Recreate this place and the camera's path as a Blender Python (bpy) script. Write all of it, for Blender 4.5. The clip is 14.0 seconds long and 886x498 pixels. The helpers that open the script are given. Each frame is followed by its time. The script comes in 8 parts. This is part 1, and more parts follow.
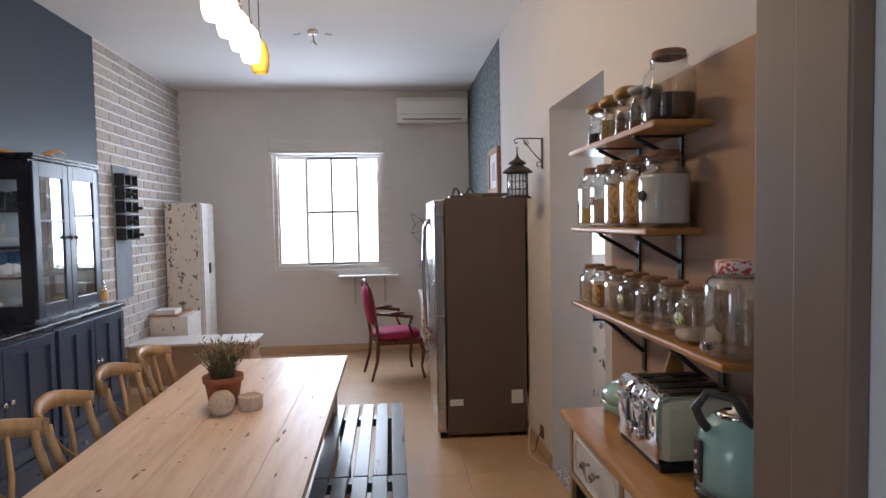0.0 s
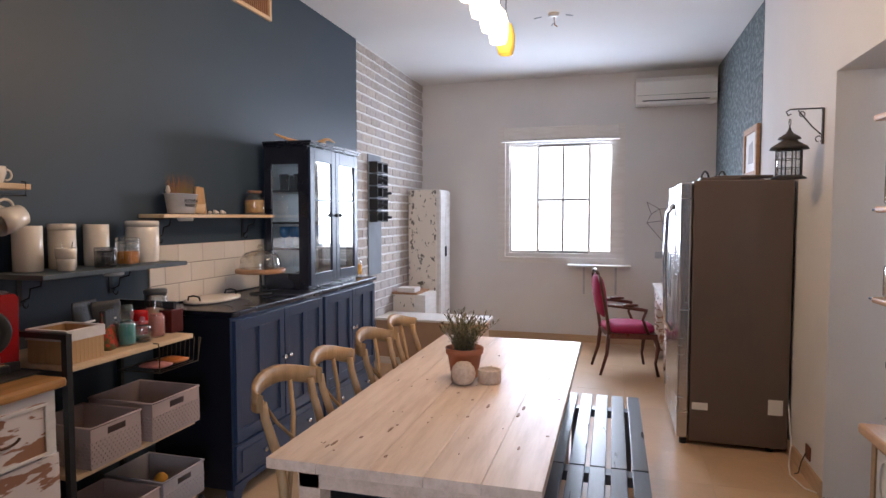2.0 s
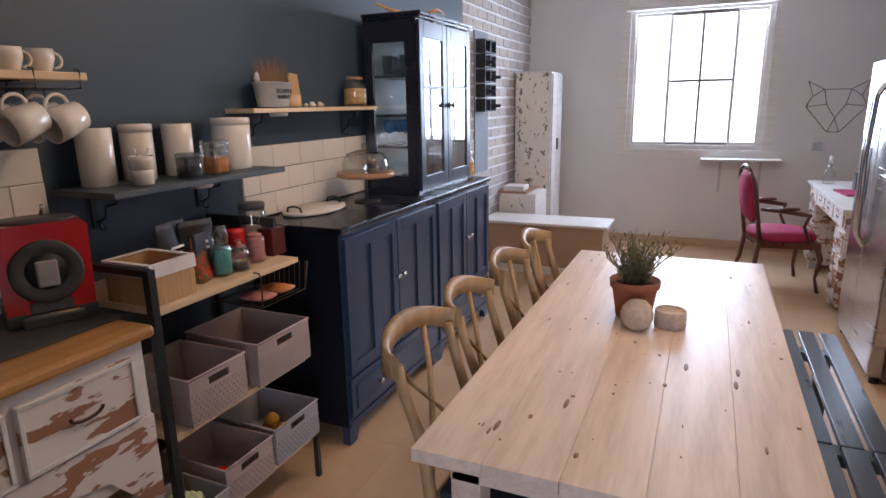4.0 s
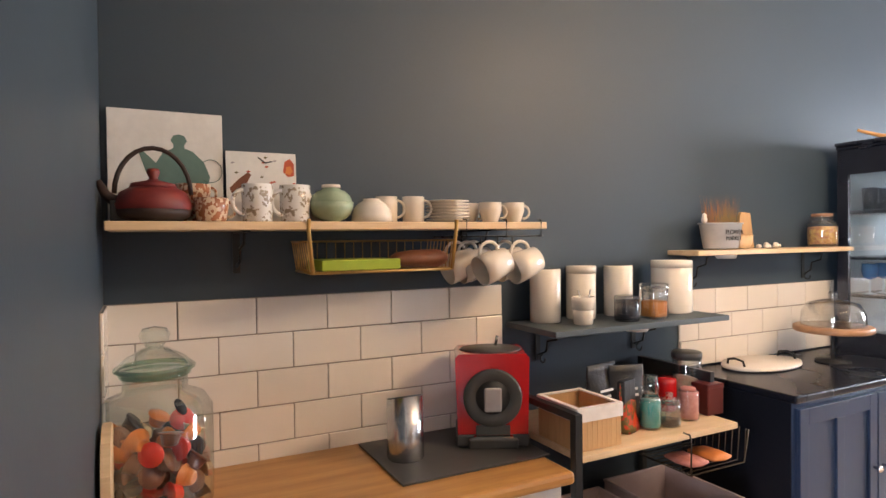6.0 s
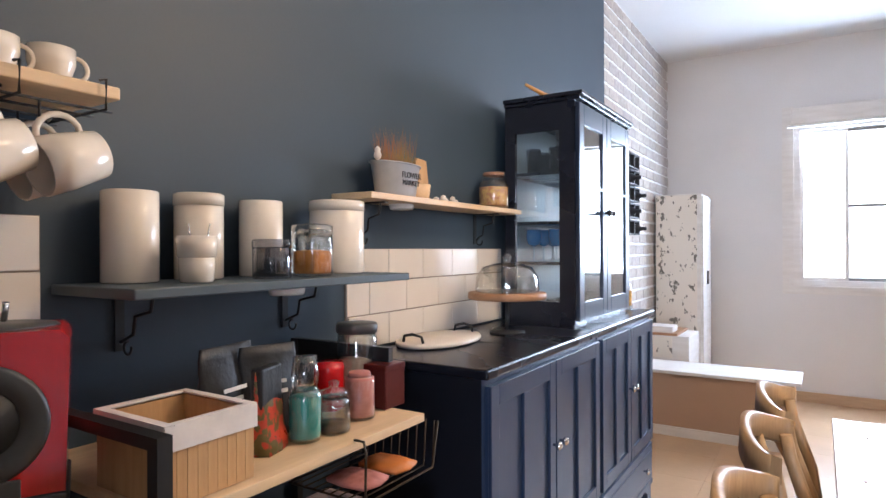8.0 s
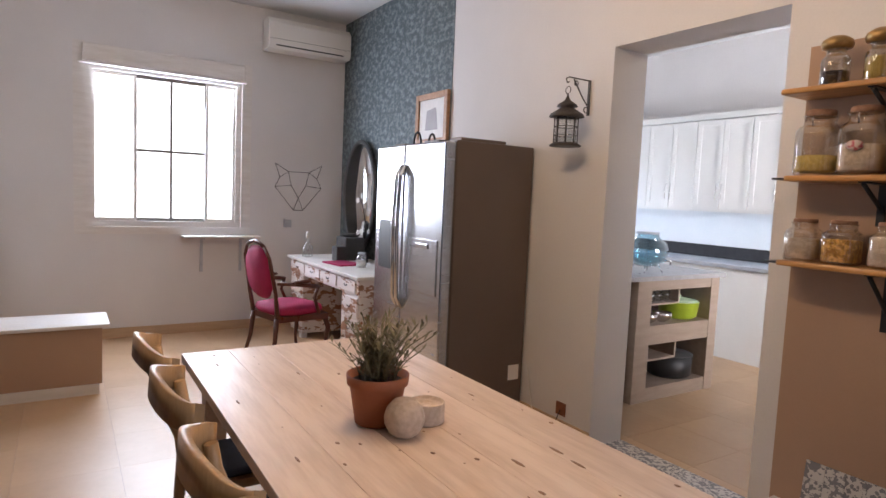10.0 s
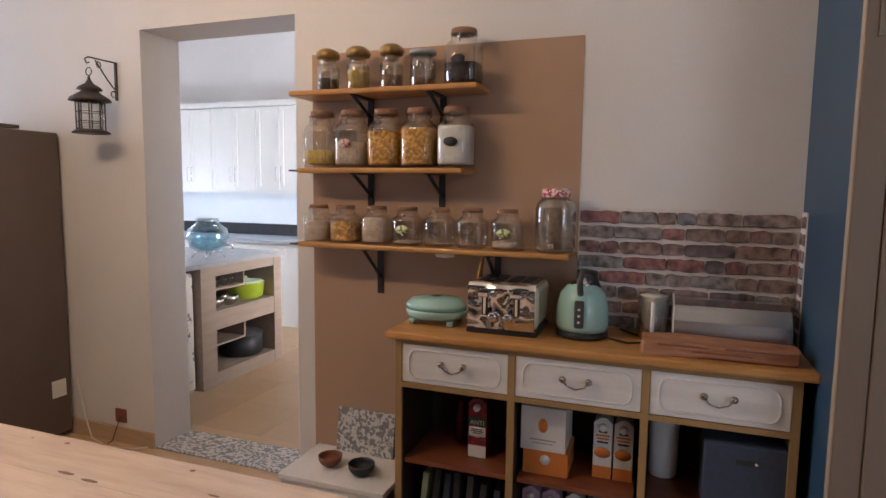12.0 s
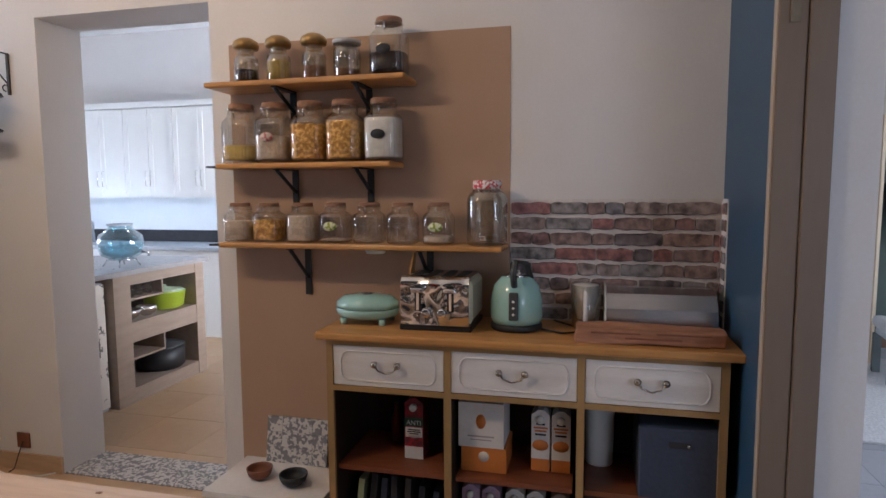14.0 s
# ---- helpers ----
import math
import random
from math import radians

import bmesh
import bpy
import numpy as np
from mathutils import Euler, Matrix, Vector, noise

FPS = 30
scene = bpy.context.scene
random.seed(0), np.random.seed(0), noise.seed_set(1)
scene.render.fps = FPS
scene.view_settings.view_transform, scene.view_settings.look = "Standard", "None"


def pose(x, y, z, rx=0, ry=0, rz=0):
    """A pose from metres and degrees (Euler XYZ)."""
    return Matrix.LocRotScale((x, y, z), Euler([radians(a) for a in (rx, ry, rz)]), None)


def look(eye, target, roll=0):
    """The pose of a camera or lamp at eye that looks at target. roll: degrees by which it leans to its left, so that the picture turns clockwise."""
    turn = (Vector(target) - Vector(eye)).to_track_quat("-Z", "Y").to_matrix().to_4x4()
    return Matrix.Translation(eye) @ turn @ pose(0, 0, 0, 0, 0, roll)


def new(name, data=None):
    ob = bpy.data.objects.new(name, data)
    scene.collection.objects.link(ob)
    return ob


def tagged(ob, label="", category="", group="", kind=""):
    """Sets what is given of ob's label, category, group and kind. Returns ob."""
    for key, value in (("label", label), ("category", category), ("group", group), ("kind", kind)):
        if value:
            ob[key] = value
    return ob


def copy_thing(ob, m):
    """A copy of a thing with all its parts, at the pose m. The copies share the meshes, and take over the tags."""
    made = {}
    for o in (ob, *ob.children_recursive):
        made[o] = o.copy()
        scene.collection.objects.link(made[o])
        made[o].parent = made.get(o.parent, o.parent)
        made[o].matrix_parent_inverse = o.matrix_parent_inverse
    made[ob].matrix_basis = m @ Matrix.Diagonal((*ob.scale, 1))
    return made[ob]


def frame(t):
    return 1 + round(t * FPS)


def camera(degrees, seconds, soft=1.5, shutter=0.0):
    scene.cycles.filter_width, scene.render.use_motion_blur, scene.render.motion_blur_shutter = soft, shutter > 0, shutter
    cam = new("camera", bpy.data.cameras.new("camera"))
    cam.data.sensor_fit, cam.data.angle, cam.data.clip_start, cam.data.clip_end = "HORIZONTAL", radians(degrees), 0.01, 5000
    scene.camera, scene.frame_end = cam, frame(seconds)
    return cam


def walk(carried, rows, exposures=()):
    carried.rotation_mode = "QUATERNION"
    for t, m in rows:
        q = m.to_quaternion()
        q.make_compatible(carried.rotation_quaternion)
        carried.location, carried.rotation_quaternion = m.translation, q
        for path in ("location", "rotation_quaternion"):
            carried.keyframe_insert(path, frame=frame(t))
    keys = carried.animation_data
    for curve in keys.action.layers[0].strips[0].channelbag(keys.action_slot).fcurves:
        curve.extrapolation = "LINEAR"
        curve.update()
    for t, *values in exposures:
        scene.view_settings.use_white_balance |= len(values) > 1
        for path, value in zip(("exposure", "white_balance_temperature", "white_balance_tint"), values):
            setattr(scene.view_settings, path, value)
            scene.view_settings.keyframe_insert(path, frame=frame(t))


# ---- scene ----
cam = camera(73.0, 14.0)
PATH = [
    (0, (-0.005, -0.002, 1.600), (0.170, 1.988, 1.507), -1.0),
    (0.5, (0.020, -0.021, 1.578), (-0.277, 1.955, 1.490), -0.8),
    (1, (-0.015, -0.007, 1.583), (-0.492, 1.933, 1.493), -0.3),
    (1.5, (-0.055, 0.029, 1.565), (-0.587, 1.955, 1.471), -0.1),
    (2, (-0.113, 0.066, 1.527), (-0.660, 1.987, 1.420), -0.0),
    (2.2, (-0.137, 0.088, 1.504), (-0.687, 2.006, 1.376), -0.1),
    (4.3, (-0.700, 0.697, 1.573), (-1.606, 2.411, 1.082), -0.8),
    (4.5, (-0.754, 0.738, 1.609), (-1.844, 2.354, 1.158), -0.5),
    (5, (-0.766, 0.690, 1.589), (-2.256, 1.989, 1.279), -1.7),
    (5.5, (-0.686, 0.676, 1.572), (-2.391, 1.710, 1.418), -1.3),
    (6, (-0.682, 0.677, 1.601), (-2.469, 1.575, 1.568), -0.7),
    (6.5, (-0.755, 0.732, 1.604), (-2.564, 1.584, 1.655), -0.7),
    (7, (-0.987, 0.886, 1.544), (-2.688, 1.938, 1.579), -0.9),
    (7.5, (-1.150, 1.067, 1.412), (-2.614, 2.429, 1.454), -0.7),
    (8, (-1.218, 1.256, 1.368), (-2.285, 2.948, 1.370), -0.2),
    (8.5, (-1.353, 1.331, 1.346), (-1.823, 3.274, 1.293), 0.7),
    (9, (-1.458, 1.345, 1.386), (-1.278, 3.333, 1.259), 2.1),
    (9.2, (-1.495, 1.383, 1.388), (-1.092, 3.336, 1.243), 2.4),
    (11.3, (-1.601, 1.124, 1.517), (0.096, 2.162, 1.31), 0.9),
    (11.5, (-1.572, 1.113, 1.526), (0.192, 2.028, 1.304), 0.8),
    (12, (-1.497, 1.065, 1.486), (0.372, 1.747, 1.281), 0.7),
    (12.5, (-1.485, 1.041, 1.488), (0.432, 1.574, 1.294), 0.4),
    (13, (-1.498, 1.041, 1.513), (0.442, 1.487, 1.325), 0.1),
    (13.5, (-1.482, 1.054, 1.517), (0.467, 1.461, 1.333), -0.1),
    (14, (-1.435, 1.079, 1.442), (0.5, 1.546, 1.253), -0.3),
]
EXPOSURES = [(0, -0.68, 5950, 13), (0.5, -0.60, 5900, 14), (1.5, -0.47, 5900, 15), (2.2, -0.38, 5900, 16), (4.5, -0.38, 5650, 15), (5.0, -0.22, 5650, 14), (5.5, 0.35, 6000, 15), (6.0, 0.75, 6200, 13), (6.5, 1.05, 6200, 13), (7.0, 1.02, 5800, 11), (7.5, 0.85, 5300, 9), (8.0, 0.4, 5500, 11), (8.5, 0.0, 5750, 14), (9.0, -0.42, 5950, 17), (11.5, -0.30, 6250, 17), (12.5, -0.38, 5850, 15), (14.0, -0.42, 5650, 14)]
walk(cam, [(t, look(eye, target, roll)) for t, eye, target, roll in PATH], EXPOSURES)

# ---- world, lights ----
world = bpy.data.worlds.new("world")
scene.world = world
world.use_nodes = True
wn = world.node_tree
sky = wn.nodes.new("ShaderNodeTexSky")
sky.sky_type, sky.sun_disc, sky.sun_elevation, sky.sun_rotation = "NISHITA", False, radians(60), radians(150)
wn.links.new(sky.outputs[0], wn.nodes["Background"].inputs[0])
wn.nodes["Background"].inputs[1].default_value = 0.12


def lamp(name, kind, m, power, color, sx=0.1, sy=0.1, spread=180):
    ld = bpy.data.lights.new(name, kind)
    ld.energy, ld.color = power, color
    if kind == "AREA":
        ld.shape, ld.size, ld.size_y, ld.spread = "RECTANGLE", sx, sy, radians(spread)
    elif kind == "POINT":
        ld.shadow_soft_size = sx
    elif kind == "SUN":
        ld.angle = sx
    ob = new(name, ld)
    ob.matrix_world = m
    return ob


lamp("sun", "SUN", look((0, 0, 10), (-1.2, 2.2, 3.0)), 3.0, (1, 0.95, 0.88), radians(0.5))
# daylight in the openings, plus added fill for the kitchen and hall side
lamp("window_light", "AREA", look((-0.75, 7.6, 1.8), (-0.75, 3.0, 1.3)), 120, (0.80, 0.89, 1.0), 1.3, 1.3)
# added fill for the cabinet fronts, in an invented opening out of view
lamp("kitchen_light", "AREA", look((2.85, 0.35, 1.7), (3.95, 5.5, 1.75)), 80, (1.0, 0.98, 0.95), 1.4, 1.3, 72)
lamp("kitchen_window_light", "AREA", look((2.6, 7.15, 1.33), (2.9, 3.0, 1.0)), 34, (0.72, 0.86, 1.0), 0.55, 0.33)
lamp("cabinet_strip_light", "AREA", pose(4.13, 5.2, 1.39, 0, 0, 90), 3.2, (0.6, 0.78, 1.0), 3.4, 0.06)
# added fill to brighten the door jamb and east wall; no known source
lamp("hall_side_light", "AREA", look((-3.75, -1.6, 1.65), (0.4, 0.5, 1.3)), 36, (0.85, 0.92, 1.0), 1.4, 1.4)
lamp("hall_light", "AREA", look((1.9, -4.3, 1.7), (-1.2, 2.0, 1.4)), 165, (0.90, 0.94, 1.0), 2.0, 1.8)
BULBS = [2.70, 2.93, 3.16, 3.38]
for yy in BULBS:
    lamp("bulb_light", "POINT", pose(-0.74, yy, 2.545), 12, (1.0, 0.68, 0.40), 0.04)


# ---- materials ----
def material(name, c1, c2=None, scale=8.0, rough=0.6, metal=0.0, bump=0.1, stretch=(1, 1, 1), fine=60.0, clear=0.0, vary=0.0, detail=4.0, low=0.35, high=0.65):
    """Two colours mixed by a coarse and a fine noise, with relief; vary: change from object to object."""
    m = bpy.data.materials.new(name)
    m.use_nodes = True
    n, l = m.node_tree.nodes, m.node_tree.links
    b = n["Principled BSDF"]
    c2 = c2 or tuple(c * 0.85 for c in c1)
    tc, mp = n.new("ShaderNodeTexCoord"), n.new("ShaderNodeMapping")
    mp.inputs["Scale"].default_value = stretch
    l.new(tc.outputs["Object"], mp.inputs[0])
    if vary:
        oi, ad = n.new("ShaderNodeObjectInfo"), n.new("ShaderNodeVectorMath")
        ad.operation = "MULTIPLY_ADD"
        ad.inputs[1].default_value = (1, 1, 1)
        sc = n.new("ShaderNodeMath")
        sc.operation = "MULTIPLY"
        sc.inputs[1].default_value = 37.0
        l.new(oi.outputs["Random"], sc.inputs[0])
        l.new(tc.outputs["Object"], ad.inputs[0])
        l.new(sc.outputs[0], ad.inputs[2])
        l.new(ad.outputs[0], mp.inputs[0])
    n1, n2 = n.new("ShaderNodeTexNoise"), n.new("ShaderNodeTexNoise")
    for k, s in ((n1, scale), (n2, fine)):
        k.inputs["Scale"].default_value, k.inputs["Detail"].default_value = s, detail
        l.new(mp.outputs[0], k.inputs["Vector"])
    mx = n.new("ShaderNodeMath")
    mx.operation = "MULTIPLY_ADD"
    mx.inputs[1].default_value = 0.3
    l.new(n2.outputs[0], mx.inputs[0])
    sb = n.new("ShaderNodeMath")
    sb.operation = "MULTIPLY"
    sb.inputs[1].default_value = 0.7
    l.new(n1.outputs[0], sb.inputs[0])
    l.new(sb.outputs[0], mx.inputs[2])
    r = n.new("ShaderNodeValToRGB")
    r.color_ramp.elements[0].position, r.color_ramp.elements[1].position = low, high
    r.color_ramp.elements[0].color, r.color_ramp.elements[1].color = (*c1, 1), (*c2, 1)
    l.new(mx.outputs[0], r.inputs[0])
    col = r.outputs[0]
    if vary:
        hs, mr = n.new("ShaderNodeHueSaturation"), n.new("ShaderNodeMapRange")
        mr.inputs["To Min"].default_value, mr.inputs["To Max"].default_value = 1 - vary, 1 + vary
        l.new(oi.outputs["Random"], mr.inputs["Value"])
        l.new(mr.outputs[0], hs.inputs["Value"])
        l.new(col, hs.inputs["Color"])
        col = hs.outputs[0]
    l.new(col, b.inputs["Base Color"])
    rr = n.new("ShaderNodeMapRange")
    rr.inputs["To Min"].default_value, rr.inputs["To Max"].default_value = max(0.02, rough - 0.07), min(1, rough + 0.07)
    l.new(n1.outputs[0], rr.inputs["Value"])
    l.new(rr.outputs[0], b.inputs["Roughness"])
    b.inputs["Metallic"].default_value = metal
    b.inputs["Coat Weight"].default_value = clear
    b.inputs["Coat Roughness"].default_value = 0.1
    if bump:
        bp = n.new("ShaderNodeBump")
        bp.inputs["Strength"].default_value, bp.inputs["Distance"].default_value = bump, 0.004
        l.new(mx.outputs[0], bp.inputs["Height"])
        l.new(bp.outputs[0], b.inputs["Normal"])
    return m


def glass(name, color=(1, 1, 1), rough=0.0, ior=1.2):
    """Thin clear glass: mostly see-through with a Fresnel gloss."""
    m = bpy.data.materials.new(name)
    m.use_nodes = True
    n, l = m.node_tree.nodes, m.node_tree.links
    n.remove(n["Principled BSDF"])
    t, g, f, x = n.new("ShaderNodeBsdfTransparent"), n.new("ShaderNodeBsdfGlossy"), n.new("ShaderNodeLayerWeight"), n.new("ShaderNodeMixShader")
    t.inputs[0].default_value = (*color, 1)
    g.inputs["Roughness"].default_value = max(rough, 0.02)
    p, q = n.new("ShaderNodeMath"), n.new("ShaderNodeMath")
    p.operation, q.operation = "POWER", "MULTIPLY_ADD"
    p.inputs[1].default_value, q.inputs[1].default_value, q.inputs[2].default_value = 2.0, 0.7, 0.085 * (ior - 1) / 0.35
    l.new(f.outputs["Facing"], p.inputs[0])
    l.new(p.outputs[0], q.inputs[0])
    l.new(q.outputs[0], x.inputs[0])
    l.new(t.outputs[0], x.inputs[1])
    l.new(g.outputs[0], x.inputs[2])
    l.new(x.outputs[0], n["Material Output"].inputs[0])
    return m


def glow(name, color, strength):
    m = bpy.data.materials.new(name)
    m.use_nodes = True
    b = m.node_tree.nodes["Principled BSDF"]
    b.inputs["Base Color"].default_value = (*color, 1)
    b.inputs["Emission Color"].default_value = (*color, 1)
    b.inputs["Emission Strength"].default_value = strength
    return m


M_white = material("white_wall_paint", (0.72, 0.70, 0.69), (0.66, 0.64, 0.63), 1.5, 0.8, bump=0.15, fine=90)
M_ceil = material("ceiling_paint", (0.80, 0.80, 0.80), (0.76, 0.76, 0.76), 1.2, 0.9, bump=0.1, fine=90)
M_slate = material("slate_blue_paint", (0.033, 0.051, 0.072), (0.037, 0.057, 0.080), 1.2, 0.5, bump=0.15, fine=110)
# same paint as M_slate; its cooler shade is put into the colour
M_slate_shade = material("blue_paint_shaded", (0.025, 0.068, 0.125), (0.03, 0.075, 0.135), 1.5, 0.42, bump=0.15, fine=110)
M_tan = material("tan_paint", (0.43, 0.285, 0.195), (0.405, 0.265, 0.18), 1.6, 0.7, bump=0.15, fine=110)
M_floor = material("beige_floor_tile", (0.56, 0.37, 0.215), (0.50, 0.325, 0.185), 2.5, 0.38, bump=0.05, fine=25, vary=0.02)
M_grout = material("grout", (0.46, 0.32, 0.20), None, 20, 0.9)
M_base = material("wooden_skirting", (0.55, 0.38, 0.24), (0.48, 0.33, 0.2), 6, 0.45, stretch=(1, 1, 8))
M_tile = material("cream_glazed_tile", (0.80, 0.73, 0.655), (0.765, 0.695, 0.62), 4, 0.12, bump=0.06, fine=14, clear=0.5, vary=0.03)
M_tgrout = material("tile_grout", (0.30, 0.25, 0.21), None, 30, 0.9)
M_navy = material("navy_paint", (0.021, 0.038, 0.084), (0.027, 0.046, 0.096), 5, 0.35, bump=0.08, fine=80, stretch=(1, 1, 0.2))
M_black = material("black_metal", (0.012, 0.012, 0.013), (0.02, 0.02, 0.021), 10, 0.45, bump=0.05)
M_navytop = material("dark_worktop", (0.009, 0.010, 0.017), (0.011, 0.012, 0.020), 3, 0.27, bump=0.015)
# same navy as M_navy; shade on the cabinet ends put into colour and specular
M_navy_shaded = material("navy_side_shaded", (0.006, 0.007, 0.012), (0.008, 0.009, 0.015), 3, 0.6, bump=0.02)
M_navy_shaded.node_tree.nodes["Principled BSDF"].inputs["Specular IOR Level"].default_value = 0.2
M_pine = material("pale_pine", (0.76, 0.56, 0.34), (0.62, 0.43, 0.25), 3.0, 0.42, bump=0.12, stretch=(9, 0.8, 9), fine=18, vary=0.07)
M_table = material("pale_knotty_pine", (0.74, 0.59, 0.48), (0.56, 0.41, 0.31), 3.2, 0.38, bump=0.12, stretch=(7, 0.7, 7), fine=16, vary=0.05, low=0.42, high=0.72)
M_oak = material("honey_oak", (0.56, 0.29, 0.09), (0.40, 0.19, 0.058), 3.0, 0.33, bump=0.1, stretch=(9, 0.9, 9), fine=22, vary=0.05)
M_chair = material("weathered_oak", (0.46, 0.29, 0.14), (0.31, 0.185, 0.085), 6.0, 0.45, bump=0.12, stretch=(3, 3, 0.8), fine=40, vary=0.08)
M_fridge = material("grey_fridge_side", (0.145, 0.108, 0.09), (0.13, 0.097, 0.081), 2, 0.45, metal=0.25, bump=0.04, fine=160)
M_steel = material("brushed_steel", (0.62, 0.62, 0.63), (0.52, 0.52, 0.53), 3, 0.25, metal=1, bump=0.05, stretch=(1, 1, 14), fine=60)
M_chrome = material("chrome", (0.8, 0.8, 0.8), None, 3, 0.08, metal=1, bump=0)
M_plastic = material("white_plastic", (0.78, 0.76, 0.72), (0.75, 0.73, 0.69), 5, 0.35, bump=0.02)
M_cream = material("cream_ceramic", (0.78, 0.70, 0.60), (0.74, 0.66, 0.56), 4, 0.16, bump=0.02, clear=0.4)
M_whitewood = material("white_painted_wood", (0.76, 0.73, 0.70), (0.66, 0.62, 0.58), 4, 0.45, bump=0.1, stretch=(1, 1, 6), fine=50)
M_distress = material("distressed_white_paint", (0.33, 0.16, 0.09), (0.74, 0.66, 0.62), 11, 0.6, bump=0.3, stretch=(1, 0.5, 1.6), fine=34, low=0.455, high=0.475)
M_mag = material("magenta_velvet", (0.38, 0.012, 0.085), (0.30, 0.01, 0.065), 9, 0.75, bump=0.1)
M_mahog = material("mahogany", (0.12, 0.035, 0.02), (0.08, 0.022, 0.012), 8, 0.3, bump=0.08, stretch=(3, 3, 0.7))
M_terra = material("terracotta", (0.36, 0.12, 0.055), (0.30, 0.10, 0.045), 9, 0.7, bump=0.15)
M_darkwood = material("blue_black_stained_wood", (0.045, 0.055, 0.072), (0.07, 0.083, 0.105), 4, 0.3, bump=0.08, stretch=(12, 0.8, 12), fine=30)
M_red = material("red_gloss_plastic", (0.55, 0.012, 0.015), None, 4, 0.2, bump=0, clear=0.6)
M_dgrey = material("dark_grey_plastic", (0.05, 0.05, 0.05), (0.06, 0.06, 0.06), 9, 0.4, bump=0.05)
M_glass = glass("clear_glass", (0.95, 0.965, 0.955), ior=1.5)
M_pane = glass("window_glass", (0.98, 0.99, 0.99), ior=1.25)


# ---- building blocks ----
def add_box(bm, x0, y0, z0, x1, y1, z1, bevel=0.0):
    x0, x1, y0, y1, z0, z1 = min(x0, x1), max(x0, x1), min(y0, y1), max(y0, y1), min(z0, z1), max(z0, z1)
    v = [bm.verts.new(p) for p in ((x0, y0, z0), (x1, y0, z0), (x1, y1, z0), (x0, y1, z0), (x0, y0, z1), (x1, y0, z1), (x1, y1, z1), (x0, y1, z1))]
    f = [bm.faces.new([v[i] for i in q]) for q in ((3, 2, 1, 0), (4, 5, 6, 7), (0, 1, 5, 4), (1, 2, 6, 5), (2, 3, 7, 6), (3, 0, 4, 7))]
    if bevel:
        bmesh.ops.bevel(bm, geom=list({e for q in f for e in q.edges}), offset=bevel, segments=2, affect="EDGES", profile=0.5)
    return bm


def box(*boxes, bevel=0.0):
    bm = bmesh.new()
    for b in boxes:
        add_box(bm, *b, bevel=bevel)
    return bm


def add_lathe(bm, profile, seg=24, c=(0, 0, 0), sx=1.0, sy=1.0, power=2.0):
    """Profile of (radius, height) turned round z; power over 2 squares the round off."""
    rings = []
    for r, z in profile:
        ring = []
        for i in range(seg):
            a = 2 * math.pi * i / seg
            ca, sa = math.cos(a), math.sin(a)
            k = 1.0 / (abs(ca) ** power + abs(sa) ** power) ** (1 / power)
            ring.append(bm.verts.new((c[0] + max(r, 1e-5) * ca * k * sx, c[1] + max(r, 1e-5) * sa * k * sy, c[2] + z)))
        rings.append(ring)
    for a, b in zip(rings, rings[1:]):
        for i in range(seg):
            bm.faces.new((a[i], a[(i + 1) % seg], b[(i + 1) % seg], b[i])).smooth = True
    if profile[0][0] > 1e-4:
        bm.faces.new(list(reversed(rings[0])))
    if profile[-1][0] > 1e-4:
        bm.faces.new(rings[-1])
    return bm


def lathe(profile, seg=24, **k):
    return add_lathe(bmesh.new(), profile, seg, **k)


def add_tube(bm, pts, r, seg=8, closed=False, flat=1.0):
    """A round bar through the points; r: one radius or one for each; flat squeezes it across."""
    pts = [Vector(p) for p in pts]
    rs = r if isinstance(r, (list, tuple)) else [r] * len(pts)
    rings, up = [], None
    cnt = len(pts)
    for i, p in enumerate(pts):
        a = pts[(i - 1) % cnt] if (closed or i) else p
        b = pts[(i + 1) % cnt] if (closed or i < cnt - 1) else p
        d = (b - a).normalized()
        if up is None:
            up = d.orthogonal().normalized()
            if abs(d.z) < 0.9:
                up = (Vector((0, 0, 1)) - d * d.z).normalized()
        up = (up - d * up.dot(d)).normalized()
        s = d.cross(up)
        rings.append([bm.verts.new(p + rs[i] * (math.cos(2 * math.pi * k / seg) * up * flat + math.sin(2 * math.pi * k / seg) * s)) for k in range(seg)])
    pairs = list(zip(rings, rings[1:])) + ([(rings[-1], rings[0])] if closed else [])
    for a, b in pairs:
        for k in range(seg):
            bm.faces.new((a[k], a[(k + 1) % seg], b[(k + 1) % seg], b[k])).smooth = True
    if not closed:
        bm.faces.new(list(reversed(rings[0])))
        bm.faces.new(rings[-1])
    return bm


def tube(pts, r, seg=8, **k):
    return add_tube(bmesh.new(), pts, r, seg, **k)


def arc(c, r, a0, a1, n, axis="y", r2=None):
    """Points of an arc round c; the angle turns in the plane across the axis."""
    r2 = r if r2 is None else r2
    out = []
    for i in range(n + 1):
        a = radians(a0 + (a1 - a0) * i / n)
        u, v = r * math.cos(a), r2 * math.sin(a)
        out.append({"y": (c[0] + u, c[1], c[2] + v), "x": (c[0], c[1] + u, c[2] + v), "z": (c[0] + u, c[1] + v, c[2])}[axis])
    return out


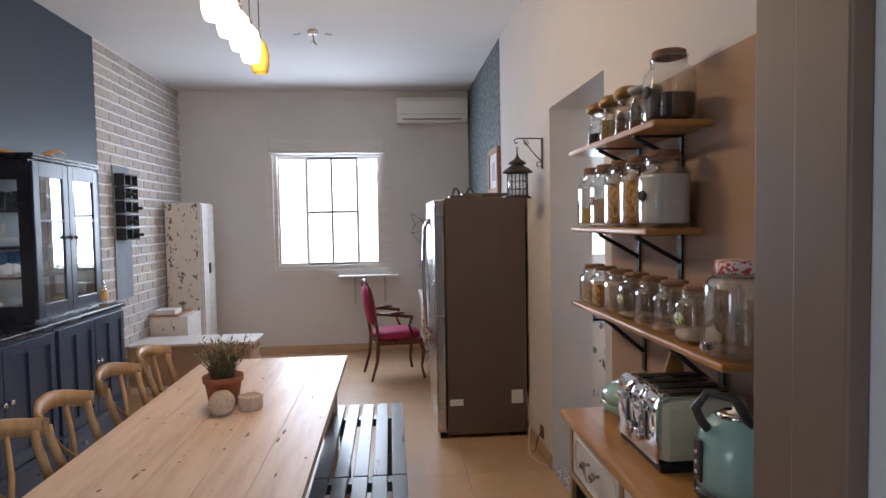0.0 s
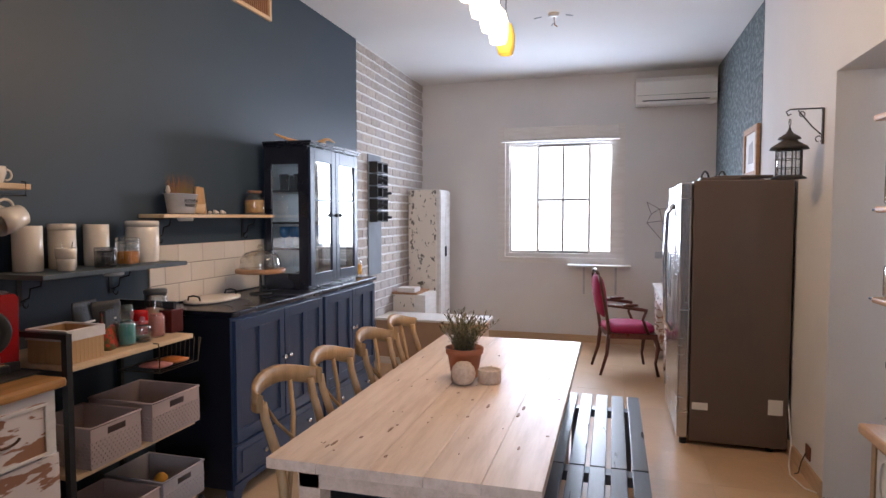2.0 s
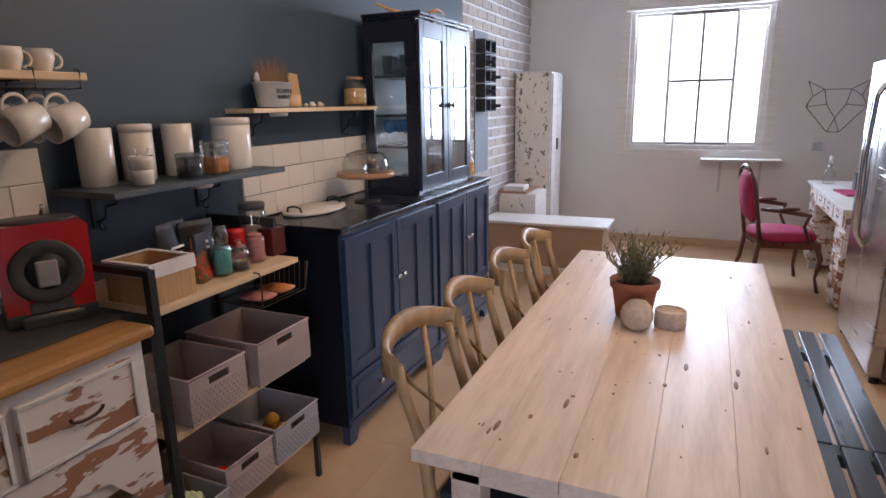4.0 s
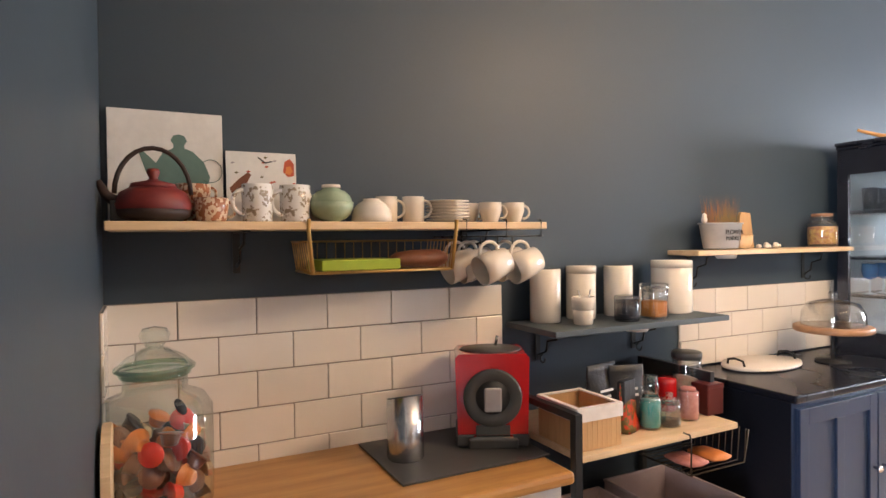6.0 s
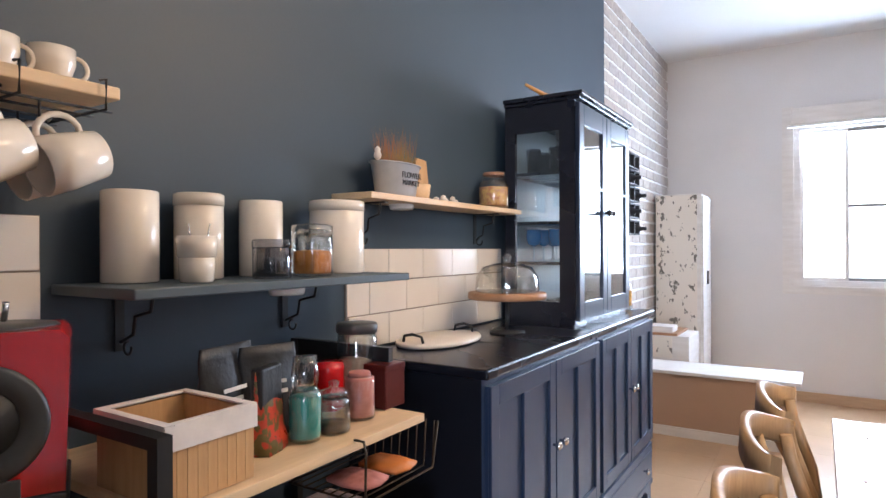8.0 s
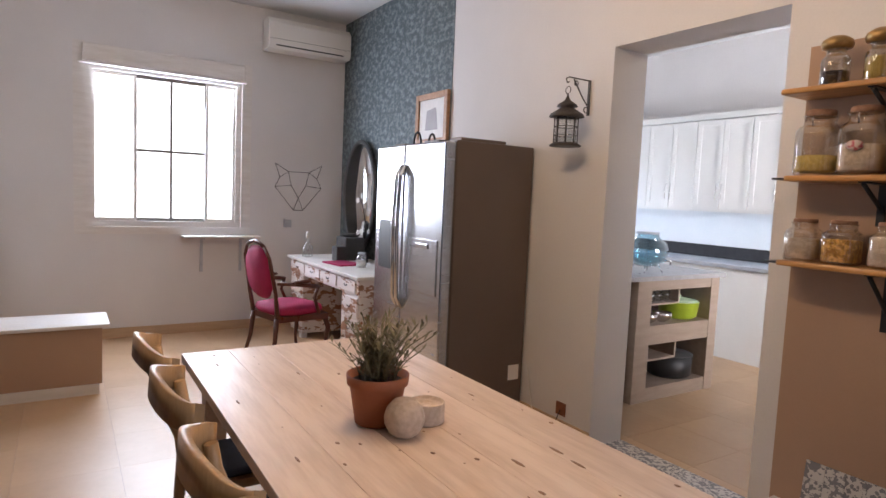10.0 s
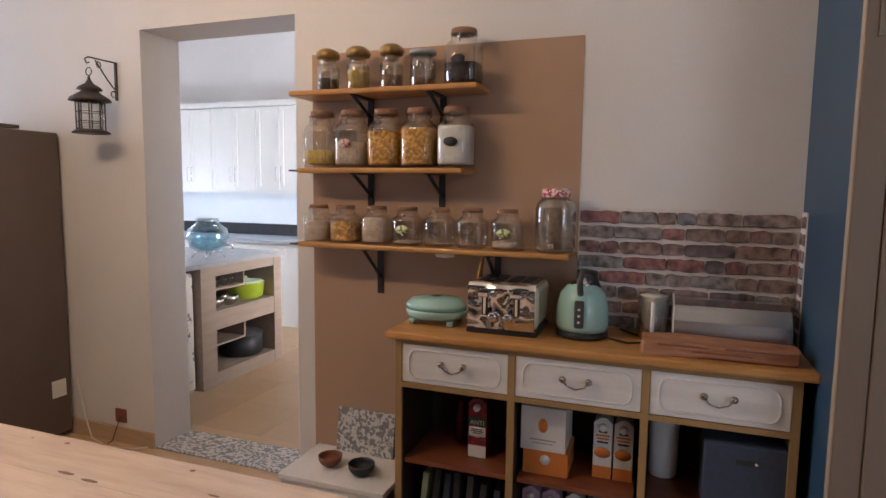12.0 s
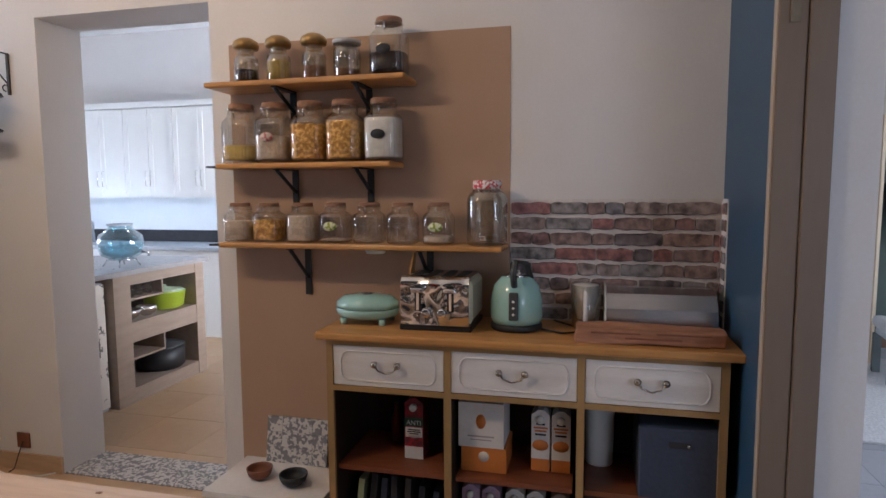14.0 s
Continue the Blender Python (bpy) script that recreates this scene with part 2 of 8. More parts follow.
def prism(outline, axis, a0, a1):
    """A closed outline of (u, v) points pushed along an axis from a0 to a1."""
    bm = bmesh.new()
    put = {"x": lambda u, v, a: (a, u, v), "y": lambda u, v, a: (u, a, v), "z": lambda u, v, a: (u, v, a)}[axis]
    p, q = [bm.verts.new(put(u, v, a0)) for u, v in outline], [bm.verts.new(put(u, v, a1)) for u, v in outline]
    bm.faces.new(p), bm.faces.new(list(reversed(q)))
    for i in range(len(p)):
        j = (i + 1) % len(p)
        bm.faces.new((p[j], p[i], q[i], q[j]))
    bmesh.ops.recalc_face_normals(bm, faces=bm.faces)
    return bm


def part(name, bm, mat, parent=None, label="", kind="", fix=True):
    if fix:
        bmesh.ops.recalc_face_normals(bm, faces=bm.faces)
    me = bpy.data.meshes.new(name)
    bm.to_mesh(me)
    bm.free()
    me.materials.append(mat)
    ob = new(name, me)
    ob.parent = parent
    return tagged(ob, label=label, kind=kind)


def piece(name, me, parent, x, y, z):
    ob = new(name, me)
    ob.parent = parent
    ob.location = (x, y, z)
    return ob


def mesh_of(bm, mat, name="piece"):
    me = bpy.data.meshes.new(name)
    bm.to_mesh(me)
    bm.free()
    me.materials.append(mat)
    return me


def thing(name, x, y, z, label, category, group="", rz=0.0):
    ob = new(name)
    ob.empty_display_size = 0.1
    ob.location, ob.rotation_euler = (x, y, z), (0, 0, radians(rz))
    return tagged(ob, label=label, category=category, group=group)


def structure(name, bm, mat, label=""):
    return part(name, bm, mat, None, label, "structure")


# ---- large structure ----
W, E, N, S, H = -2.5, 1.0, 7.5, 0.58, 3.22
structure("floor", box((-6.0, -6.0, -0.2, 6.0, 9.5, -0.012)), M_grout, "light beige tiled floor")
structure("ceiling", box((W - 0.3, S - 0.25, H, E + 0.27, N + 0.3, H + 0.15)), M_ceil, "plain white ceiling")
WX0, WX1, WZ0, WZ1 = -1.42, -0.08, 1.03, 2.47
wall_north = structure("wall_north", box((W - 0.3, N, -0.02, WX0, N + 0.3, H), (WX1, N, -0.02, E + 0.27, N + 0.3, H), (WX0, N, -0.02, WX1, N + 0.3, WZ0), (WX0, N, WZ1, WX1, N + 0.3, H)), M_white, "white plaster wall")
wall_west = structure("wall_west", box((W - 0.3, S - 0.25, -0.02, W, 5.42, H)), M_slate, "dark slate blue painted wall")
wall_west_far = structure("wall_west_far", box((W - 0.3, 5.42, -0.02, W - 0.008, N, H)), M_white, "wall of pale taupe bricks with white joints")
OY0, OY1, OZ = 2.735, 3.69, 2.29
wall_east = structure("wall_east", box((E, S - 0.25, -0.02, E + 0.27, OY0, H), (E, OY1, -0.02, E + 0.27, N, H), (E, OY0, OZ, E + 0.27, OY1, H)), M_white, "white plaster wall")
SX0, SX1, SZ = -1.08, 0.385, 2.35
wall_south = structure("wall_south", box((W, S - 0.25, -0.02, SX0, S, H), (SX1, S - 0.25, -0.02, E, S, H), (SX0, S - 0.25, SZ, SX1, S, H)), M_white, "plaster wall with a doorway")
structure("wall_paint", box((SX1 + 0.03, S, 0, E, S + 0.003, H)), M_slate_shade, "strip of the slate blue wall, coloured deeper blue for its shade")
structure("wall_paint", box((W, S, 0, SX0 - 0.03, S + 0.003, H)), M_slate, "dark slate blue painted wall")
structure("wall_panel", box((E - 0.003, 1.385, 0.09, E, 2.64, 2.095)), M_tan, "tan painted panel behind the shelves")
# rooms beyond
# the south opening (x 2.1 to 3.6) is invented for the kitchen fill lamp
structure("wall_kitchen", box((4.35, 0.3, 0, 4.5, 7.2, 3.2), (E + 0.27, 0.1, 0, 2.1, 0.3, 3.2), (3.6, 0.1, 0, 4.5, 0.3, 3.2), (2.1, 0.1, 0, 3.6, 0.3, 1.0), (2.1, 0.1, 2.4, 3.6, 0.3, 3.2), (E + 0.27, 7.2, 0, 2.3, 7.35, 3.2), (2.9, 7.2, 0, 4.5, 7.35, 3.2), (2.3, 7.2, 0, 2.9, 7.35, 1.15), (2.3, 7.2, 1.5, 2.9, 7.35, 3.2)), M_white, "white kitchen walls")
structure("ceiling_kitchen", box((E + 0.27, 0.1, 3.2, 4.5, 7.35, 3.3)), M_ceil)
# the unseen west opening is made up to hold the side fill lamp
structure("wall_hall", box((-4.0, -4.5, 0, -3.8, -2.35, 3.2), (-4.0, -0.85, 0, -3.8, S - 0.25, 3.2), (-4.0, -2.35, 0, -3.8, -0.85, 0.9), (-4.0, -2.35, 2.4, -3.8, -0.85, 3.2), (-4.0, -4.7, 0, 0.9, -4.5, 3.2), (2.9, -4.7, 0, 5.0, -4.5, 3.2), (4.5, 0.1, 0, 5.0, 0.3, 3.2), (0.9, -4.7, 2.6, 2.9, -4.5, 3.2), (0.9, -4.7, 0, 2.9, -4.5, 0.8)), M_white, "white walls of the next room")
structure("wall_hall_east", box((4.75, -4.5, 0, 5.0, 0.1, 1.5)), material("dull_green_paint", (0.10, 0.135, 0.115), None, 2, 0.6), "dull dark green lower wall")
structure("wall_hall_east", box((4.75, -4.5, 1.5, 5.0, 0.1, 3.2)), material("warm_cream_paint", (0.62, 0.55, 0.48), None, 2, 0.7), "warm cream upper wall")
structure("baseboard", box((4.735, -4.5, 0, 4.75, 0.1, 0.09)), material("brown_skirting", (0.2, 0.12, 0.07), None, 5, 0.5), "brown skirting board")
structure("ceiling_hall", box((-4.0, -4.7, 3.2, 5.0, S - 0.25, 3.3)), M_ceil)
structure("beam", box((2.2, -2.0, 3.02, 4.75, -0.2, 3.2)), material("dark_stained_boards", (0.06, 0.045, 0.035), (0.09, 0.065, 0.05), 6, 0.5), "dark stained ceiling boards")
structure("ground", box((-400, -400, -0.6, 400, 400, -0.25)), material("dry_ground", (0.3, 0.26, 0.2), None, 0.5, 0.9), "pale ground outside")

M_out = glow("bright_outdoors", (1.0, 0.99, 0.97), 3.2)
structure("backdrop", box((-6, 11.0, -0.5, 5, 11.05, 6)), M_out, "overexposed daylight outside the window")

# ---- window in the north wall ----
win = tagged(new("window_1"), label="white sliding window with muntins in a deep frame", kind="structure")
y0 = N + 0.02
part("surround", box((WX0 - 0.09, N - 0.012, WZ0 - 0.07, WX0, N, WZ1 + 0.17), (WX1, N - 0.012, WZ0 - 0.07, WX1 + 0.09, N, WZ1 + 0.17), (WX0, N - 0.012, WZ0 - 0.07, WX1, N, WZ0)), M_whitewood, win)
part("shutter_box", box((WX0 - 0.02, N - 0.05, WZ1, WX1 + 0.02, N - 0.001, WZ1 + 0.15), bevel=0.008), M_whitewood, win)
part("shutter_rail", box((WX0 - 0.05, N - 0.065, WZ1 - 0.022, WX1 + 0.03, N - 0.001, WZ1 - 0.003), bevel=0.003), M_plastic, win)
part("window_frame", box((WX0, y0, WZ0, WX0 + 0.05, y0 + 0.08, WZ1), (WX1 - 0.05, y0, WZ0, WX1, y0 + 0.08, WZ1), (WX0 + 0.05, y0, WZ0, WX1 - 0.05, y0 + 0.08, WZ0 + 0.05), (WX0 + 0.05, y0, WZ1 - 0.05, WX1 - 0.05, y0 + 0.08, WZ1)), M_whitewood, win)
# backlit darkness of the centre sash and muntins put into this grey
M_alu = material("backlit_grey_aluminium", (0.28, 0.27, 0.26), None, 6, 0.5)
for k, (a, b, yy) in enumerate(((WX0 + 0.05, -1.01, 0.03), (-1.03, -0.39, 0.055), (-0.41, WX1 - 0.05, 0.03))):
    yk = y0 + yy
    z0, z1 = WZ0 + 0.05, WZ1 - 0.05
    sash = part("sash", box((a, yk, z0, a + 0.025, yk + 0.02, z1), (b - 0.025, yk, z0, b, yk + 0.02, z1), (a + 0.025, yk, z0, b - 0.025, yk + 0.02, z0 + 0.03), (a + 0.025, yk, z1 - 0.03, b - 0.025, yk + 0.02, z1)), M_alu if k == 1 else M_whitewood, win)
    pn = part("pane", box((a + 0.025, yk + 0.008, z0 + 0.03, b - 0.025, yk + 0.012, z1 - 0.03)), M_pane, sash)
    pn.visible_shadow = False
part("muntin", box((-0.727, y0 + 0.045, WZ0 + 0.08, -0.703, y0 + 0.053, WZ1 - 0.08), (-1.005, y0 + 0.04, 1.725, -0.415, y0 + 0.045, 1.75)), M_alu, win)
part("window_sill", box((WX0, N, WZ0 - 0.02, WX1, N + 0.06, WZ0 - 0.001)), M_whitewood, win)

# ---- door frame of the south doorway, skirting ----
door = tagged(new("door_1"), label="doorway with a brown-grey wooden frame", kind="structure")
M_jamb = material("grey_brown_jamb", (0.19, 0.135, 0.09), (0.165, 0.115, 0.078), 3, 0.5, stretch=(1, 1, 0.15), bump=0.1)
M_case = material("beige_casing", (0.44, 0.36, 0.27), (0.40, 0.325, 0.245), 3, 0.5)
for x0, x1, s in ((SX1 - 0.03, SX1 + 0.03, 1), (SX0 - 0.03, SX0 + 0.03, -1)):
    xi = SX1 if s > 0 else SX0
    part("casing", box((min(xi, xi + s * 0.03), S + 0.001, 0, max(xi, xi + s * 0.03), S + 0.014, SZ + 0.03), bevel=0.002), M_case, door)
    part("jamb", box((min(xi - s * 0.012, xi), S - 0.06, 0, max(xi - s * 0.012, xi), S + 0.012, SZ), bevel=0.003), M_jamb, door)
    part("jamb", box((min(xi - s * 0.022, xi), S - 0.13, 0, max(xi - s * 0.022, xi), S - 0.062, SZ), bevel=0.003), M_jamb, door)
M_hinge = material("dull_brass_hinge", (0.22, 0.17, 0.11), (0.16, 0.12, 0.08), 20, 0.45, metal=0.4)
for z_ in (0.35, 1.93):
    part("hinge", box((SX1 - 0.0135, S - 0.040, z_ - 0.045, SX1 - 0.0122, S - 0.022, z_ + 0.045), (SX1 - 0.018, S - 0.022, z_ - 0.045, SX1 - 0.0122, S - 0.014, z_ + 0.045), bevel=0.0006), M_hinge, door, "dull brass hinge")
part("lintel", box((SX0, S - 0.13, SZ - 0.02, SX1, S + 0.012, SZ)), M_jamb, door)
structure("baseboard", box((W, N - 0.014, 0, E, N, 0.09)), M_base, "pale wooden skirting")
structure("baseboard", box((E - 0.014, OY1, 0, E, N - 0.014, 0.09)), M_base, "pale wooden skirting")
structure("baseboard", box((E - 0.014, S, 0, E, OY0, 0.09)), M_base, "pale wooden skirting")
structure("baseboard", box((W, 5.42, 0, W + 0.014, N - 0.014, 0.09)), M_base, "pale wooden skirting")

# wallpaper on the east wall by the window
M_paper = material("blue_floral_wallpaper", (0.075, 0.10, 0.11), (0.24, 0.28, 0.285), 16, 0.75, bump=0.05, fine=42, low=0.45, high=0.66, detail=9, stretch=(1, 1, 1.5))
structure("wall_paper", box((E - 0.004, 5.34, 0.09, E, N, H)), M_paper, "blue-grey floral wallpaper")

# ---- fridge ----
fr = thing("fridge", 0.69, 4.75, 0, "large steel side-by-side fridge with grey sides", "fridge")
part("body", box((-0.30, -0.452, 0.03, 0.29, 0.455, 1.765), bevel=0.008), M_fridge, fr)
part("hinge_cover", box((-0.26, -0.43, 1.765, -0.02, -0.30, 1.785), bevel=0.004), M_fridge, fr)
part("hinge_cover", box((-0.26, 0.28, 1.765, -0.02, 0.42, 1.785), bevel=0.004), M_fridge, fr)
for a, b, nm in ((-0.452, 0.045, "freezer_door"), (0.053, 0.455, "fridge_door")):
    d = part("door", box((-0.378, a, 0.05, -0.308, b, 1.755), bevel=0.012), M_steel, fr, "brushed steel door")
    yy = 0.024 if a < 0 else 0.074
    part("handle", tube([(-0.38, yy, 1.62), (-0.42, yy, 1.55), (-0.435, yy, 1.2), (-0.42, yy, 0.75), (-0.38, yy, 0.68)], 0.014, 10), M_chrome, d, "long curved steel handle")
part("home_bar", box((-0.384, -0.40, 0.82, -0.377, -0.06, 1.16), bevel=0.003), M_steel, fr)
part("bar_handle", box((-0.392, -0.30, 1.10, -0.384, -0.16, 1.13), bevel=0.003), M_chrome, fr)
part("dispenser", box((-0.382, 0.17, 0.92, -0.377, 0.38, 1.25)), M_dgrey, fr, "black water dispenser")
part("label", box((-0.285, -0.4545, 0.248, -0.187, -0.4525, 0.296)), M_plastic, fr, "white paper label")
part("label", box((0.172, -0.4545, 0.25, 0.258, -0.4525, 0.35)), M_plastic, fr, "white paper label")
for sx in (-0.36, 0.2):
    for sy in (-0.4, 0.4):
        part("foot", lathe([(0.025, 0), (0.025, 0.03)], 12, c=(sx if sx > 0 else -0.33, sy, 0)), M_black, fr)

# ---- dining table ----
TX0, TX1, TY0, TY1, TZ = -1.185, -0.295, 1.735, 3.85, 0.75
tb = thing("dining_table", (TX0 + TX1) / 2, (TY0 + TY1) / 2, 0, "long pale knotty pine dining table", "table")
hw, hl = (TX1 - TX0) / 2, (TY1 - TY0) / 2
top = part("tabletop", box((-hw + 0.01, -hl + 0.01, TZ - 0.04, hw - 0.01, hl - 0.01, TZ - 0.003)), M_table, tb)
plank = mesh_of(box((-hw / 5 + 0.0006, -hl, -0.035, hw / 5 - 0.0006, hl, 0), bevel=0.0015), M_table, "plank")
for i in range(5):
    piece("plank", plank, top, -hw + hw / 5 * (2 * i + 1), 0, TZ)
part("apron", box((-hw + 0.06, -hl + 0.1, TZ - 0.13, hw - 0.06, -hl + 0.12, TZ - 0.04), (-hw + 0.06, hl - 0.12, TZ - 0.13, hw - 0.06, hl - 0.1, TZ - 0.04), (-hw + 0.06, -hl + 0.12, TZ - 0.13, -hw + 0.08, hl - 0.12, TZ - 0.04), (hw - 0.08, -hl + 0.12, TZ - 0.13, hw - 0.06, hl - 0.12, TZ - 0.04)), M_table, tb)
for sx in (-1, 1):
    for sy in (-1, 1):
        part("leg", box((sx * (hw - 0.14), sy * (hl - 0.18), 0, sx * (hw - 0.06), sy * (hl - 0.1), TZ - 0.04), bevel=0.004), M_table, tb)
M_knot = material("knot", (0.22, 0.11, 0.06), (0.32, 0.18, 0.10), 90, 0.5)
rk = random.Random(4)
bmk = bmesh.new()
for i in range(60):
    kx, ky, kr = rk.uniform(-hw + .03, hw - .03), rk.uniform(-hl + .04, hl - .04), rk.choice((0.003, 0.004, 0.006, 0.009))
    add_lathe(bmk, [(kr, 0), (kr * 0.4, 0.0006)], 8, c=(kx, ky, TZ + 0.0002), sx=0.7, sy=rk.choice((1.0, 1.4, 3.2)))
part("knots", bmk, M_knot, tb, "dark knots", "stuff")

# ---- slatted bench ----
bn = thing("bench", -0.165, 2.75, 0, "low slatted bench stained blue-black", "bench")
for i in range(5):
    xx = -0.18 + i * 0.09
    for a, b in ((-1.09, -0.02), (-0.01, 1.09)):
        part("slat", box((xx - 0.034, a, 0.405, xx + 0.034, b, 0.43), bevel=0.003), M_darkwood, bn)
for yy in (-0.9, 0.0, 0.9):
    part("crossbar", box((-0.2, yy - 0.035, 0.36, 0.2, yy + 0.035, 0.404)), M_darkwood, bn)
for sx in (-1, 1):
    for yy in (-0.9, 0.9):
        part("leg", box((sx * 0.17, yy - 0.03, 0, sx * 0.11, yy + 0.03, 0.36)), M_darkwood, bn)

# ---- cross-back chairs, facing the table (+x) ----
def cross_back_chair():
    c = thing("dining_chair", 0, 0, 0, "cross-back oak chair with dark seat pad, beside the table", "chair", "chairs along the table")
    part("seat", prism([(-0.2, -0.19), (0.2, -0.22), (0.22, -0.1), (0.22, 0.1), (0.2, 0.22), (-0.2, 0.19)], "z", 0.43, 0.46), M_chair, c)
    part("seat_pad", box((-0.18, -0.18, 0.462, 0.2, 0.18, 0.49), bevel=0.012), M_dpad, c, "dark grey seat pad")
    for s in (-1, 1):
        part("leg", tube([(0.19, s * 0.18, 0), (0.18, s * 0.17, 0.43)], [0.014, 0.02], 8), M_chair, c)
        part("back_post", tube([(-0.26, s * 0.19, 0), (-0.21, s * 0.19, 0.3), (-0.2, s * 0.185, 0.46), (-0.225, s * 0.19, 0.65), (-0.275, s * 0.2, 0.8), (-0.285, s * 0.20, 0.86)], [0.015, 0.02, 0.021, 0.019, 0.017, 0.016], 8), M_chair, c)
    pts = [(-0.28 - 0.085 * math.cos(math.pi * k / 20), 0.23 * math.sin(math.pi * k / 20), 0.885 + 0.02 * math.cos(math.pi * k / 10)) for k in range(-10, 11)]
    bm = bmesh.new()
    vs = []
    for p in pts:
        vs.append([bm.verts.new((p[0] + dx, p[1], p[2] + dz)) for dx, dz in ((-0.013, -0.036), (0.012, -0.03), (0.014, 0.03), (-0.008, 0.036))])
    for a, b in zip(vs, vs[1:]):
        for k in range(4):
            bm.faces.new((a[k], a[(k + 1) % 4], b[(k + 1) % 4], b[k])).smooth = True
    bm.faces.new(vs[0]), bm.faces.new(vs[-1])
    part("top_rail", bm, M_chair, c)
    for s in (-1, 1):
        part("cross_brace", tube([(-0.205, -s * 0.17, 0.48), (-0.245, -s * 0.05, 0.62), (-0.30, s * 0.07, 0.75), (-0.345, s * 0.13, 0.865)], 0.011, 6, flat=0.6), M_chair, c)
    part("stretcher", tube([(0.185, -0.175, 0.2), (0.185, 0.175, 0.2)], 0.009), M_chair, c)
    part("stretcher", tube([(-0.22, -0.19, 0.24), (-0.22, 0.19, 0.24)], 0.009), M_chair, c)
    for s in (-1, 1):
        part("stretcher", tube([(0.185, s * 0.175, 0.17), (-0.225, s * 0.19, 0.17)], 0.009), M_chair, c)
    return c


M_dpad = material("dark_seat_pad", (0.035, 0.04, 0.055), None, 12, 0.85)
ch = cross_back_chair()
ch.location, ch.scale = (-1.03, 2.10, 0), (1, 0.88, 1)
for yy, rz in ((2.50, 1.5), (2.97, -2), (3.42, 1)):
    copy_thing(ch, pose(-1.02, yy, 0, 0, 0, rz) @ Matrix.Diagonal((1, 0.88, 1, 1)))


# ---- navy cabinets along the west wall ----
def navy_cabinet(y0, y1, label, drawer):
    c = thing("sideboard", -2.25, (y0 + y1) / 2, 0, label, "cabinet", "navy cabinets")
    h = (y1 - y0) / 2
    part("body", box((-0.245, -h + 0.004, 0.09, 0.235, h - 0.004, 1.005)), M_navy, c)
    # thin end sheets carry the painted shade of the cabinet sides
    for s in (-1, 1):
        part("side_panel", box((-0.245, min(s * h, s * (h - 0.0035)), 0.09, 0.234, max(s * h, s * (h - 0.0035)), 1.005)), M_navy_shaded, c, "navy side panel, darkened for its shade")
    for s in (-1, 1):
        part("foot", prism([(s * h, 0), (s * h, 0.09), (s * (h - 0.14), 0.09), (s * (h - 0.08), 0.05), (s * (h - 0.06), 0)], "x", 0.2, 0.24), M_navy, c)
        part("foot", box((-0.24, s * h, 0, -0.18, s * (h - 0.06), 0.09)), M_navy, c)
    zb = 0.34 if drawer else 0.34
    for s in (-1, 1):
        a, b = (-h + 0.02, -0.004) if s < 0 else (0.004, h - 0.02)
        d = part("door", box((0.236, a, zb, 0.246, b, 0.985)), M_navy, c)
        w = b - a
        fr_ = [(0.246, a, zb, 0.257, a + 0.05, 0.985), (0.246, b - 0.05, zb, 0.257, b, 0.985), (0.246, a + 0.05, 0.925, 0.257, b - 0.05, 0.985), (0.246, a + 0.05, zb, 0.257, b - 0.05, zb + 0.06), (0.246, (a + b) / 2 - 0.022, zb + 0.06, 0.257, (a + b) / 2 + 0.022, 0.925)]
        part("door_frame", box(*fr_, bevel=0.002), M_navy, d)
        yk = -0.03 if s < 0 else 0.03
        part("knob", lathe([(0.005, 0), (0.005, 0.012), (0.014, 0.018), (0.015, 0.026), (0.006, 0.032)], 12), M_chrome, d).matrix_basis = pose(0.257, yk, 0.70, 0, 90, 0)
    dr = part("drawer", box((0.236, -h + 0.02, 0.13, 0.252, h - 0.02, 0.32), bevel=0.003), M_navy, c)
    part("drawer_panel", box((0.252, -h + 0.06, 0.165, 0.258, h - 0.06, 0.285), bevel=0.003), M_navy, dr)
    for s in (-1, 1):
        part("knob", lathe([(0.005, 0), (0.005, 0.012), (0.014, 0.018), (0.015, 0.026), (0.006, 0.032)], 12), M_chrome, dr).matrix_basis = pose(0.258, s * h * 0.5, 0.225, 0, 90, 0)
    part("plinth_rail", box((0.236, -h, 0.09, 0.25, h, 0.118), bevel=0.003), M_navy, c)
    return c


navy_cabinet(2.715, 3.72, "navy panelled cabinet with double doors and a drawer", True)
navy_cabinet(3.724, 4.64, "navy panelled cabinet with double doors, beside its twin", True)
wt = thing("worktop", -2.25, 3.68, 1.007, "dark blue-black worktop over the navy cabinets", "worktop")
part("slab", box((-0.25, -0.975, 0, 0.262, 0.97, 0.03), bevel=0.007), M_navytop, wt)

# ---- glazed hutch ----
HZ = (0.26, 0.44, 0.66)
M_hutch = material("dark_navy_paint", (0.012, 0.019, 0.040), (0.015, 0.023, 0.046), 5, 0.33, bump=0.06, fine=80)
hu = thing("display_hutch", -2.27, 4.105, 1.038, "navy-black glazed hutch with two glass doors, full of glasses", "cabinet")
hh, hd, hz = 0.385, 0.165, 0.97
part("back", box((-hd + 0.001, -hh + 0.021, 0.031, -hd + 0.012, hh - 0.021, hz - 0.031)), material("hutch_back", (0.50, 0.56, 0.62), None, 4, 0.5), hu, "pale grey-blue back panel")
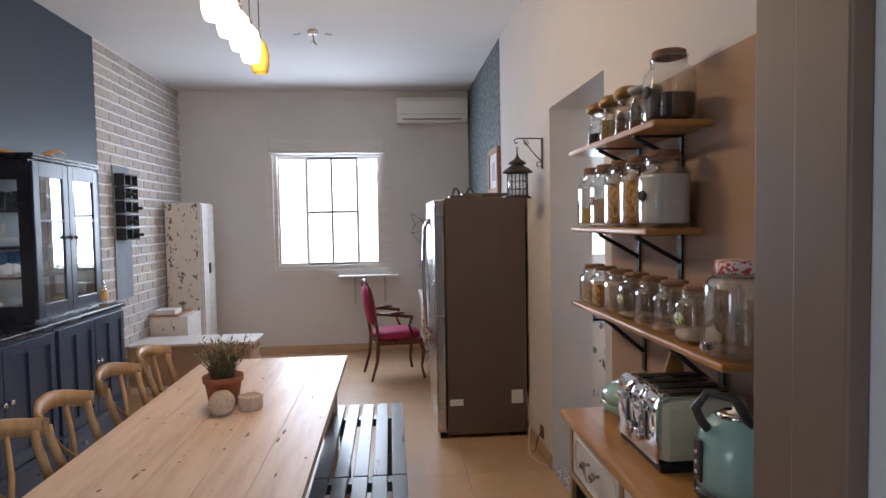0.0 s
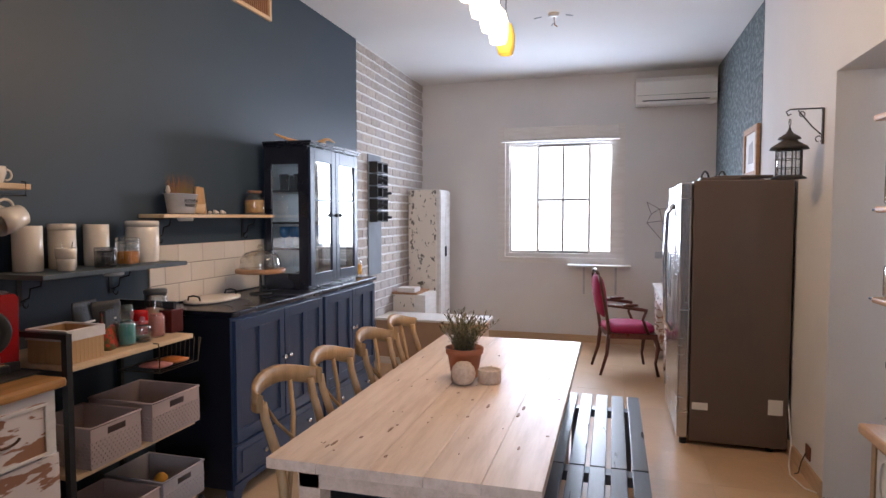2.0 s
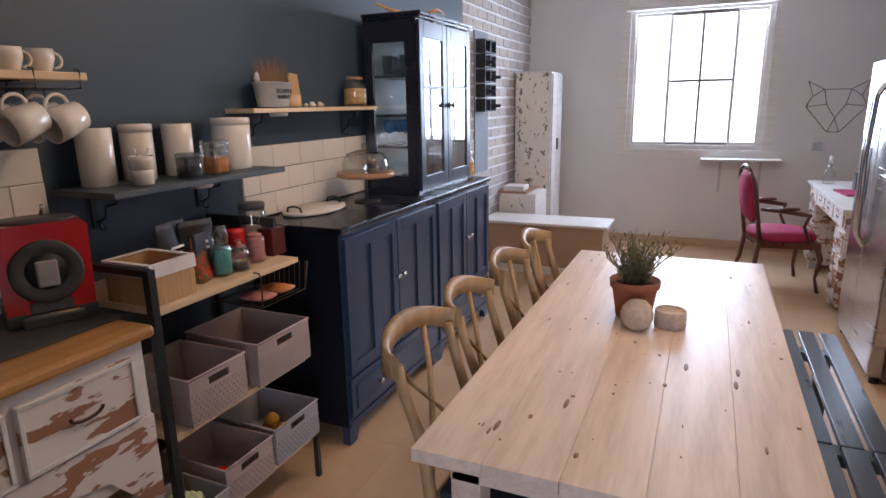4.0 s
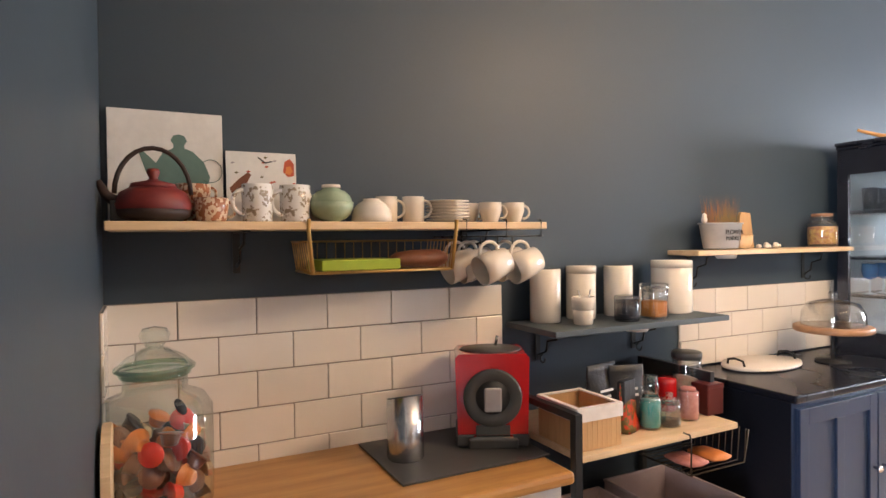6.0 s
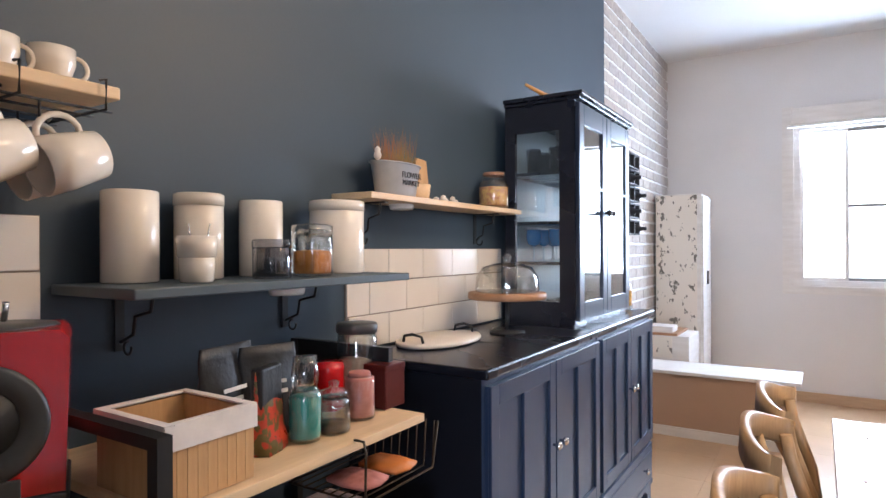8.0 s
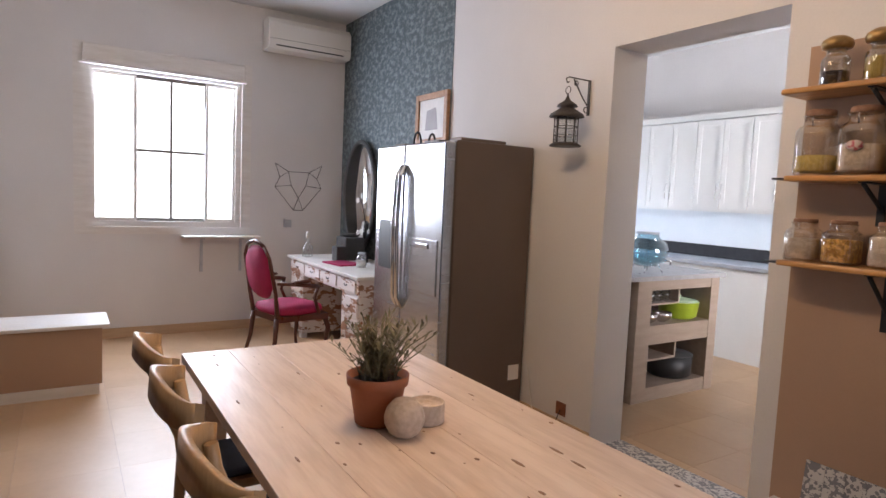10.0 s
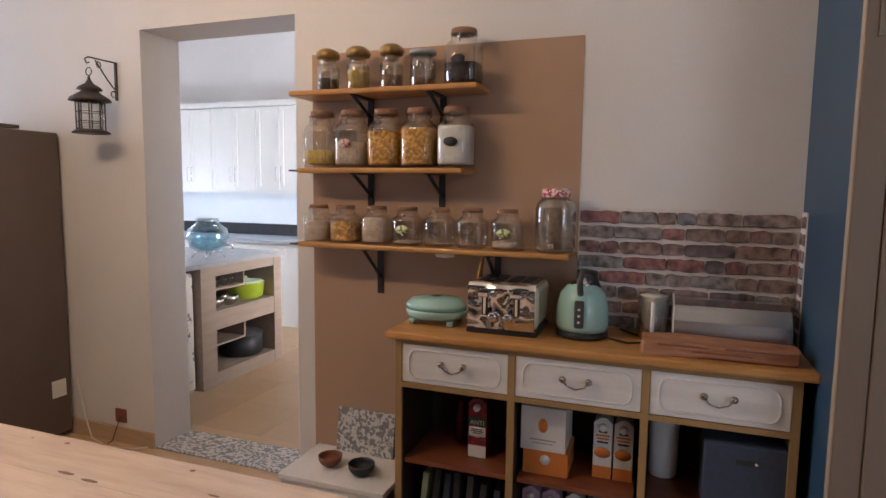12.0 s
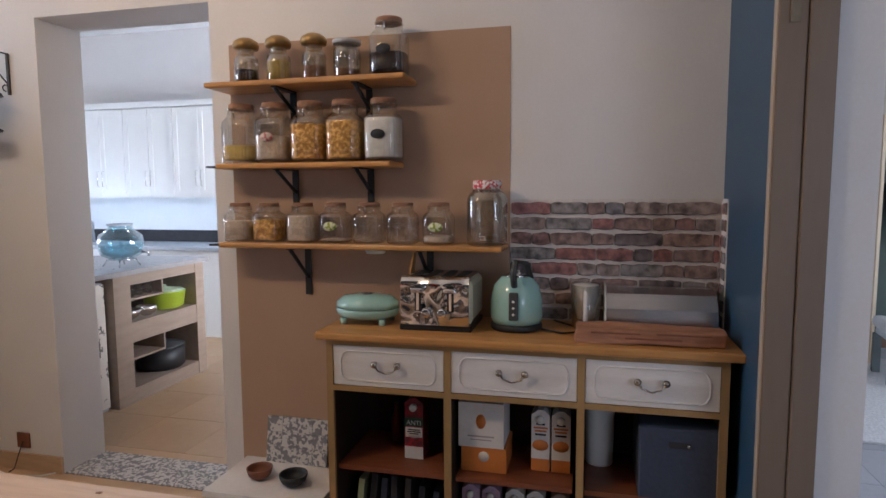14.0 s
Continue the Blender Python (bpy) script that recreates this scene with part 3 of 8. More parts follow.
part("frame", box((-hd, -hh, 0, -hd + 0.05, -hh + 0.02, hz), (hd - 0.07, -hh, 0, hd, -hh + 0.02, hz), (-hd + 0.05, -hh, 0, hd - 0.07, -hh + 0.02, 0.1), (-hd + 0.05, -hh, hz - 0.12, hd - 0.07, -hh + 0.02, hz), (-hd, hh - 0.02, 0, -hd + 0.05, hh, hz), (hd - 0.07, hh - 0.02, 0, hd, hh, hz), (-hd + 0.05, hh - 0.02, 0, hd - 0.07, hh, 0.1), (-hd + 0.05, hh - 0.02, hz - 0.12, hd - 0.07, hh, hz), (-hd, -hh + 0.02, 0, hd, hh - 0.02, 0.03), (-hd, -hh + 0.02, hz - 0.03, hd, hh - 0.02, hz)), M_navytop, hu)
part("side_pane", box((-hd + 0.05, -hh + 0.006, 0.1, hd - 0.07, -hh + 0.01, hz - 0.12)), M_glass, hu)
part("side_pane", box((-hd + 0.05, hh - 0.01, 0.1, hd - 0.07, hh - 0.006, hz - 0.12)), M_glass, hu)
for z in HZ:
    part("shelf", box((-hd + 0.012, -hh + 0.02, z, hd - 0.01, hh - 0.02, z + 0.014)), M_navytop, hu)
part("cornice", box((-hd, -hh - 0.015, hz, hd + 0.03, hh + 0.015, hz + 0.016), (-hd, -hh - 0.025, hz + 0.016, hd + 0.042, hh + 0.025, hz + 0.034), bevel=0.004), M_navytop, hu)
for s in (-1, 1):
    a, b = (-hh, -0.003) if s < 0 else (0.003, hh)
    d = part("door", box((hd + 0.002, a, 0.02, hd + 0.022, a + 0.06, hz - 0.01), (hd + 0.002, b - 0.06, 0.02, hd + 0.022, b, hz - 0.01), (hd + 0.002, a + 0.06, 0.02, hd + 0.022, b - 0.06, 0.1), (hd + 0.002, a + 0.06, hz - 0.1, hd + 0.022, b - 0.06, hz - 0.01), bevel=0.003), M_hutch, hu)
    part("pane", box((hd + 0.009, a + 0.06, 0.1, hd + 0.013, b - 0.06, hz - 0.1)), M_glass, d)
    part("muntin", box((hd + 0.014, a + 0.06, 0.60, hd + 0.02, b - 0.06, 0.612)), M_hutch, d)
    part("door_handle", lathe([(0.006, 0), (0.006, 0.012), (0.015, 0.018), (0.015, 0.028), (0.005, 0.034)], 12), M_black, d).matrix_basis = pose(hd + 0.022, s * 0.03, 0.5, 0, 90, 0)


# ---- tiles on the west wall ----
def tile_field(name, ya, yb, zt, rows, label, start, rh):
    base = structure(name, box((W, ya, zt - rows * rh, W + 0.004, yb, zt)), M_tgrout, label)
    pitch, n = 0.2115, 0
    cache = {}
    for r in range(rows):
        y = ya - (start if r % 2 == 0 else start - pitch / 2) % pitch
        while y < yb - 0.004:
            a, b = max(y, ya), min(y + pitch, yb)
            if b - a > 0.012:
                w = round(b - a - 0.003, 3)
                if w not in cache:
                    cache[w] = mesh_of(box((0, 0.0, 0, 0.009, w, rh - 0.003), bevel=0.0025), M_tile, "tile")
                piece("tile", cache[w], base, W + 0.001, a + 0.0015, zt - rh * (r + 1) + 0.0015)
            y += pitch
    return base


# ---- shelves on the west wall ----
def wall_shelf(name, y0, y1, z, x1, th, mat, label, group="wall shelves"):
    s = thing(name, W, (y0 + y1) / 2, z, label, "shelf", group)
    h = (y1 - y0) / 2
    part("board", box((0.001, -h, -th, x1 - W, h, 0), bevel=0.003), mat, s)
    return s


def iron_bracket(s, y, z, dx, dz, scroll=True):
    """Bracket under a west wall shelf."""
    bm = box((0.001, y - 0.01, z - dz, 0.006, y + 0.01, z))
    add_box(bm, 0.006, y - 0.01, z - 0.005, dx, y + 0.01, z - 0.0005)
    add_tube(bm, [(0.008, y, z - dz * 0.85), (dx * 0.35, y, z - dz * 0.7), (dx * 0.4, y, z - dz * 0.4), (dx * 0.75, y, z - dz * 0.3), (dx * 0.8, y, z - 0.006)], 0.004, 6)
    if scroll:
        add_tube(bm, arc((dx * 0.22, y, z - dz * 0.93), 0.014, 90, 380, 10), 0.003, 6)
    part("bracket", bm, M_black, s, "black iron bracket")


s1 = wall_shelf("wall_shelf", 0.60, 1.84, 1.652, -2.25, 0.022, M_pine, "pale pine shelf crowded with cups and bowls")
for yy in (-0.3, 0.45):
    iron_bracket(s1, yy, -0.022, 0.2, 0.12, False)
s2 = wall_shelf("wall_shelf", 1.84, 2.65, 1.302, -2.21, 0.02, material("slate_shelf", (0.07, 0.09, 0.105), None, 5, 0.5), "slate grey painted shelf holding white canisters")
for yy in (-0.27, 0.2):
    iron_bracket(s2, yy, -0.02, 0.16, 0.13)
s3 = wall_shelf("wall_shelf", 2.64, 3.69, 1.542, -2.34, 0.02, M_pine, "thin pine shelf with a planter and a jar")
for yy in (-0.40, 0.38):
    iron_bracket(s3, yy, -0.02, 0.12, 0.13)

# ---- white distressed cabinet (coffee counter) ----
wc = thing("coffee_cabinet", -2.25, 1.165, 0, "distressed white cabinet with a honey oak top", "cabinet")
part("top", box((-0.248, -0.56, 0.922, 0.27, 0.565, 0.958), bevel=0.012), M_oak, wc, "honey oak top")
part("body", box((-0.24, -0.54, 0.52, 0.235, 0.54, 0.921)), M_whitewood, wc)
for s in (-1, 1):
    for xx in (-0.2, 0.21):
        part("leg", box((xx - 0.03, s * 0.48, 0, xx + 0.03, s * 0.54, 0.52), bevel=0.004), M_distress, wc)
for i in range(3):
    a = -0.5 + i * 0.34
    d = part("drawer", box((0.236, a, 0.70, 0.252, a + 0.315, 0.885), bevel=0.004), M_distress, wc)
    part("drawer_border", box((0.2525, a, 0.70, 0.258, a + 0.315, 0.712), (0.2525, a, 0.873, 0.258, a + 0.315, 0.885), (0.2525, a, 0.712, 0.258, a + 0.012, 0.873), (0.2525, a + 0.303, 0.712, 0.258, a + 0.315, 0.873), bevel=0.002), M_whitewood, d)
    part("drawer_handle", tube(arc((0.252, a + 0.1575, 0.80), 0.045, 180, 360, 8, "x", 0.018), 0.005, 6), material("aged_bronze", (0.1, 0.05, 0.03), None, 12, 0.4, metal=0.8) if i == 0 else bpy.data.materials["aged_bronze"], d).location = (0.012, 0, 0)
part("apron", prism([(-0.54, 0.69), (0.54, 0.69), (0.54, 0.42), (0.46, 0.46), (0.38, 0.56), (0.2, 0.60), (0.08, 0.54), (0, 0.60), (-0.2, 0.60), (-0.38, 0.56), (-0.46, 0.46), (-0.54, 0.42)], "x", 0.236, 0.246), M_distress, wc)

# ---- trolley rack ----
rk_ = thing("kitchen_rack", -2.24, 2.16, 0, "black metal rack with pale wooden shelves and baskets", "rack")
for z in (0.20, 0.56, 0.975):
    part("shelf", box((-0.24, -0.375, z - 0.02, 0.215, 0.29, z), bevel=0.002), M_pine, rk_)
for y in (-0.39, 0.305):
    part("frame", box((0.2, y - 0.012, 0, 0.225, y + 0.012, 1.10), (-0.245, y - 0.012, 0, -0.22, y + 0.012, 1.10), (-0.22, y - 0.012, 1.08, 0.2, y + 0.012, 1.10)) if y < 0 else box((0.215, y - 0.008, 0.0, 0.235, y + 0.012, 0.18), (-0.245, y - 0.008, 0, -0.22, y + 0.012, 1.12), (-0.22, y - 0.006, 0.99, 0.1, y + 0.012, 1.12)), M_black, rk_, "black metal frame")

# ---- east sideboard ----
sb = thing("buffet", 0.8, 1.325, 0, "oak-topped open buffet with three white drawers", "cabinet")
part("top", box((-0.215, -0.745, 0.895, 0.195, 0.74, 0.925), bevel=0.008), M_oak, sb, "honey oak top")
M_red_sh = material("reddish_brown_board", (0.22, 0.07, 0.03), (0.17, 0.05, 0.022), 4, 0.4, stretch=(6, 1, 6))
# one near-black brown for back, carcass and dividers
M_dark_in = material("dark_brown_inside", (0.035, 0.02, 0.014), None, 4, 0.6)
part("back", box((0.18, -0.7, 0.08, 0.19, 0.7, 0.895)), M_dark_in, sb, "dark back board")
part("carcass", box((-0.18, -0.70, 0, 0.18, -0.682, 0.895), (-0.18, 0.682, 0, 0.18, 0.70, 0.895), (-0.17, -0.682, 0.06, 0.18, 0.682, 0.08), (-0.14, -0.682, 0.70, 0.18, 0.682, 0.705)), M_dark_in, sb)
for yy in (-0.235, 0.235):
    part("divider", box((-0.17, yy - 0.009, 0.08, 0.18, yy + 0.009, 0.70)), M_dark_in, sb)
part("face_frame", box(*[(-0.19, yy - 0.013, 0.0, -0.175, yy + 0.013, 0.895) for yy in (-0.69, -0.235, 0.235, 0.69)], *[(-0.19, a, z, -0.176, b, z + t) for a, b in ((-0.677, -0.248), (-0.222, 0.222), (0.248, 0.677)) for z, t in ((0.70, 0.02), (0.05, 0.04), (0.875, 0.02))]), material("olive_oak_frame", (0.36, 0.22, 0.09), (0.3, 0.18, 0.07), 5, 0.45, stretch=(5, 5, 1)), sb, "golden oak face frame")
for i, yy in enumerate((-0.4625, 0, 0.4625)):
    part("shelf", box((-0.165, yy - 0.21, 0.38, 0.178, yy + 0.21, 0.398)), M_red_sh, sb, "reddish-brown shelf")
    w = 0.2135 if i != 1 else 0.221
    d = part("drawer", box((-0.186, yy - w, 0.722, -0.172, yy + w, 0.874), bevel=0.002), M_whitewood, sb, "white drawer front")
    o = [(-w + 0.04, 0.03), (-w + 0.055, 0.02), (w - 0.055, 0.02), (w - 0.04, 0.03), (w - 0.03, 0.05), (w - 0.03, 0.1), (w - 0.04, 0.122), (w - 0.055, 0.132), (-w + 0.055, 0.132), (-w + 0.04, 0.122), (-w + 0.03, 0.1), (-w + 0.03, 0.05)]
    part("drawer_panel", tube([(-0.187, yy + u, 0.722 + v) for u, v in o], 0.0035, 6, closed=True), M_whitewood, d)
    part("drawer_handle", tube([(-0.186, yy - 0.045, 0.812), (-0.205, yy - 0.045, 0.812), (-0.207, yy - 0.03, 0.79), (-0.208, yy, 0.78), (-0.207, yy + 0.03, 0.79), (-0.205, yy + 0.045, 0.812), (-0.186, yy + 0.045, 0.812)], [0.006, 0.006, 0.003, 0.003, 0.003, 0.006, 0.006], 8), bpy.data.materials.get("aged_steel") or material("aged_steel", (0.42, 0.38, 0.33), None, 12, 0.25, metal=1), d, "aged steel swan-neck handle")
    for q in (-1, 1):
        part("knob", lathe([(0.004, 0), (0.004, 0.012), (0.011, 0.017), (0.013, 0.024), (0.009, 0.031), (0.001, 0.033)], 14), bpy.data.materials["aged_steel"], d).matrix_basis = pose(-0.186, yy + q * 0.045, 0.812, 0, -90, 0)


# ---- shelves on the tan panel ----
def jar_shelf(y0, y1, z, x0, brackets, drop, label):
    s = thing("jar_shelf", E, (y0 + y1) / 2, z, label, "shelf", "jar shelves")
    h = (y1 - y0) / 2
    part("board", box((x0 - E, -h, -0.022, -0.005, h, 0), bevel=0.007), M_oak, s)
    if len(label) != 37:
        part("end_strip", box((x0 - E + 0.01, h + 0.0005, -0.016, -0.01, h + 0.05, -0.008), bevel=0.001), M_black, s, "black iron end strip")
    for yb in brackets:
        y = yb - (y0 + y1) / 2
        bm = box((-0.012, y - 0.014, -0.022 - drop, -0.005, y + 0.014, -0.022), (x0 - E + 0.02, y - 0.014, -0.0275, -0.012, y + 0.014, -0.0225))
        add_tube(bm, [(x0 - E + 0.03, y, -0.03), (-0.01, y, -drop * 0.75)], 0.008, 6)
        part("bracket", bm, M_black, s, "black iron bracket")
    return s


jar_shelf(1.77, 2.64, 1.90, 0.80, (1.98, 2.33), 0.14, "oak shelf of spice jars, top of three")
jar_shelf(1.83, 2.60, 1.565, 0.80, (1.98, 2.33), 0.16, "oak shelf of large pantry jars, middle of three")
jar_shelf(1.39, 2.60, 1.235, 0.80, (1.72, 2.28), 0.22, "long oak shelf of small jars, lowest of three")

# ---- air conditioner ----
ac = thing("air_conditioner", 0.54, 7.38, 2.805, "white split air conditioner high on the wall", "air conditioner")
part("body", prism([(-0.11, 0.03), (-0.09, 0.0), (0.118, 0.0), (0.118, 0.295), (-0.06, 0.295), (-0.11, 0.24)], "x", -0.43, 0.42), M_plastic, ac)
part("flap", box((-0.36, -0.1135, 0.022, 0.34, -0.111, 0.034)), M_black, ac, "dark air outlet slot")
part("seam", box((-0.42, -0.1122, 0.088, 0.41, -0.1108, 0.091)), M_dgrey, ac)

# ---- pendant lights ----
pl = thing("pendant_light", -0.74, 3.16, H, "row of glowing amber glass pendant shades above the table", "lamp")
part("canopy", box((-0.04, -0.6, -0.03, 0.04, 0.6, 0), bevel=0.006), M_chrome, pl)
M_bulb = glow("lit_glass_shade", (1.0, 0.80, 0.5), 9)
M_amber = material("glowing_amber_glass", (0.55, 0.36, 0.06), None, 5, 0.15, bump=0)
# faint emission added to the unlit shade, which has no bulb of its own
M_amber.node_tree.nodes["Principled BSDF"].inputs["Emission Color"].default_value = (0.8, 0.5, 0.05, 1)
M_amber.node_tree.nodes["Principled BSDF"].inputs["Emission Strength"].default_value = 0.28
for i, yy in enumerate(BULBS + [3.62]):
    y = yy - 3.16
    part("cable", tube([(0, y, -0.03), (0, y, -0.52)], 0.003, 6), M_black, pl)
    part("cap", lathe([(0.012, 0), (0.014, 0.04), (0.006, 0.05)], 12, c=(0, y, -0.545)), M_chrome, pl)
    sh = part("shade", lathe([(0.014, 0.0), (0.04, -0.03), (0.055, -0.09), (0.052, -0.16), (0.042, -0.195), (0.036, -0.197), (0.048, -0.16), (0.051, -0.09), (0.036, -0.03), (0.005, -0.005)], 24, c=(0, y, -0.54)), M_bulb if i < 4 else M_amber, pl, "" if i < 4 else "unlit amber glass shade with a faint added glow")
    sh.visible_shadow = False

# ---- small things: helpers and materials ----
M_blueglass = material("cobalt_glass", (0.03, 0.20, 0.52), None, 3, 0.06, bump=0, clear=0.6)
M_smoke = glass("smoky_glass", (0.62, 0.63, 0.67), ior=1.35)
M_greenrim = glass("green_glass_edge", (0.62, 0.78, 0.68), ior=1.6)
M_greeng = glass("pale_green_glass", (0.95, 0.985, 0.96), ior=1.45)
M_aqua = glass("pale_blue_glass", (0.80, 0.92, 0.96), ior=1.45)
M_cork = material("cork", (0.34, 0.19, 0.12), (0.25, 0.13, 0.08), 40, 0.85, bump=0.3)
M_brass = material("aged_brass", (0.42, 0.28, 0.12), (0.3, 0.19, 0.08), 14, 0.35, metal=0.9)
M_pasta = material("pasta", (0.86, 0.50, 0.12), (0.48, 0.24, 0.04), 60, 0.6, bump=0.6, low=0.4, high=0.55)
M_sugar = material("sugar", (0.78, 0.76, 0.74), None, 50, 0.8)
M_flour = material("coarse_grain", (0.62, 0.50, 0.40), (0.5, 0.39, 0.3), 60, 0.9, bump=0.3)
M_coffee = material("dark_beans", (0.05, 0.022, 0.012), (0.02, 0.01, 0.006), 70, 0.6, bump=0.6)
M_couscous = material("yellow_grain", (0.62, 0.45, 0.13), (0.5, 0.36, 0.1), 60, 0.9)
M_bamboo = material("bamboo", (0.58, 0.36, 0.17), (0.48, 0.28, 0.12), 5, 0.45, stretch=(14, 14, 1))
M_cloth = material("white_liner_cloth", (0.76, 0.70, 0.66), None, 20, 0.9, bump=0.2)
M_plait = material("taupe_plastic", (0.42, 0.32, 0.29), (0.38, 0.29, 0.26), 9, 0.55)
M_greyp = material("grey_lilac_plastic", (0.38, 0.35, 0.36), None, 9, 0.55)
M_green = material("sage_ceramic", (0.36, 0.44, 0.30), (0.30, 0.39, 0.26), 30, 0.2, clear=0.4)
M_lime = material("lime_plastic", (0.36, 0.46, 0.03), None, 6, 0.4)
M_brown = material("brown_leather", (0.24, 0.085, 0.04), (0.17, 0.06, 0.03), 14, 0.55)
M_iron = material("red_cast_iron", (0.20, 0.022, 0.018), (0.14, 0.016, 0.013), 40, 0.5, bump=0.4)
M_rust = material("dark_brown_iron", (0.04, 0.02, 0.014), None, 20, 0.55)
M_pattern = material("cup_pattern", (0.72, 0.57, 0.42), (0.34, 0.12, 0.05), 105, 0.3, low=0.49, high=0.52, detail=1, stretch=(1, 1, 0.8))
M_floral = material("floral_print", (0.17, 0.155, 0.13), (0.74, 0.68, 0.60), 17, 0.55, bump=0, fine=60, low=0.415, high=0.435, detail=7, stretch=(1, 1, 0.6))
M_floralc = material("mug_floral_print", (0.34, 0.28, 0.22), (0.82, 0.80, 0.79), 62, 0.2, bump=0, fine=120, low=0.42, high=0.46)
M_mint = material("mint_enamel", (0.36, 0.60, 0.56), (0.33, 0.56, 0.52), 5, 0.18, bump=0, clear=0.5)
M_creamen = material("cream_enamel", (0.66, 0.66, 0.52), None, 5, 0.2, bump=0, clear=0.5)
M_wire = material("yellow_brass_wire", (0.55, 0.33, 0.10), None, 8, 0.35, metal=0.5)
M_zinc = material("zinc_tin", (0.50, 0.52, 0.55), (0.42, 0.44, 0.48), 12, 0.45, metal=0.5)
M_grass = material("dry_red_green_grass", (0.34, 0.12, 0.06), (0.18, 0.2, 0.06), 9, 0.8)
M_leaf = material("dusty_olive_leaves", (0.10, 0.095, 0.045), (0.21, 0.165, 0.08), 20, 0.7)
M_marble = material("marble_white", (0.74, 0.66, 0.58), (0.66, 0.58, 0.5), 4, 0.3)
M_wood = material("brown_wood", (0.42, 0.22, 0.11), (0.3, 0.15, 0.07), 6, 0.45, stretch=(2, 6, 6))
M_orange = material("orange_print", (0.62, 0.20, 0.04), None, 9, 0.5)
M_paperw = material("white_card", (0.74, 0.72, 0.69), None, 9, 0.6)
M_navyc = material("navy_fabric", (0.036, 0.046, 0.075), (0.044, 0.056, 0.088), 60, 0.9, bump=0.3)
M_teal = material("teal_liquid", (0.03, 0.28, 0.25), None, 9, 0.3)
M_pink = material("pink_salt", (0.55, 0.22, 0.18), (0.4, 0.14, 0.11), 50, 0.7)
M_foil = material("black_pouch", (0.008, 0.008, 0.009), (0.02, 0.02, 0.022), 26, 0.5, bump=1.0)
M_art = material("teapot_green_ink", (0.10, 0.17, 0.15), (0.13, 0.21, 0.18), 20, 0.8)
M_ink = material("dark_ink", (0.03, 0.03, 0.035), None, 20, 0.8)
M_mirror = material("mirror", (0.85, 0.85, 0.85), None, 3, 0.02, metal=1, bump=0)


def jar(x, y, z, r, h, fill, fh, lid, label="clear glass pantry jar with a cork lid", group="jars", power=3.2, glassm=None, neck=0.78, cat="jar"):
    j = thing("jar", x, y, z, label, cat, group)
    t = 0.0025
    hb = h * neck
    out = [(r * 0.86, 0), (r * 0.97, h * 0.025), (r, h * 0.06), (r, hb * 0.8), (r * 0.96, hb * 0.88), (r * 0.84, hb * 0.95), (r * 0.68, hb), (r * 0.66, h * 0.88), (r * 0.72, h * 0.89), (r * 0.72, h * 0.915)]
    part("glass", lathe(out, 24, power=power) if lid else lathe(out + [(r * 0.6, h * 0.92), (r * 0.56, hb), (r * 0.88, hb * 0.9), (r - t, hb * 0.8), (r - t, h * 0.07), (0.001, h * 0.05)], 24, power=power), glassm or M_glass, j)
    if fill:
        part("contents", lathe([(r * 0.88, h * 0.06), (r * 0.95, h * 0.09), (r * 0.95, fh), (r * 0.5, fh + 0.004), (0.001, fh + 0.003)], 20, power=power), fill, j)
    if lid:
        part("lid", lathe([(r * 0.69, h * 0.9), (r * 0.71, h * 0.905), (r * 0.71, h * 0.985), (r * 0.66, h), (0.001, h)], 20), lid, j)
    if lid is M_cork:
        part("clasp", tube([(-r * 0.66, 0, h * 0.93), (-r * 0.85, 0, h * 0.86), (-r * 0.8, 0, h * 0.74), (-r * 0.64, 0, h * 0.78)], 0.002, 6), M_chrome, j, "wire clasp")
    return j


def cup(x, y, z, r, h, mat, label, cat="cup", rz=90, group="cups", handle=True, tilt=None, taper=0.85, name="cup"):
    c = thing(name, x, y, z, label, cat, group, rz)
    if tilt:
        c.rotation_euler = [radians(a) for a in tilt]
    part("body", lathe([(r * taper * 0.9, 0), (r * taper, 0.003), (r, h * 0.6), (r, h), (r - 0.004, h), (r - 0.005, h * 0.5), (r * taper - 0.006, 0.008), (0.001, 0.007)], 24), mat, c)
    if handle:
        part("handle", tube(arc((r - 0.002, 0, h * 0.52), h * 0.3, -100, 100, 10, "y", h * 0.33), 0.0055 if h > 0.08 else 0.004, 8), mat, c)
    return c


def bowl(x, y, z, r, h, mat, label, name="bowl", upside=False, group=""):
    b = thing(name, x, y, z, label, "bowl", group)
    p = [(r * 0.42, 0), (r * 0.44, h * 0.09), (r * 0.68, h * 0.2), (r * 0.87, h * 0.42), (r * 0.96, h * 0.7), (r, h), (r - 0.005, h), (r * 0.91, h * 0.68), (r * 0.8, h * 0.42), (r * 0.55, h * 0.2), (0.001, h * 0.13)]
    if upside:
        p = [(a, h - zz) for a, zz in p]
    part("body", lathe(p, 28), mat, b)
    return b


def text_part(s, size, m, mat, parent, name="lettering"):
    cu = bpy.data.curves.new(name, "FONT")
    cu.body, cu.size, cu.align_x, cu.extrude = s, size, "CENTER", 0.0006
    cu.materials.append(mat)
    ob = new(name, cu)
    ob.parent = parent
    ob.matrix_basis = m
    return ob


def puck(x, y, z):
    p = thing("puck_light", x, y, z - 0.022, "round white stick-on light under a shelf", "lamp", "puck lights")
    part("body", lathe([(0.038, 0), (0.042, 0.006), (0.042, 0.02), (0.04, 0.022)], 24), M_plastic, p)


# ---- top west shelf ----
Z1 = 1.653
art = thing("canvas_print", -2.47, 0.742, Z1, "square white canvas with a grey-green teapot, on the shelf", "picture")
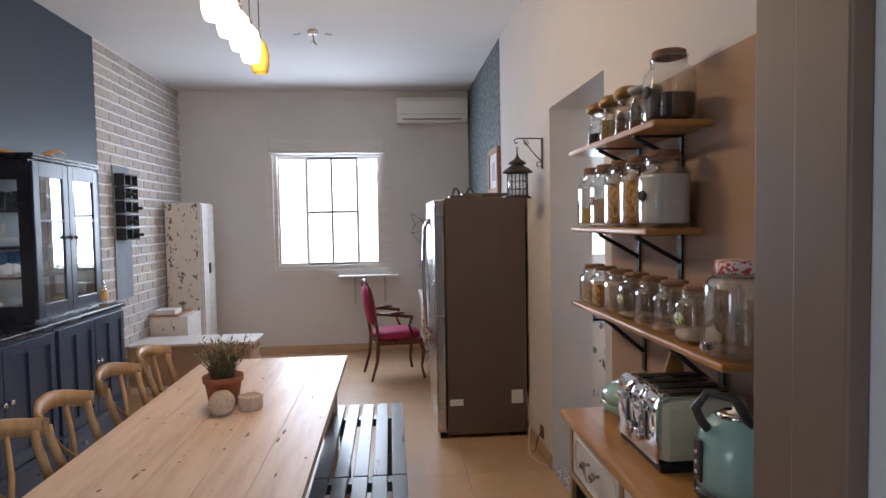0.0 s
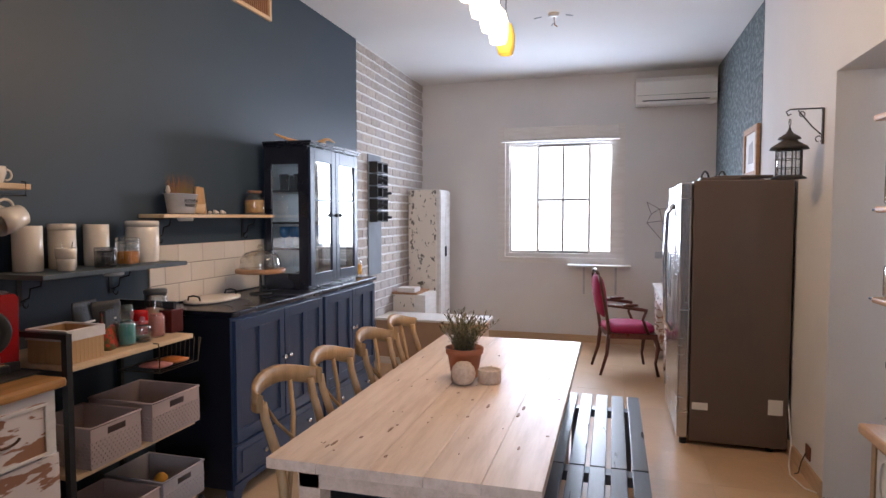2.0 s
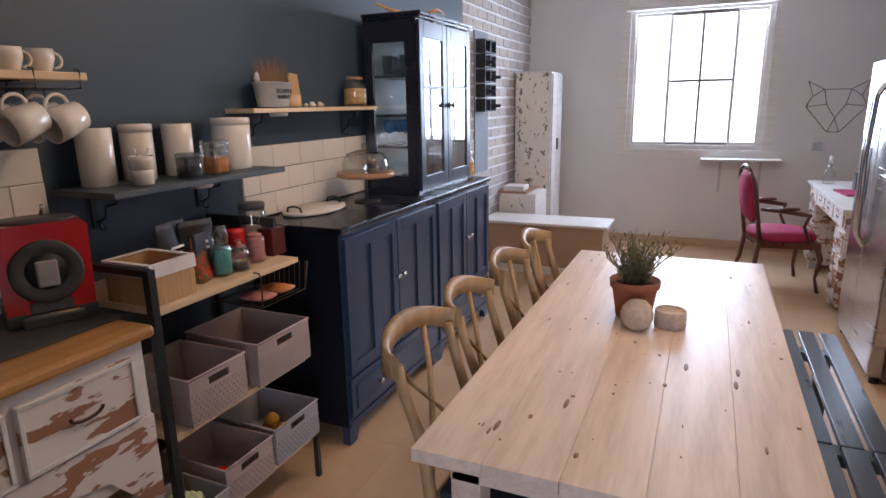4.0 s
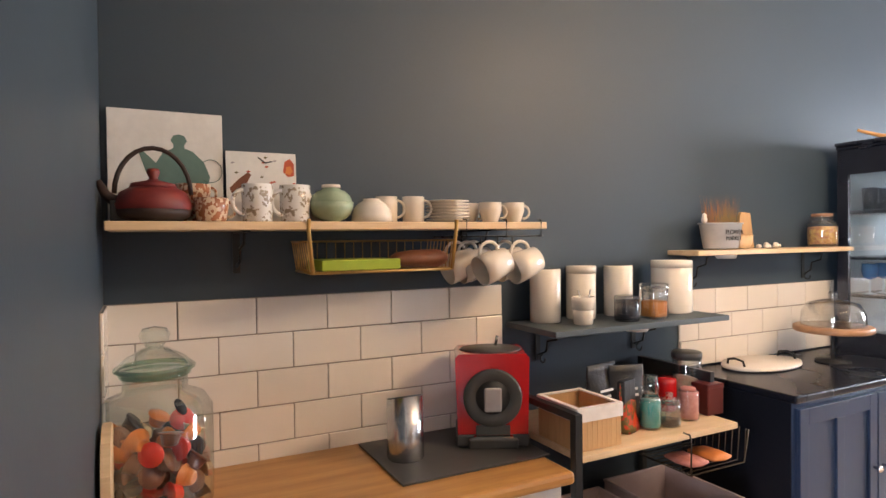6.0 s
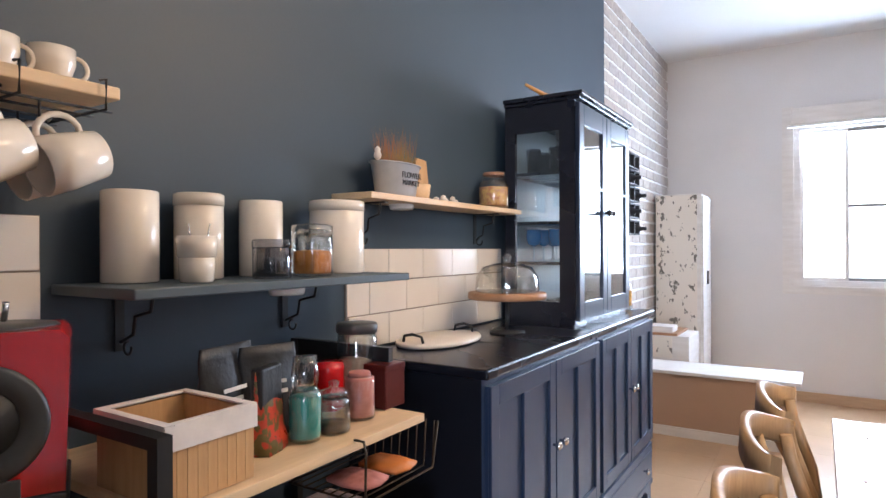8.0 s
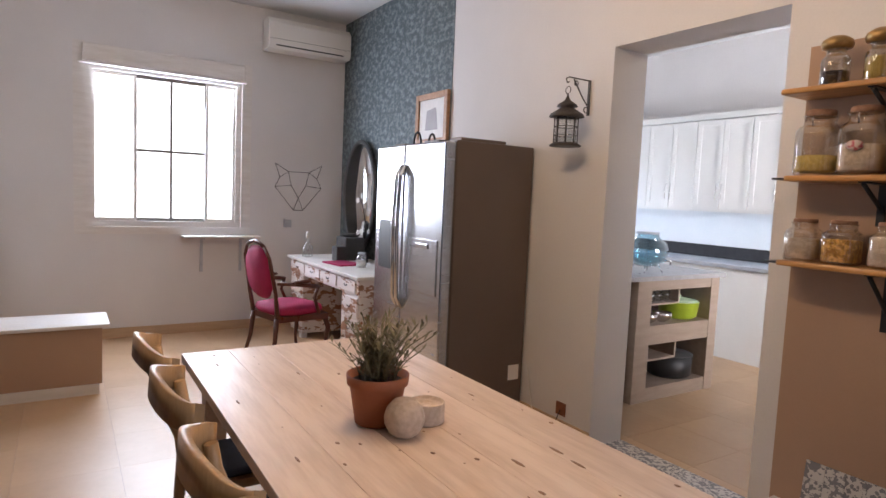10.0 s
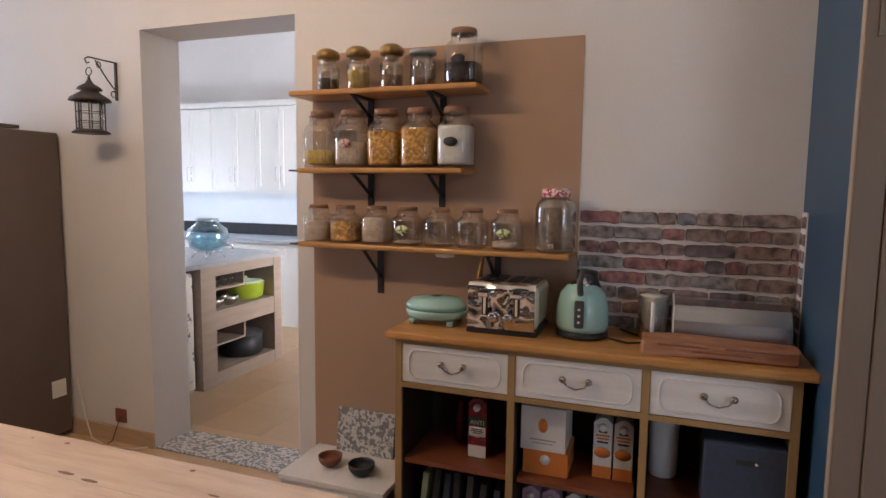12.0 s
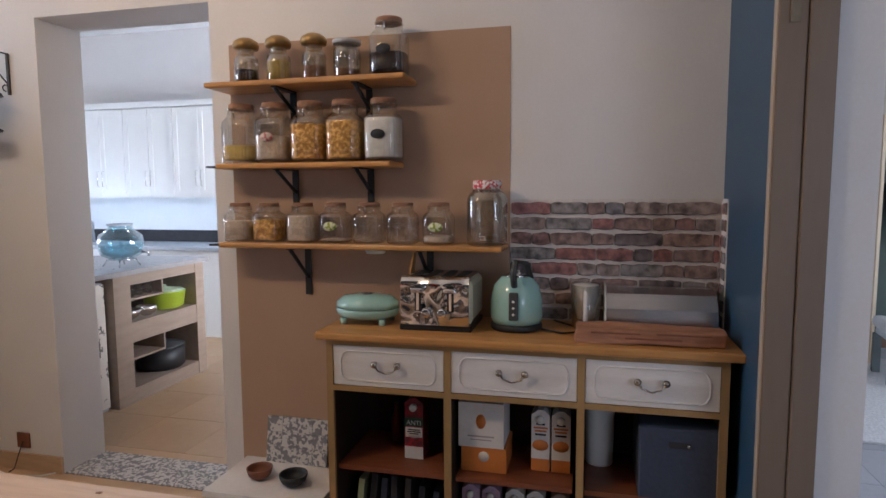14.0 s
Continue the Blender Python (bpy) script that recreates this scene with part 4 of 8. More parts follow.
part("canvas", box((-0.008, -0.143, 0, 0.008, 0.143, 0.305), bevel=0.002), M_paperw, art)
tp = [(-0.03, 0.07), (0.03, 0.07), (0.06, 0.09), (0.068, 0.12), (0.055, 0.155), (0.03, 0.18), (0.012, 0.187), (0.012, 0.195), (0.018, 0.205), (0.012, 0.217), (-0.0, 0.22), (-0.012, 0.217), (-0.018, 0.205), (-0.012, 0.195), (-0.012, 0.187), (-0.035, 0.175), (-0.05, 0.15), (-0.075, 0.175), (-0.088, 0.18), (-0.072, 0.13), (-0.05, 0.09)]
part("teapot_shape", prism(tp, "x", 0.0082, 0.0092), M_art, art, "grey-green teapot shape")
part("handle_shape", tube([(0.0088, 0.06 + 0.026 * math.cos(a) + 0.01, 0.135 + 0.028 * math.sin(a)) for a in [radians(d) for d in range(-130, 150, 20)]], 0.003, 6, flat=0.3), M_art, art)
for o_ in art.children[1:]:
    o_.location, o_.scale = (0, 0.03, -0.01), (1, 1.15, 1.15)
art.rotation_euler = (0, radians(-3), 0)
card = thing("greeting_card", -2.455, 0.99, Z1, "white printed card with red and brown birds", "card")
part("sheet", box((-0.003, -0.098, 0, 0.003, 0.098, 0.205)), M_paperw, card)
M_bird = material("bird_brown", (0.2, 0.07, 0.035), None, 20, 0.8)
M_birdr = material("bird_red", (0.5, 0.09, 0.04), None, 20, 0.8)
part("bird", prism([(-0.09, 0.10), (-0.06, 0.13), (-0.04, 0.145), (-0.03, 0.14), (-0.04, 0.12), (-0.05, 0.095), (-0.085, 0.085)], "x", 0.0032, 0.004), M_bird, card)
part("bird", prism([(0.06, 0.15), (0.065, 0.18), (0.08, 0.19), (0.092, 0.175), (0.092, 0.14), (0.075, 0.135)], "x", 0.0032, 0.004), M_birdr, card)
part("berries", tube([(0.0036, -0.01, 0.19), (0.0036, 0.01, 0.175), (0.0036, 0.03, 0.18)], 0.002, 5), M_ink, card)
rcd = random.Random(12)
for k in range(14):
    yy, zz_ = rcd.uniform(-0.09, 0.085), rcd.choice((0.165, 0.18, 0.14, 0.12)) + rcd.uniform(-0.01, 0.01)
    part("leaf_print", prism([(yy, zz_), (yy + 0.006, zz_ + 0.004), (yy + 0.013, zz_ + 0.001), (yy + 0.006, zz_ - 0.003)], "x", 0.0031, 0.0036), rcd.choice((M_leaf, M_birdr, M_greyp)), card)
part("red_breast", prism([(0.066, 0.145), (0.07, 0.165), (0.082, 0.168), (0.088, 0.152), (0.08, 0.142)], "x", 0.0042, 0.0047), M_orange, card)
card.rotation_euler = (0, radians(-4), 0)
tpt = thing("cast_iron_teapot", -2.33, 0.69, Z1, "low red cast-iron teapot with a tall black handle", "teapot")
part("body", lathe([(0.045, 0), (0.062, 0.01), (0.07, 0.03), (0.058, 0.055), (0.04, 0.065)], 28), M_iron, tpt)
part("base_band", lathe([(0.046, 0), (0.064, 0.009), (0.069, 0.022), (0.066, 0.022), (0.05, 0.004)], 28), M_rust, tpt)
part("lid", lathe([(0.042, 0.064), (0.038, 0.072), (0.012, 0.078), (0.007, 0.082), (0.012, 0.094), (0.01, 0.1), (0.001, 0.102)], 20), M_iron, tpt)
part("spout", tube([(0, -0.06, 0.035), (0, -0.08, 0.05), (0, -0.092, 0.075)], [0.012, 0.009, 0.006], 8), M_rust, tpt)
part("handle", tube(arc((0, 0, 0.052), 0.066, 0, 180, 14, "x", 0.088), 0.0045, 6), M_rust, tpt)
tpt.scale = (1.3, 1.3, 1.3)
tpt.location.y = 0.705
tr = thing("stacked_tray", -2.40, 0.64, Z1, "black tray stack at the end of the shelf", "tray")
part("tray", box((-0.06, -0.03, 0, 0.1, 0.03, 0.05), bevel=0.004), M_black, tr)
cup(-2.39, 0.80, Z1 + 0.05, 0.044, 0.05, M_pattern, "cream cup with brown arch pattern, stacked on another")
cup(-2.39, 0.80, Z1, 0.042, 0.05, M_pattern, "cream cup with brown arch pattern, under another")
cup(-2.32, 0.838, Z1, 0.042, 0.06, M_pattern, "cream cup with brown arch pattern, beside the red teapot")
for yy in (0.955, 1.055):
    cup(-2.335, yy, Z1, 0.041, 0.10, M_floralc, "white mug printed with birds and leaves", "mug", rz=-75, group="bird mugs", taper=0.95, name="mug")
bowl(-2.33, 1.155, Z1, 0.063, 0.055, M_green, "sage green patterned bowl, lowest of a pair", upside=False)
bowl(-2.33, 1.155, Z1 + 0.045, 0.061, 0.05, M_green, "sage green patterned bowl turned upside down", upside=True)
# foot ring of the upturned bowl, built as an object of its own
ring_ = thing("saucer_ring", -2.33, 1.155, Z1 + 0.0952, "cream foot ring of the upturned sage green bowl", "plate")
part("dish", lathe([(0.027, 0), (0.026, 0.009), (0.001, 0.009)], 24), M_cream, ring_)
bowl(-2.42, 1.10, Z1, 0.05, 0.085, M_cream, "cream bowl turned upside down at the back", upside=True)
bowl(-2.33, 1.275, Z1, 0.06, 0.067, M_cream, "cream bowl turned upside down", upside=True)
cup(-2.38, 1.34, Z1, 0.034, 0.078, M_cream, "plain cream straight-sided mug", "mug", rz=60, group="cream mugs", taper=0.98, name="mug")
cup(-2.36, 1.42, Z1, 0.034, 0.078, M_cream, "plain cream mug, beside the plates", "mug", rz=60, group="cream mugs", taper=0.98, name="mug")
for k in range(7):
    pl_ = thing("saucer", -2.345, 1.53, Z1 + k * 0.0095, "cream saucer in a neat stack", "plate", "saucers")
    part("dish", lathe([(0.035, 0), (0.068, 0.007), (0.069, 0.0092), (0.03, 0.004), (0.001, 0.004)], 28), M_cream, pl_)
for xx, yy in ((-2.41, 1.64), (-2.345, 1.685), (-2.34, 1.77)):
    cup(xx, yy, Z1, 0.037, 0.064, M_cream, "small cream coffee cup", rz=70, group="coffee cups", taper=0.7)

# wire basket under the shelf
wb = thing("hanging_basket", -2.36, 1.29, 1.628, "brass-coloured wire basket hung under the shelf", "basket")
bx0, bx1, by, bz = -0.10, 0.095, 0.22, -0.115
for s in (-1, 1):
    part("strap", tube([(bx1 + 0.018, s * by, 0.03), (bx1 + 0.014, s * by, 0.0), (bx1 + 0.006, s * (by - 0.012), bz)], 0.006, 6), M_wire, wb)
part("rim", tube([(bx1 + 0.006, -by + 0.012, bz), (bx1 + 0.006, by - 0.012, bz), (bx0, by - 0.012, bz), (bx0, -by + 0.012, bz)], 0.004, 6, closed=True), M_wire, wb)
part("upper_rim", tube([(bx1, -by, -0.03), (bx0, -by, -0.03), (bx0, by, -0.03), (bx1, by, -0.03)], 0.003, 6), M_wire, wb)
for s in (-1, 1):
    for k in range(8):
        xx = bx0 + (bx1 - bx0) * (k + 0.5) / 8
        part("wire", tube([(xx, s * by, -0.03), (xx, s * (by - 0.012), bz)], 0.0018, 5), M_wire, wb)
for k in range(15):
    yy = -by + 0.02 + k * (2 * by - 0.04) / 14
    part("wire", tube([(bx0, yy, -0.03), (bx0, yy, bz), (bx1, yy, bz)], 0.0015, 5), M_wire, wb)
lb = thing("lime_box", -2.36, 1.24, 1.517, "flat lime green box in the wire basket", "box")
part("body", box((-0.08, -0.13, 0, 0.088, 0.10, 0.03), bevel=0.003), M_lime, lb)
sp = thing("leather_roll", -2.33, 1.42, 1.517, "folded brown leather pouch in the wire basket", "pouch")
part("body", lathe([(0.02, -0.085), (0.028, -0.06), (0.026, 0.02), (0.02, 0.07), (0.008, 0.09)], 16, sx=1.6, sy=1.0), M_brown, sp).matrix_basis = pose(0, 0, 0.027, 90, 0, 0)
# mug rack
mr = thing("mug_rack", -2.36, 1.68, 1.628, "black wire mug rack clipped under the shelf", "rack")
for xx in (-0.09, -0.03, 0.04, 0.1):
    part("bar", tube([(xx, -0.15, -0.02), (xx, 0.15, -0.02)], 0.0025, 6), M_black, mr)
for yy in (-0.14, 0.0, 0.13):
    part("crossbar", tube([(-0.1, yy, -0.02), (0.118, yy, -0.02), (0.12, yy, 0.03), (0.1, yy, 0.032)], 0.0028, 6), M_black, mr)
for xx, yy in ((0.09, -0.075), (0.09, 0.04), (-0.02, -0.135), (-0.02, -0.09), (-0.02, 0.055), (-0.07, -0.04)):
    part("hook", tube([(xx, yy, -0.02), (xx, yy, -0.045), (xx, yy + 0.012, -0.052), (xx, yy + 0.02, -0.04)], 0.0025, 6), M_black, mr)
    mg = cup(0, 0, 0, 0.048, 0.103, M_cream, "cream mug hanging tilted from the wire rack", "mug", rz=0, group="hanging mugs", taper=0.85, name="mug")
    ax, az = Vector((0, -0.34, 0.94)), Vector((0, -0.94, -0.34))
    turn = Matrix((ax, az.cross(ax), az)).transposed()
    mg.rotation_euler = turn.to_euler()
    mg.location = Vector((-2.36 + xx, yy + 1.70, 1.585)) - ax * 0.072 - az * 0.053

# ---- slate shelf ----
Z2 = 1.303


def canister(x, y, r, h, label, lid=True):
    c = thing("canister", x, y, Z2, label, "canister", "white canisters")
    part("body", lathe([(r - 0.002, 0), (r, 0.003), (r, h * (0.86 if lid else 1) - 0.003), (r - 0.003, h * (0.86 if lid else 1))], 32), M_cream, c)
    if lid:
        part("lid", lathe([(r + 0.0015, h * 0.855), (r + 0.0015, h - 0.004), (r - 0.003, h), (0.001, h + 0.001)], 32), M_cream, c)


canister(-2.42, 1.955, 0.055, 0.188, "plain tall cream canister without lid", False)
canister(-2.425, 2.12, 0.054, 0.195, "plain tall cream canister behind a cup")
canister(-2.425, 2.30, 0.054, 0.19, "plain tall cream canister behind smoky tin", False)
canister(-2.395, 2.55, 0.078, 0.205, "wide cream canister with a fitted lid")
cup(-2.30, 2.025, Z2, 0.035, 0.055, M_cream, "cream ribbed cup under another", handle=False, group="stacked cups", taper=0.95)
cup(-2.30, 2.025, Z2 + 0.05, 0.04, 0.045, M_cream, "cream ribbed cup holding spoons", handle=False, group="stacked cups", taper=0.95)
for k in range(2):
    spn = thing("teaspoon", -2.30 + 0.01 * k, 2.015 + 0.02 * k, Z2 + 0.06, "small steel teaspoon standing in a cup", "spoon", "teaspoons")
    part("stem", tube([(0, 0, 0), (0.004, 0.012 * (1 if k else -1), 0.06)], 0.002, 6), M_chrome, spn)
gt = thing("smoky_tin", -2.29, 2.215, Z2, "round smoky glass tin with a grey lid", "jar")
part("body", lathe([(0.042, 0), (0.044, 0.004), (0.044, 0.07), (0.042, 0.072), (0.041, 0.07), (0.041, 0.006), (0.001, 0.005)], 28), M_smoke, gt)
part("contents", lathe([(0.039, 0.008), (0.039, 0.045), (0.001, 0.05)], 24), M_dgrey, gt)
part("lid", lathe([(0.045, 0.07), (0.045, 0.086), (0.04, 0.09), (0.001, 0.09)], 28), M_smoke, gt)
oj = jar(-2.29, 2.345, Z2, 0.04, 0.118, material("orange_powder", (0.62, 0.24, 0.04), (0.5, 0.18, 0.03), 90, 0.8), 0.062, None, "square clear jar half full of orange lentils", power=6, neck=0.99)
part("lid", lathe([(0.04, 0.098), (0.042, 0.1), (0.042, 0.125), (0.03, 0.13), (0.001, 0.13)], 20, power=6), M_glass, oj, "clear lid")
puck(-2.30, 2.27, Z2 - 0.02)

# ---- pine shelf with planter ----
Z3 = 1.546
plt = thing("tin_planter", -2.425, 2.875, Z3, "pale zinc oval planter lettered flower market, with grass", "planter")
part("tub", lathe([(0.058, 0), (0.062, 0.004), (0.075, 0.09), (0.078, 0.092), (0.073, 0.09), (0.058, 0.01), (0.001, 0.008)], 32, sx=0.62, sy=1.35), M_zinc, plt)
part("soil", lathe([(0.072, 0.078), (0.04, 0.084), (0.001, 0.085)], 24, sx=0.6, sy=1.18), M_coffee, plt)
part("rim", tube([(0.049 * math.cos(a), 0.104 * math.sin(a), 0.092) for a in [2 * math.pi * k / 28 for k in range(28)]], 0.0025, 6, closed=True), M_zinc, plt)
text_part("FLOWER", 0.024, Matrix.Translation((0.0455, 0.015, 0.052)) @ Euler((radians(90), 0, radians(90))).to_matrix().to_4x4(), M_ink, plt)
text_part("MARKET", 0.022, Matrix.Translation((0.0435, 0.015, 0.031)) @ Euler((radians(90), 0, radians(90))).to_matrix().to_4x4(), M_ink, plt)
rg = random.Random(8)
bmg = bmesh.new()
for k in range(210):
    a, q = rg.uniform(0, 6.283), rg.uniform(0, 1) ** 0.5
    bx, by_ = 0.04 * q * math.cos(a), 0.08 * q * math.sin(a)
    hgt, lx, ly = rg.uniform(0.04, 0.125), rg.uniform(-0.02, 0.02), rg.uniform(-0.03, 0.03)
    v = [bmg.verts.new(p) for p in ((bx - 0.0005, by_ - 0.0009, 0.08), (bx + 0.0005, by_ + 0.0009, 0.08), (bx + lx, by_ + ly, 0.08 + hgt))]
    bmg.faces.new(v)
part("grass", bmg, M_grass, plt, "dry reddish grass", "stuff", fix=False)
plt.scale = (1.16, 1.16, 1.16)
bird = thing("bird_ornament", -2.40, 2.745, Z3 + 0.105, "tiny pale bird ornament on the planter rim", "ornament")
part("body", lathe([(0.001, 0), (0.011, 0.008), (0.013, 0.018), (0.009, 0.028), (0.01, 0.036), (0.001, 0.045)], 14), M_marble, bird)
mt = thing("wooden_scoop", -2.44, 3.03, Z3, "pale wooden mortar with an upright board behind", "utensil")
part("bowl", lathe([(0.03, 0), (0.04, 0.02), (0.045, 0.055), (0.041, 0.055), (0.035, 0.02), (0.001, 0.012)], 24), M_pine, mt)
part("paddle", prism([(0.02, 0.0), (0.125, 0.0), (0.10, 0.155), (0.04, 0.16), (0.03, 0.145)], "x", -0.045, -0.033), M_bamboo, mt)
for k, yy in enumerate((3.10, 3.135, 3.165, 3.20, 3.235)):
    pb = thing("pebble", -2.41 + 0.01 * (k % 2), yy, Z3, "small white shell on the pine shelf", "shell", "shells")
    part("shell", lathe([(0.008, 0), (0.012, 0.006), (0.009, 0.013 + 0.008 * (k % 2)), (0.001, 0.016 + 0.008 * (k % 2))], 10), M_marble, pb)
jar(-2.42, 3.575, Z3, 0.066, 0.155, material("dried_fruit", (0.62, 0.40, 0.12), (0.45, 0.22, 0.1), 45, 0.7, bump=0.8, low=0.45, high=0.55), 0.09, M_cork, "round jar of dried fruit with cork lid", power=2)
puck(-2.42, 2.90, Z3 - 0.02)

# ---- counter with the coffee machine ----
ZC = 0.959
mat_ = thing("drip_mat", -2.29, 1.51, ZC, "thin dark grey mat under the coffee machine", "mat")
part("mat", box((-0.18, -0.24, 0, 0.18, 0.23, 0.006), bevel=0.002), M_dgrey, mat_)
cm = thing("coffee_machine", -2.325, 1.667, ZC + 0.006, "glossy red capsule coffee machine with a round grey front", "coffee machine", rz=-27)
part("shell", prism([(-0.108, 0.037), (0.108, 0.037), (0.114, 0.27), (0.102, 0.283), (-0.102, 0.283), (-0.114, 0.27)], "x", -0.08, 0.09), M_red, cm)
part("ring", lathe([(0.052, 0.0), (0.088, 0.0), (0.09, 0.006), (0.084, 0.012), (0.056, 0.004), (0.052, 0.0)], 36), M_dgrey, cm).matrix_basis = pose(0.091, 0, 0.15, 0, 90, 0)
part("recess", lathe([(0.0515, 0.0), (0.0515, 0.002), (0.001, 0.002)], 36), M_black, cm).matrix_basis = pose(0.0912, 0, 0.15, 0, 90, 0)
part("column", box((0.0905, -0.052, 0.037, 0.098, 0.052, 0.066), bevel=0.002), M_dgrey, cm)
part("spout", box((0.0945, -0.027, 0.108, 0.108, 0.027, 0.182), bevel=0.006), M_greyp, cm, "pale grey spout block")
part("base", box((-0.08, -0.112, 0.0, 0.094, 0.112, 0.036), (0.094, -0.075, 0, 0.118, 0.075, 0.03), bevel=0.005), M_dgrey, cm, "dark grey base")
part("drip_grid", box((0.0925, -0.06, 0.03, 0.112, 0.06, 0.036)), M_chrome, cm)
part("top_cap", lathe([(0.10, 0.2835), (0.094, 0.287), (0.001, 0.288)], 30, sx=0.78, sy=1.0), M_dgrey, cm)
part("lever", tube([(-0.03, 0.02, 0.29), (-0.02, 0.024, 0.32)], 0.005, 8), M_chrome, cm)
bn_ = thing("steel_bin", -2.29, 1.355, ZC + 0.006, "small brushed steel table bin with a slanted lid", "bin")
bmb = lathe([(0.052, 0), (0.054, 0.004), (0.054, 0.19)], 30)
for v in bmb.verts:
    if v.co.z > 0.15:
        v.co.z -= 0.03 * (0.054 - v.co.x) / 0.108
part("body", bmb, M_steel, bn_)
part("lid", lathe([(0.052, -0.002), (0.052, 0.002), (0.001, 0.003)], 30, sx=1.04), M_dgrey, bn_, "dark slanted lid").matrix_basis = pose(0, 0, 0.1765, 0, -15.5, 0)
cj = thing("candy_jar", -2.29, 0.70, ZC, "big lidded glass jar full of coffee capsules", "jar")
part("glass", lathe([(0.001, 0.004), (0.10, 0.003), (0.116, 0.012), (0.118, 0.06), (0.118, 0.24), (0.10, 0.27), (0.066, 0.285), (0.066, 0.322)], 40), M_greeng, cj)
part("neck_ring", tube([(0.068 * math.cos(k * 0.2618), 0.068 * math.sin(k * 0.2618), 0.326) for k in range(24)], 0.006, 8, closed=True), M_greenrim, cj, "thick green glass rim")
part("lid_ring", tube([(0.078 * math.cos(k * 0.2618), 0.078 * math.sin(k * 0.2618), 0.34) for k in range(24)], 0.006, 8, closed=True), M_greenrim, cj, "thick green glass lid edge")
part("badge", lathe([(0.022, 0), (0.022, 0.001), (0.001, 0.001)], 20, sy=0.5), M_ink, cj, "small black oval badge").matrix_basis = pose(0.094, 0.045, 0.262, 0, 45, 26)
part("lid", lathe([(0.078, 0.336), (0.08, 0.345), (0.06, 0.365), (0.03, 0.385), (0.016, 0.39), (0.028, 0.405), (0.032, 0.42), (0.024, 0.435), (0.001, 0.44)], 30), M_greeng, cj, "pale green glass lid with a round knob")
cj.scale = (1.1, 1.1, 1.0)
M_caps = [material("capsule_%s" % n_, c, None, 20, 0.3, bump=0) for n_, c in (("orange", (0.75, 0.22, 0.04)), ("red", (0.8, 0.05, 0.03)), ("brown", (0.2, 0.07, 0.035)), ("pale", (0.8, 0.66, 0.45)), ("dark", (0.04, 0.03, 0.03)))]
rc = random.Random(3)
capm = [mesh_of(lathe([(0.013, 0), (0.0175, 0.004), (0.024, 0.026), (0.029, 0.028), (0.029, 0.03), (0.001, 0.031)], 16), m_, "capsule") for m_ in M_caps]
for k in range(62):
    layer = k // 9
    a, q = (k % 9) * 0.698 + layer * 0.4, (0.092 if k % 9 < 8 else 0.0)
    if k % 9 == 8:
        q = 0.02
    c = thing("coffee_capsule", -2.29 + q * math.cos(a), 0.70 + q * math.sin(a), ZC + 0.03 + layer * 0.026, "coffee capsule lying in the glass jar", "capsule", "coffee capsules")
    c.rotation_euler = (rc.uniform(-1.5, 1.5), rc.uniform(-1.5, 1.5), rc.uniform(0, 6))
    piece("cup", capm[rc.choice((0, 0, 1, 1, 2, 2, 3, 4, 4))], c, 0, 0, -0.015)
wbd = thing("chopping_board", -2.16, 0.605, ZC, "pale honey wooden board standing against the short wall", "board")
part("board", prism([(-0.10, 0.0), (0.10, 0.0), (0.10, 0.17), (0.07, 0.23), (0.02, 0.25), (-0.02, 0.25), (-0.07, 0.23), (-0.10, 0.17)], "y", -0.012, 0.006), M_pine, wbd)
ov = thing("small_bowl", -2.08, 0.72, ZC, "white bowl at the counter edge", "bowl")
part("body", lathe([(0.03, 0), (0.045, 0.02), (0.05, 0.045), (0.046, 0.045), (0.001, 0.01)], 24), M_cream, ov)

# ---- rack contents ----
ZR = 0.976


def liner_box(x, y, z, w, d, h, label):
    b = thing("bamboo_box", x, y, z, label, "box", "bamboo boxes")
    t = 0.008
    part("body", box((-w / 2, -d / 2, 0, w / 2, d / 2, 0.006), (-w / 2, -d / 2, 0.006, -w / 2 + t, d / 2, h), (w / 2 - t, -d / 2, 0.006, w / 2, d / 2, h), (-w / 2 + t, -d / 2, 0.006, w / 2 - t, -d / 2 + t, h), (-w / 2 + t, d / 2 - t, 0.006, w / 2 - t, d / 2, h)), M_bamboo, b)
    n_ = 9
    sl = mesh_of(box((-0.0, 0, 0, 0.002, d / n_ - 0.001, h * 0.7)), M_bamboo, "slat")
    for k in range(n_):
        piece("slat", sl, b, w / 2, -d / 2 + k * d / n_, 0.002)
    e = 0.004
    for bb in ((-w / 2 - e, -d / 2 - e, h * 0.72, -w / 2 - 0.0005, d / 2 + e, h + 0.004), (w / 2 + 0.0025, -d / 2 - e, h * 0.72, w / 2 + e + 0.002, d / 2 + e, h + 0.004), (-w / 2, -d / 2 - e, h * 0.72, w / 2, -d / 2 - 0.0005, h + 0.004), (-w / 2, d / 2 + 0.0005, h * 0.72, w / 2, d / 2 + e, h + 0.004), (-w / 2 - e, -d / 2 - e, h + 0.004, w / 2 + e, -d / 2 + t + e, h + 0.007), (-w / 2 - e, d / 2 - t - e, h + 0.004, w / 2 + e, d / 2 + e, h + 0.007), (-w / 2 - e, -d / 2 + t + e, h + 0.004, -w / 2 + t + e, d / 2 - t - e, h + 0.007), (w / 2 - t, -d / 2 + t + e, h + 0.004, w / 2 + e + 0.002, d / 2 - t - e, h + 0.007)):
        part("liner", box(bb), M_cloth, b, "white cloth liner")


liner_box(-2.145, 1.875, ZR, 0.19, 0.165, 0.122, "bamboo box with white cloth liner, on the rack")


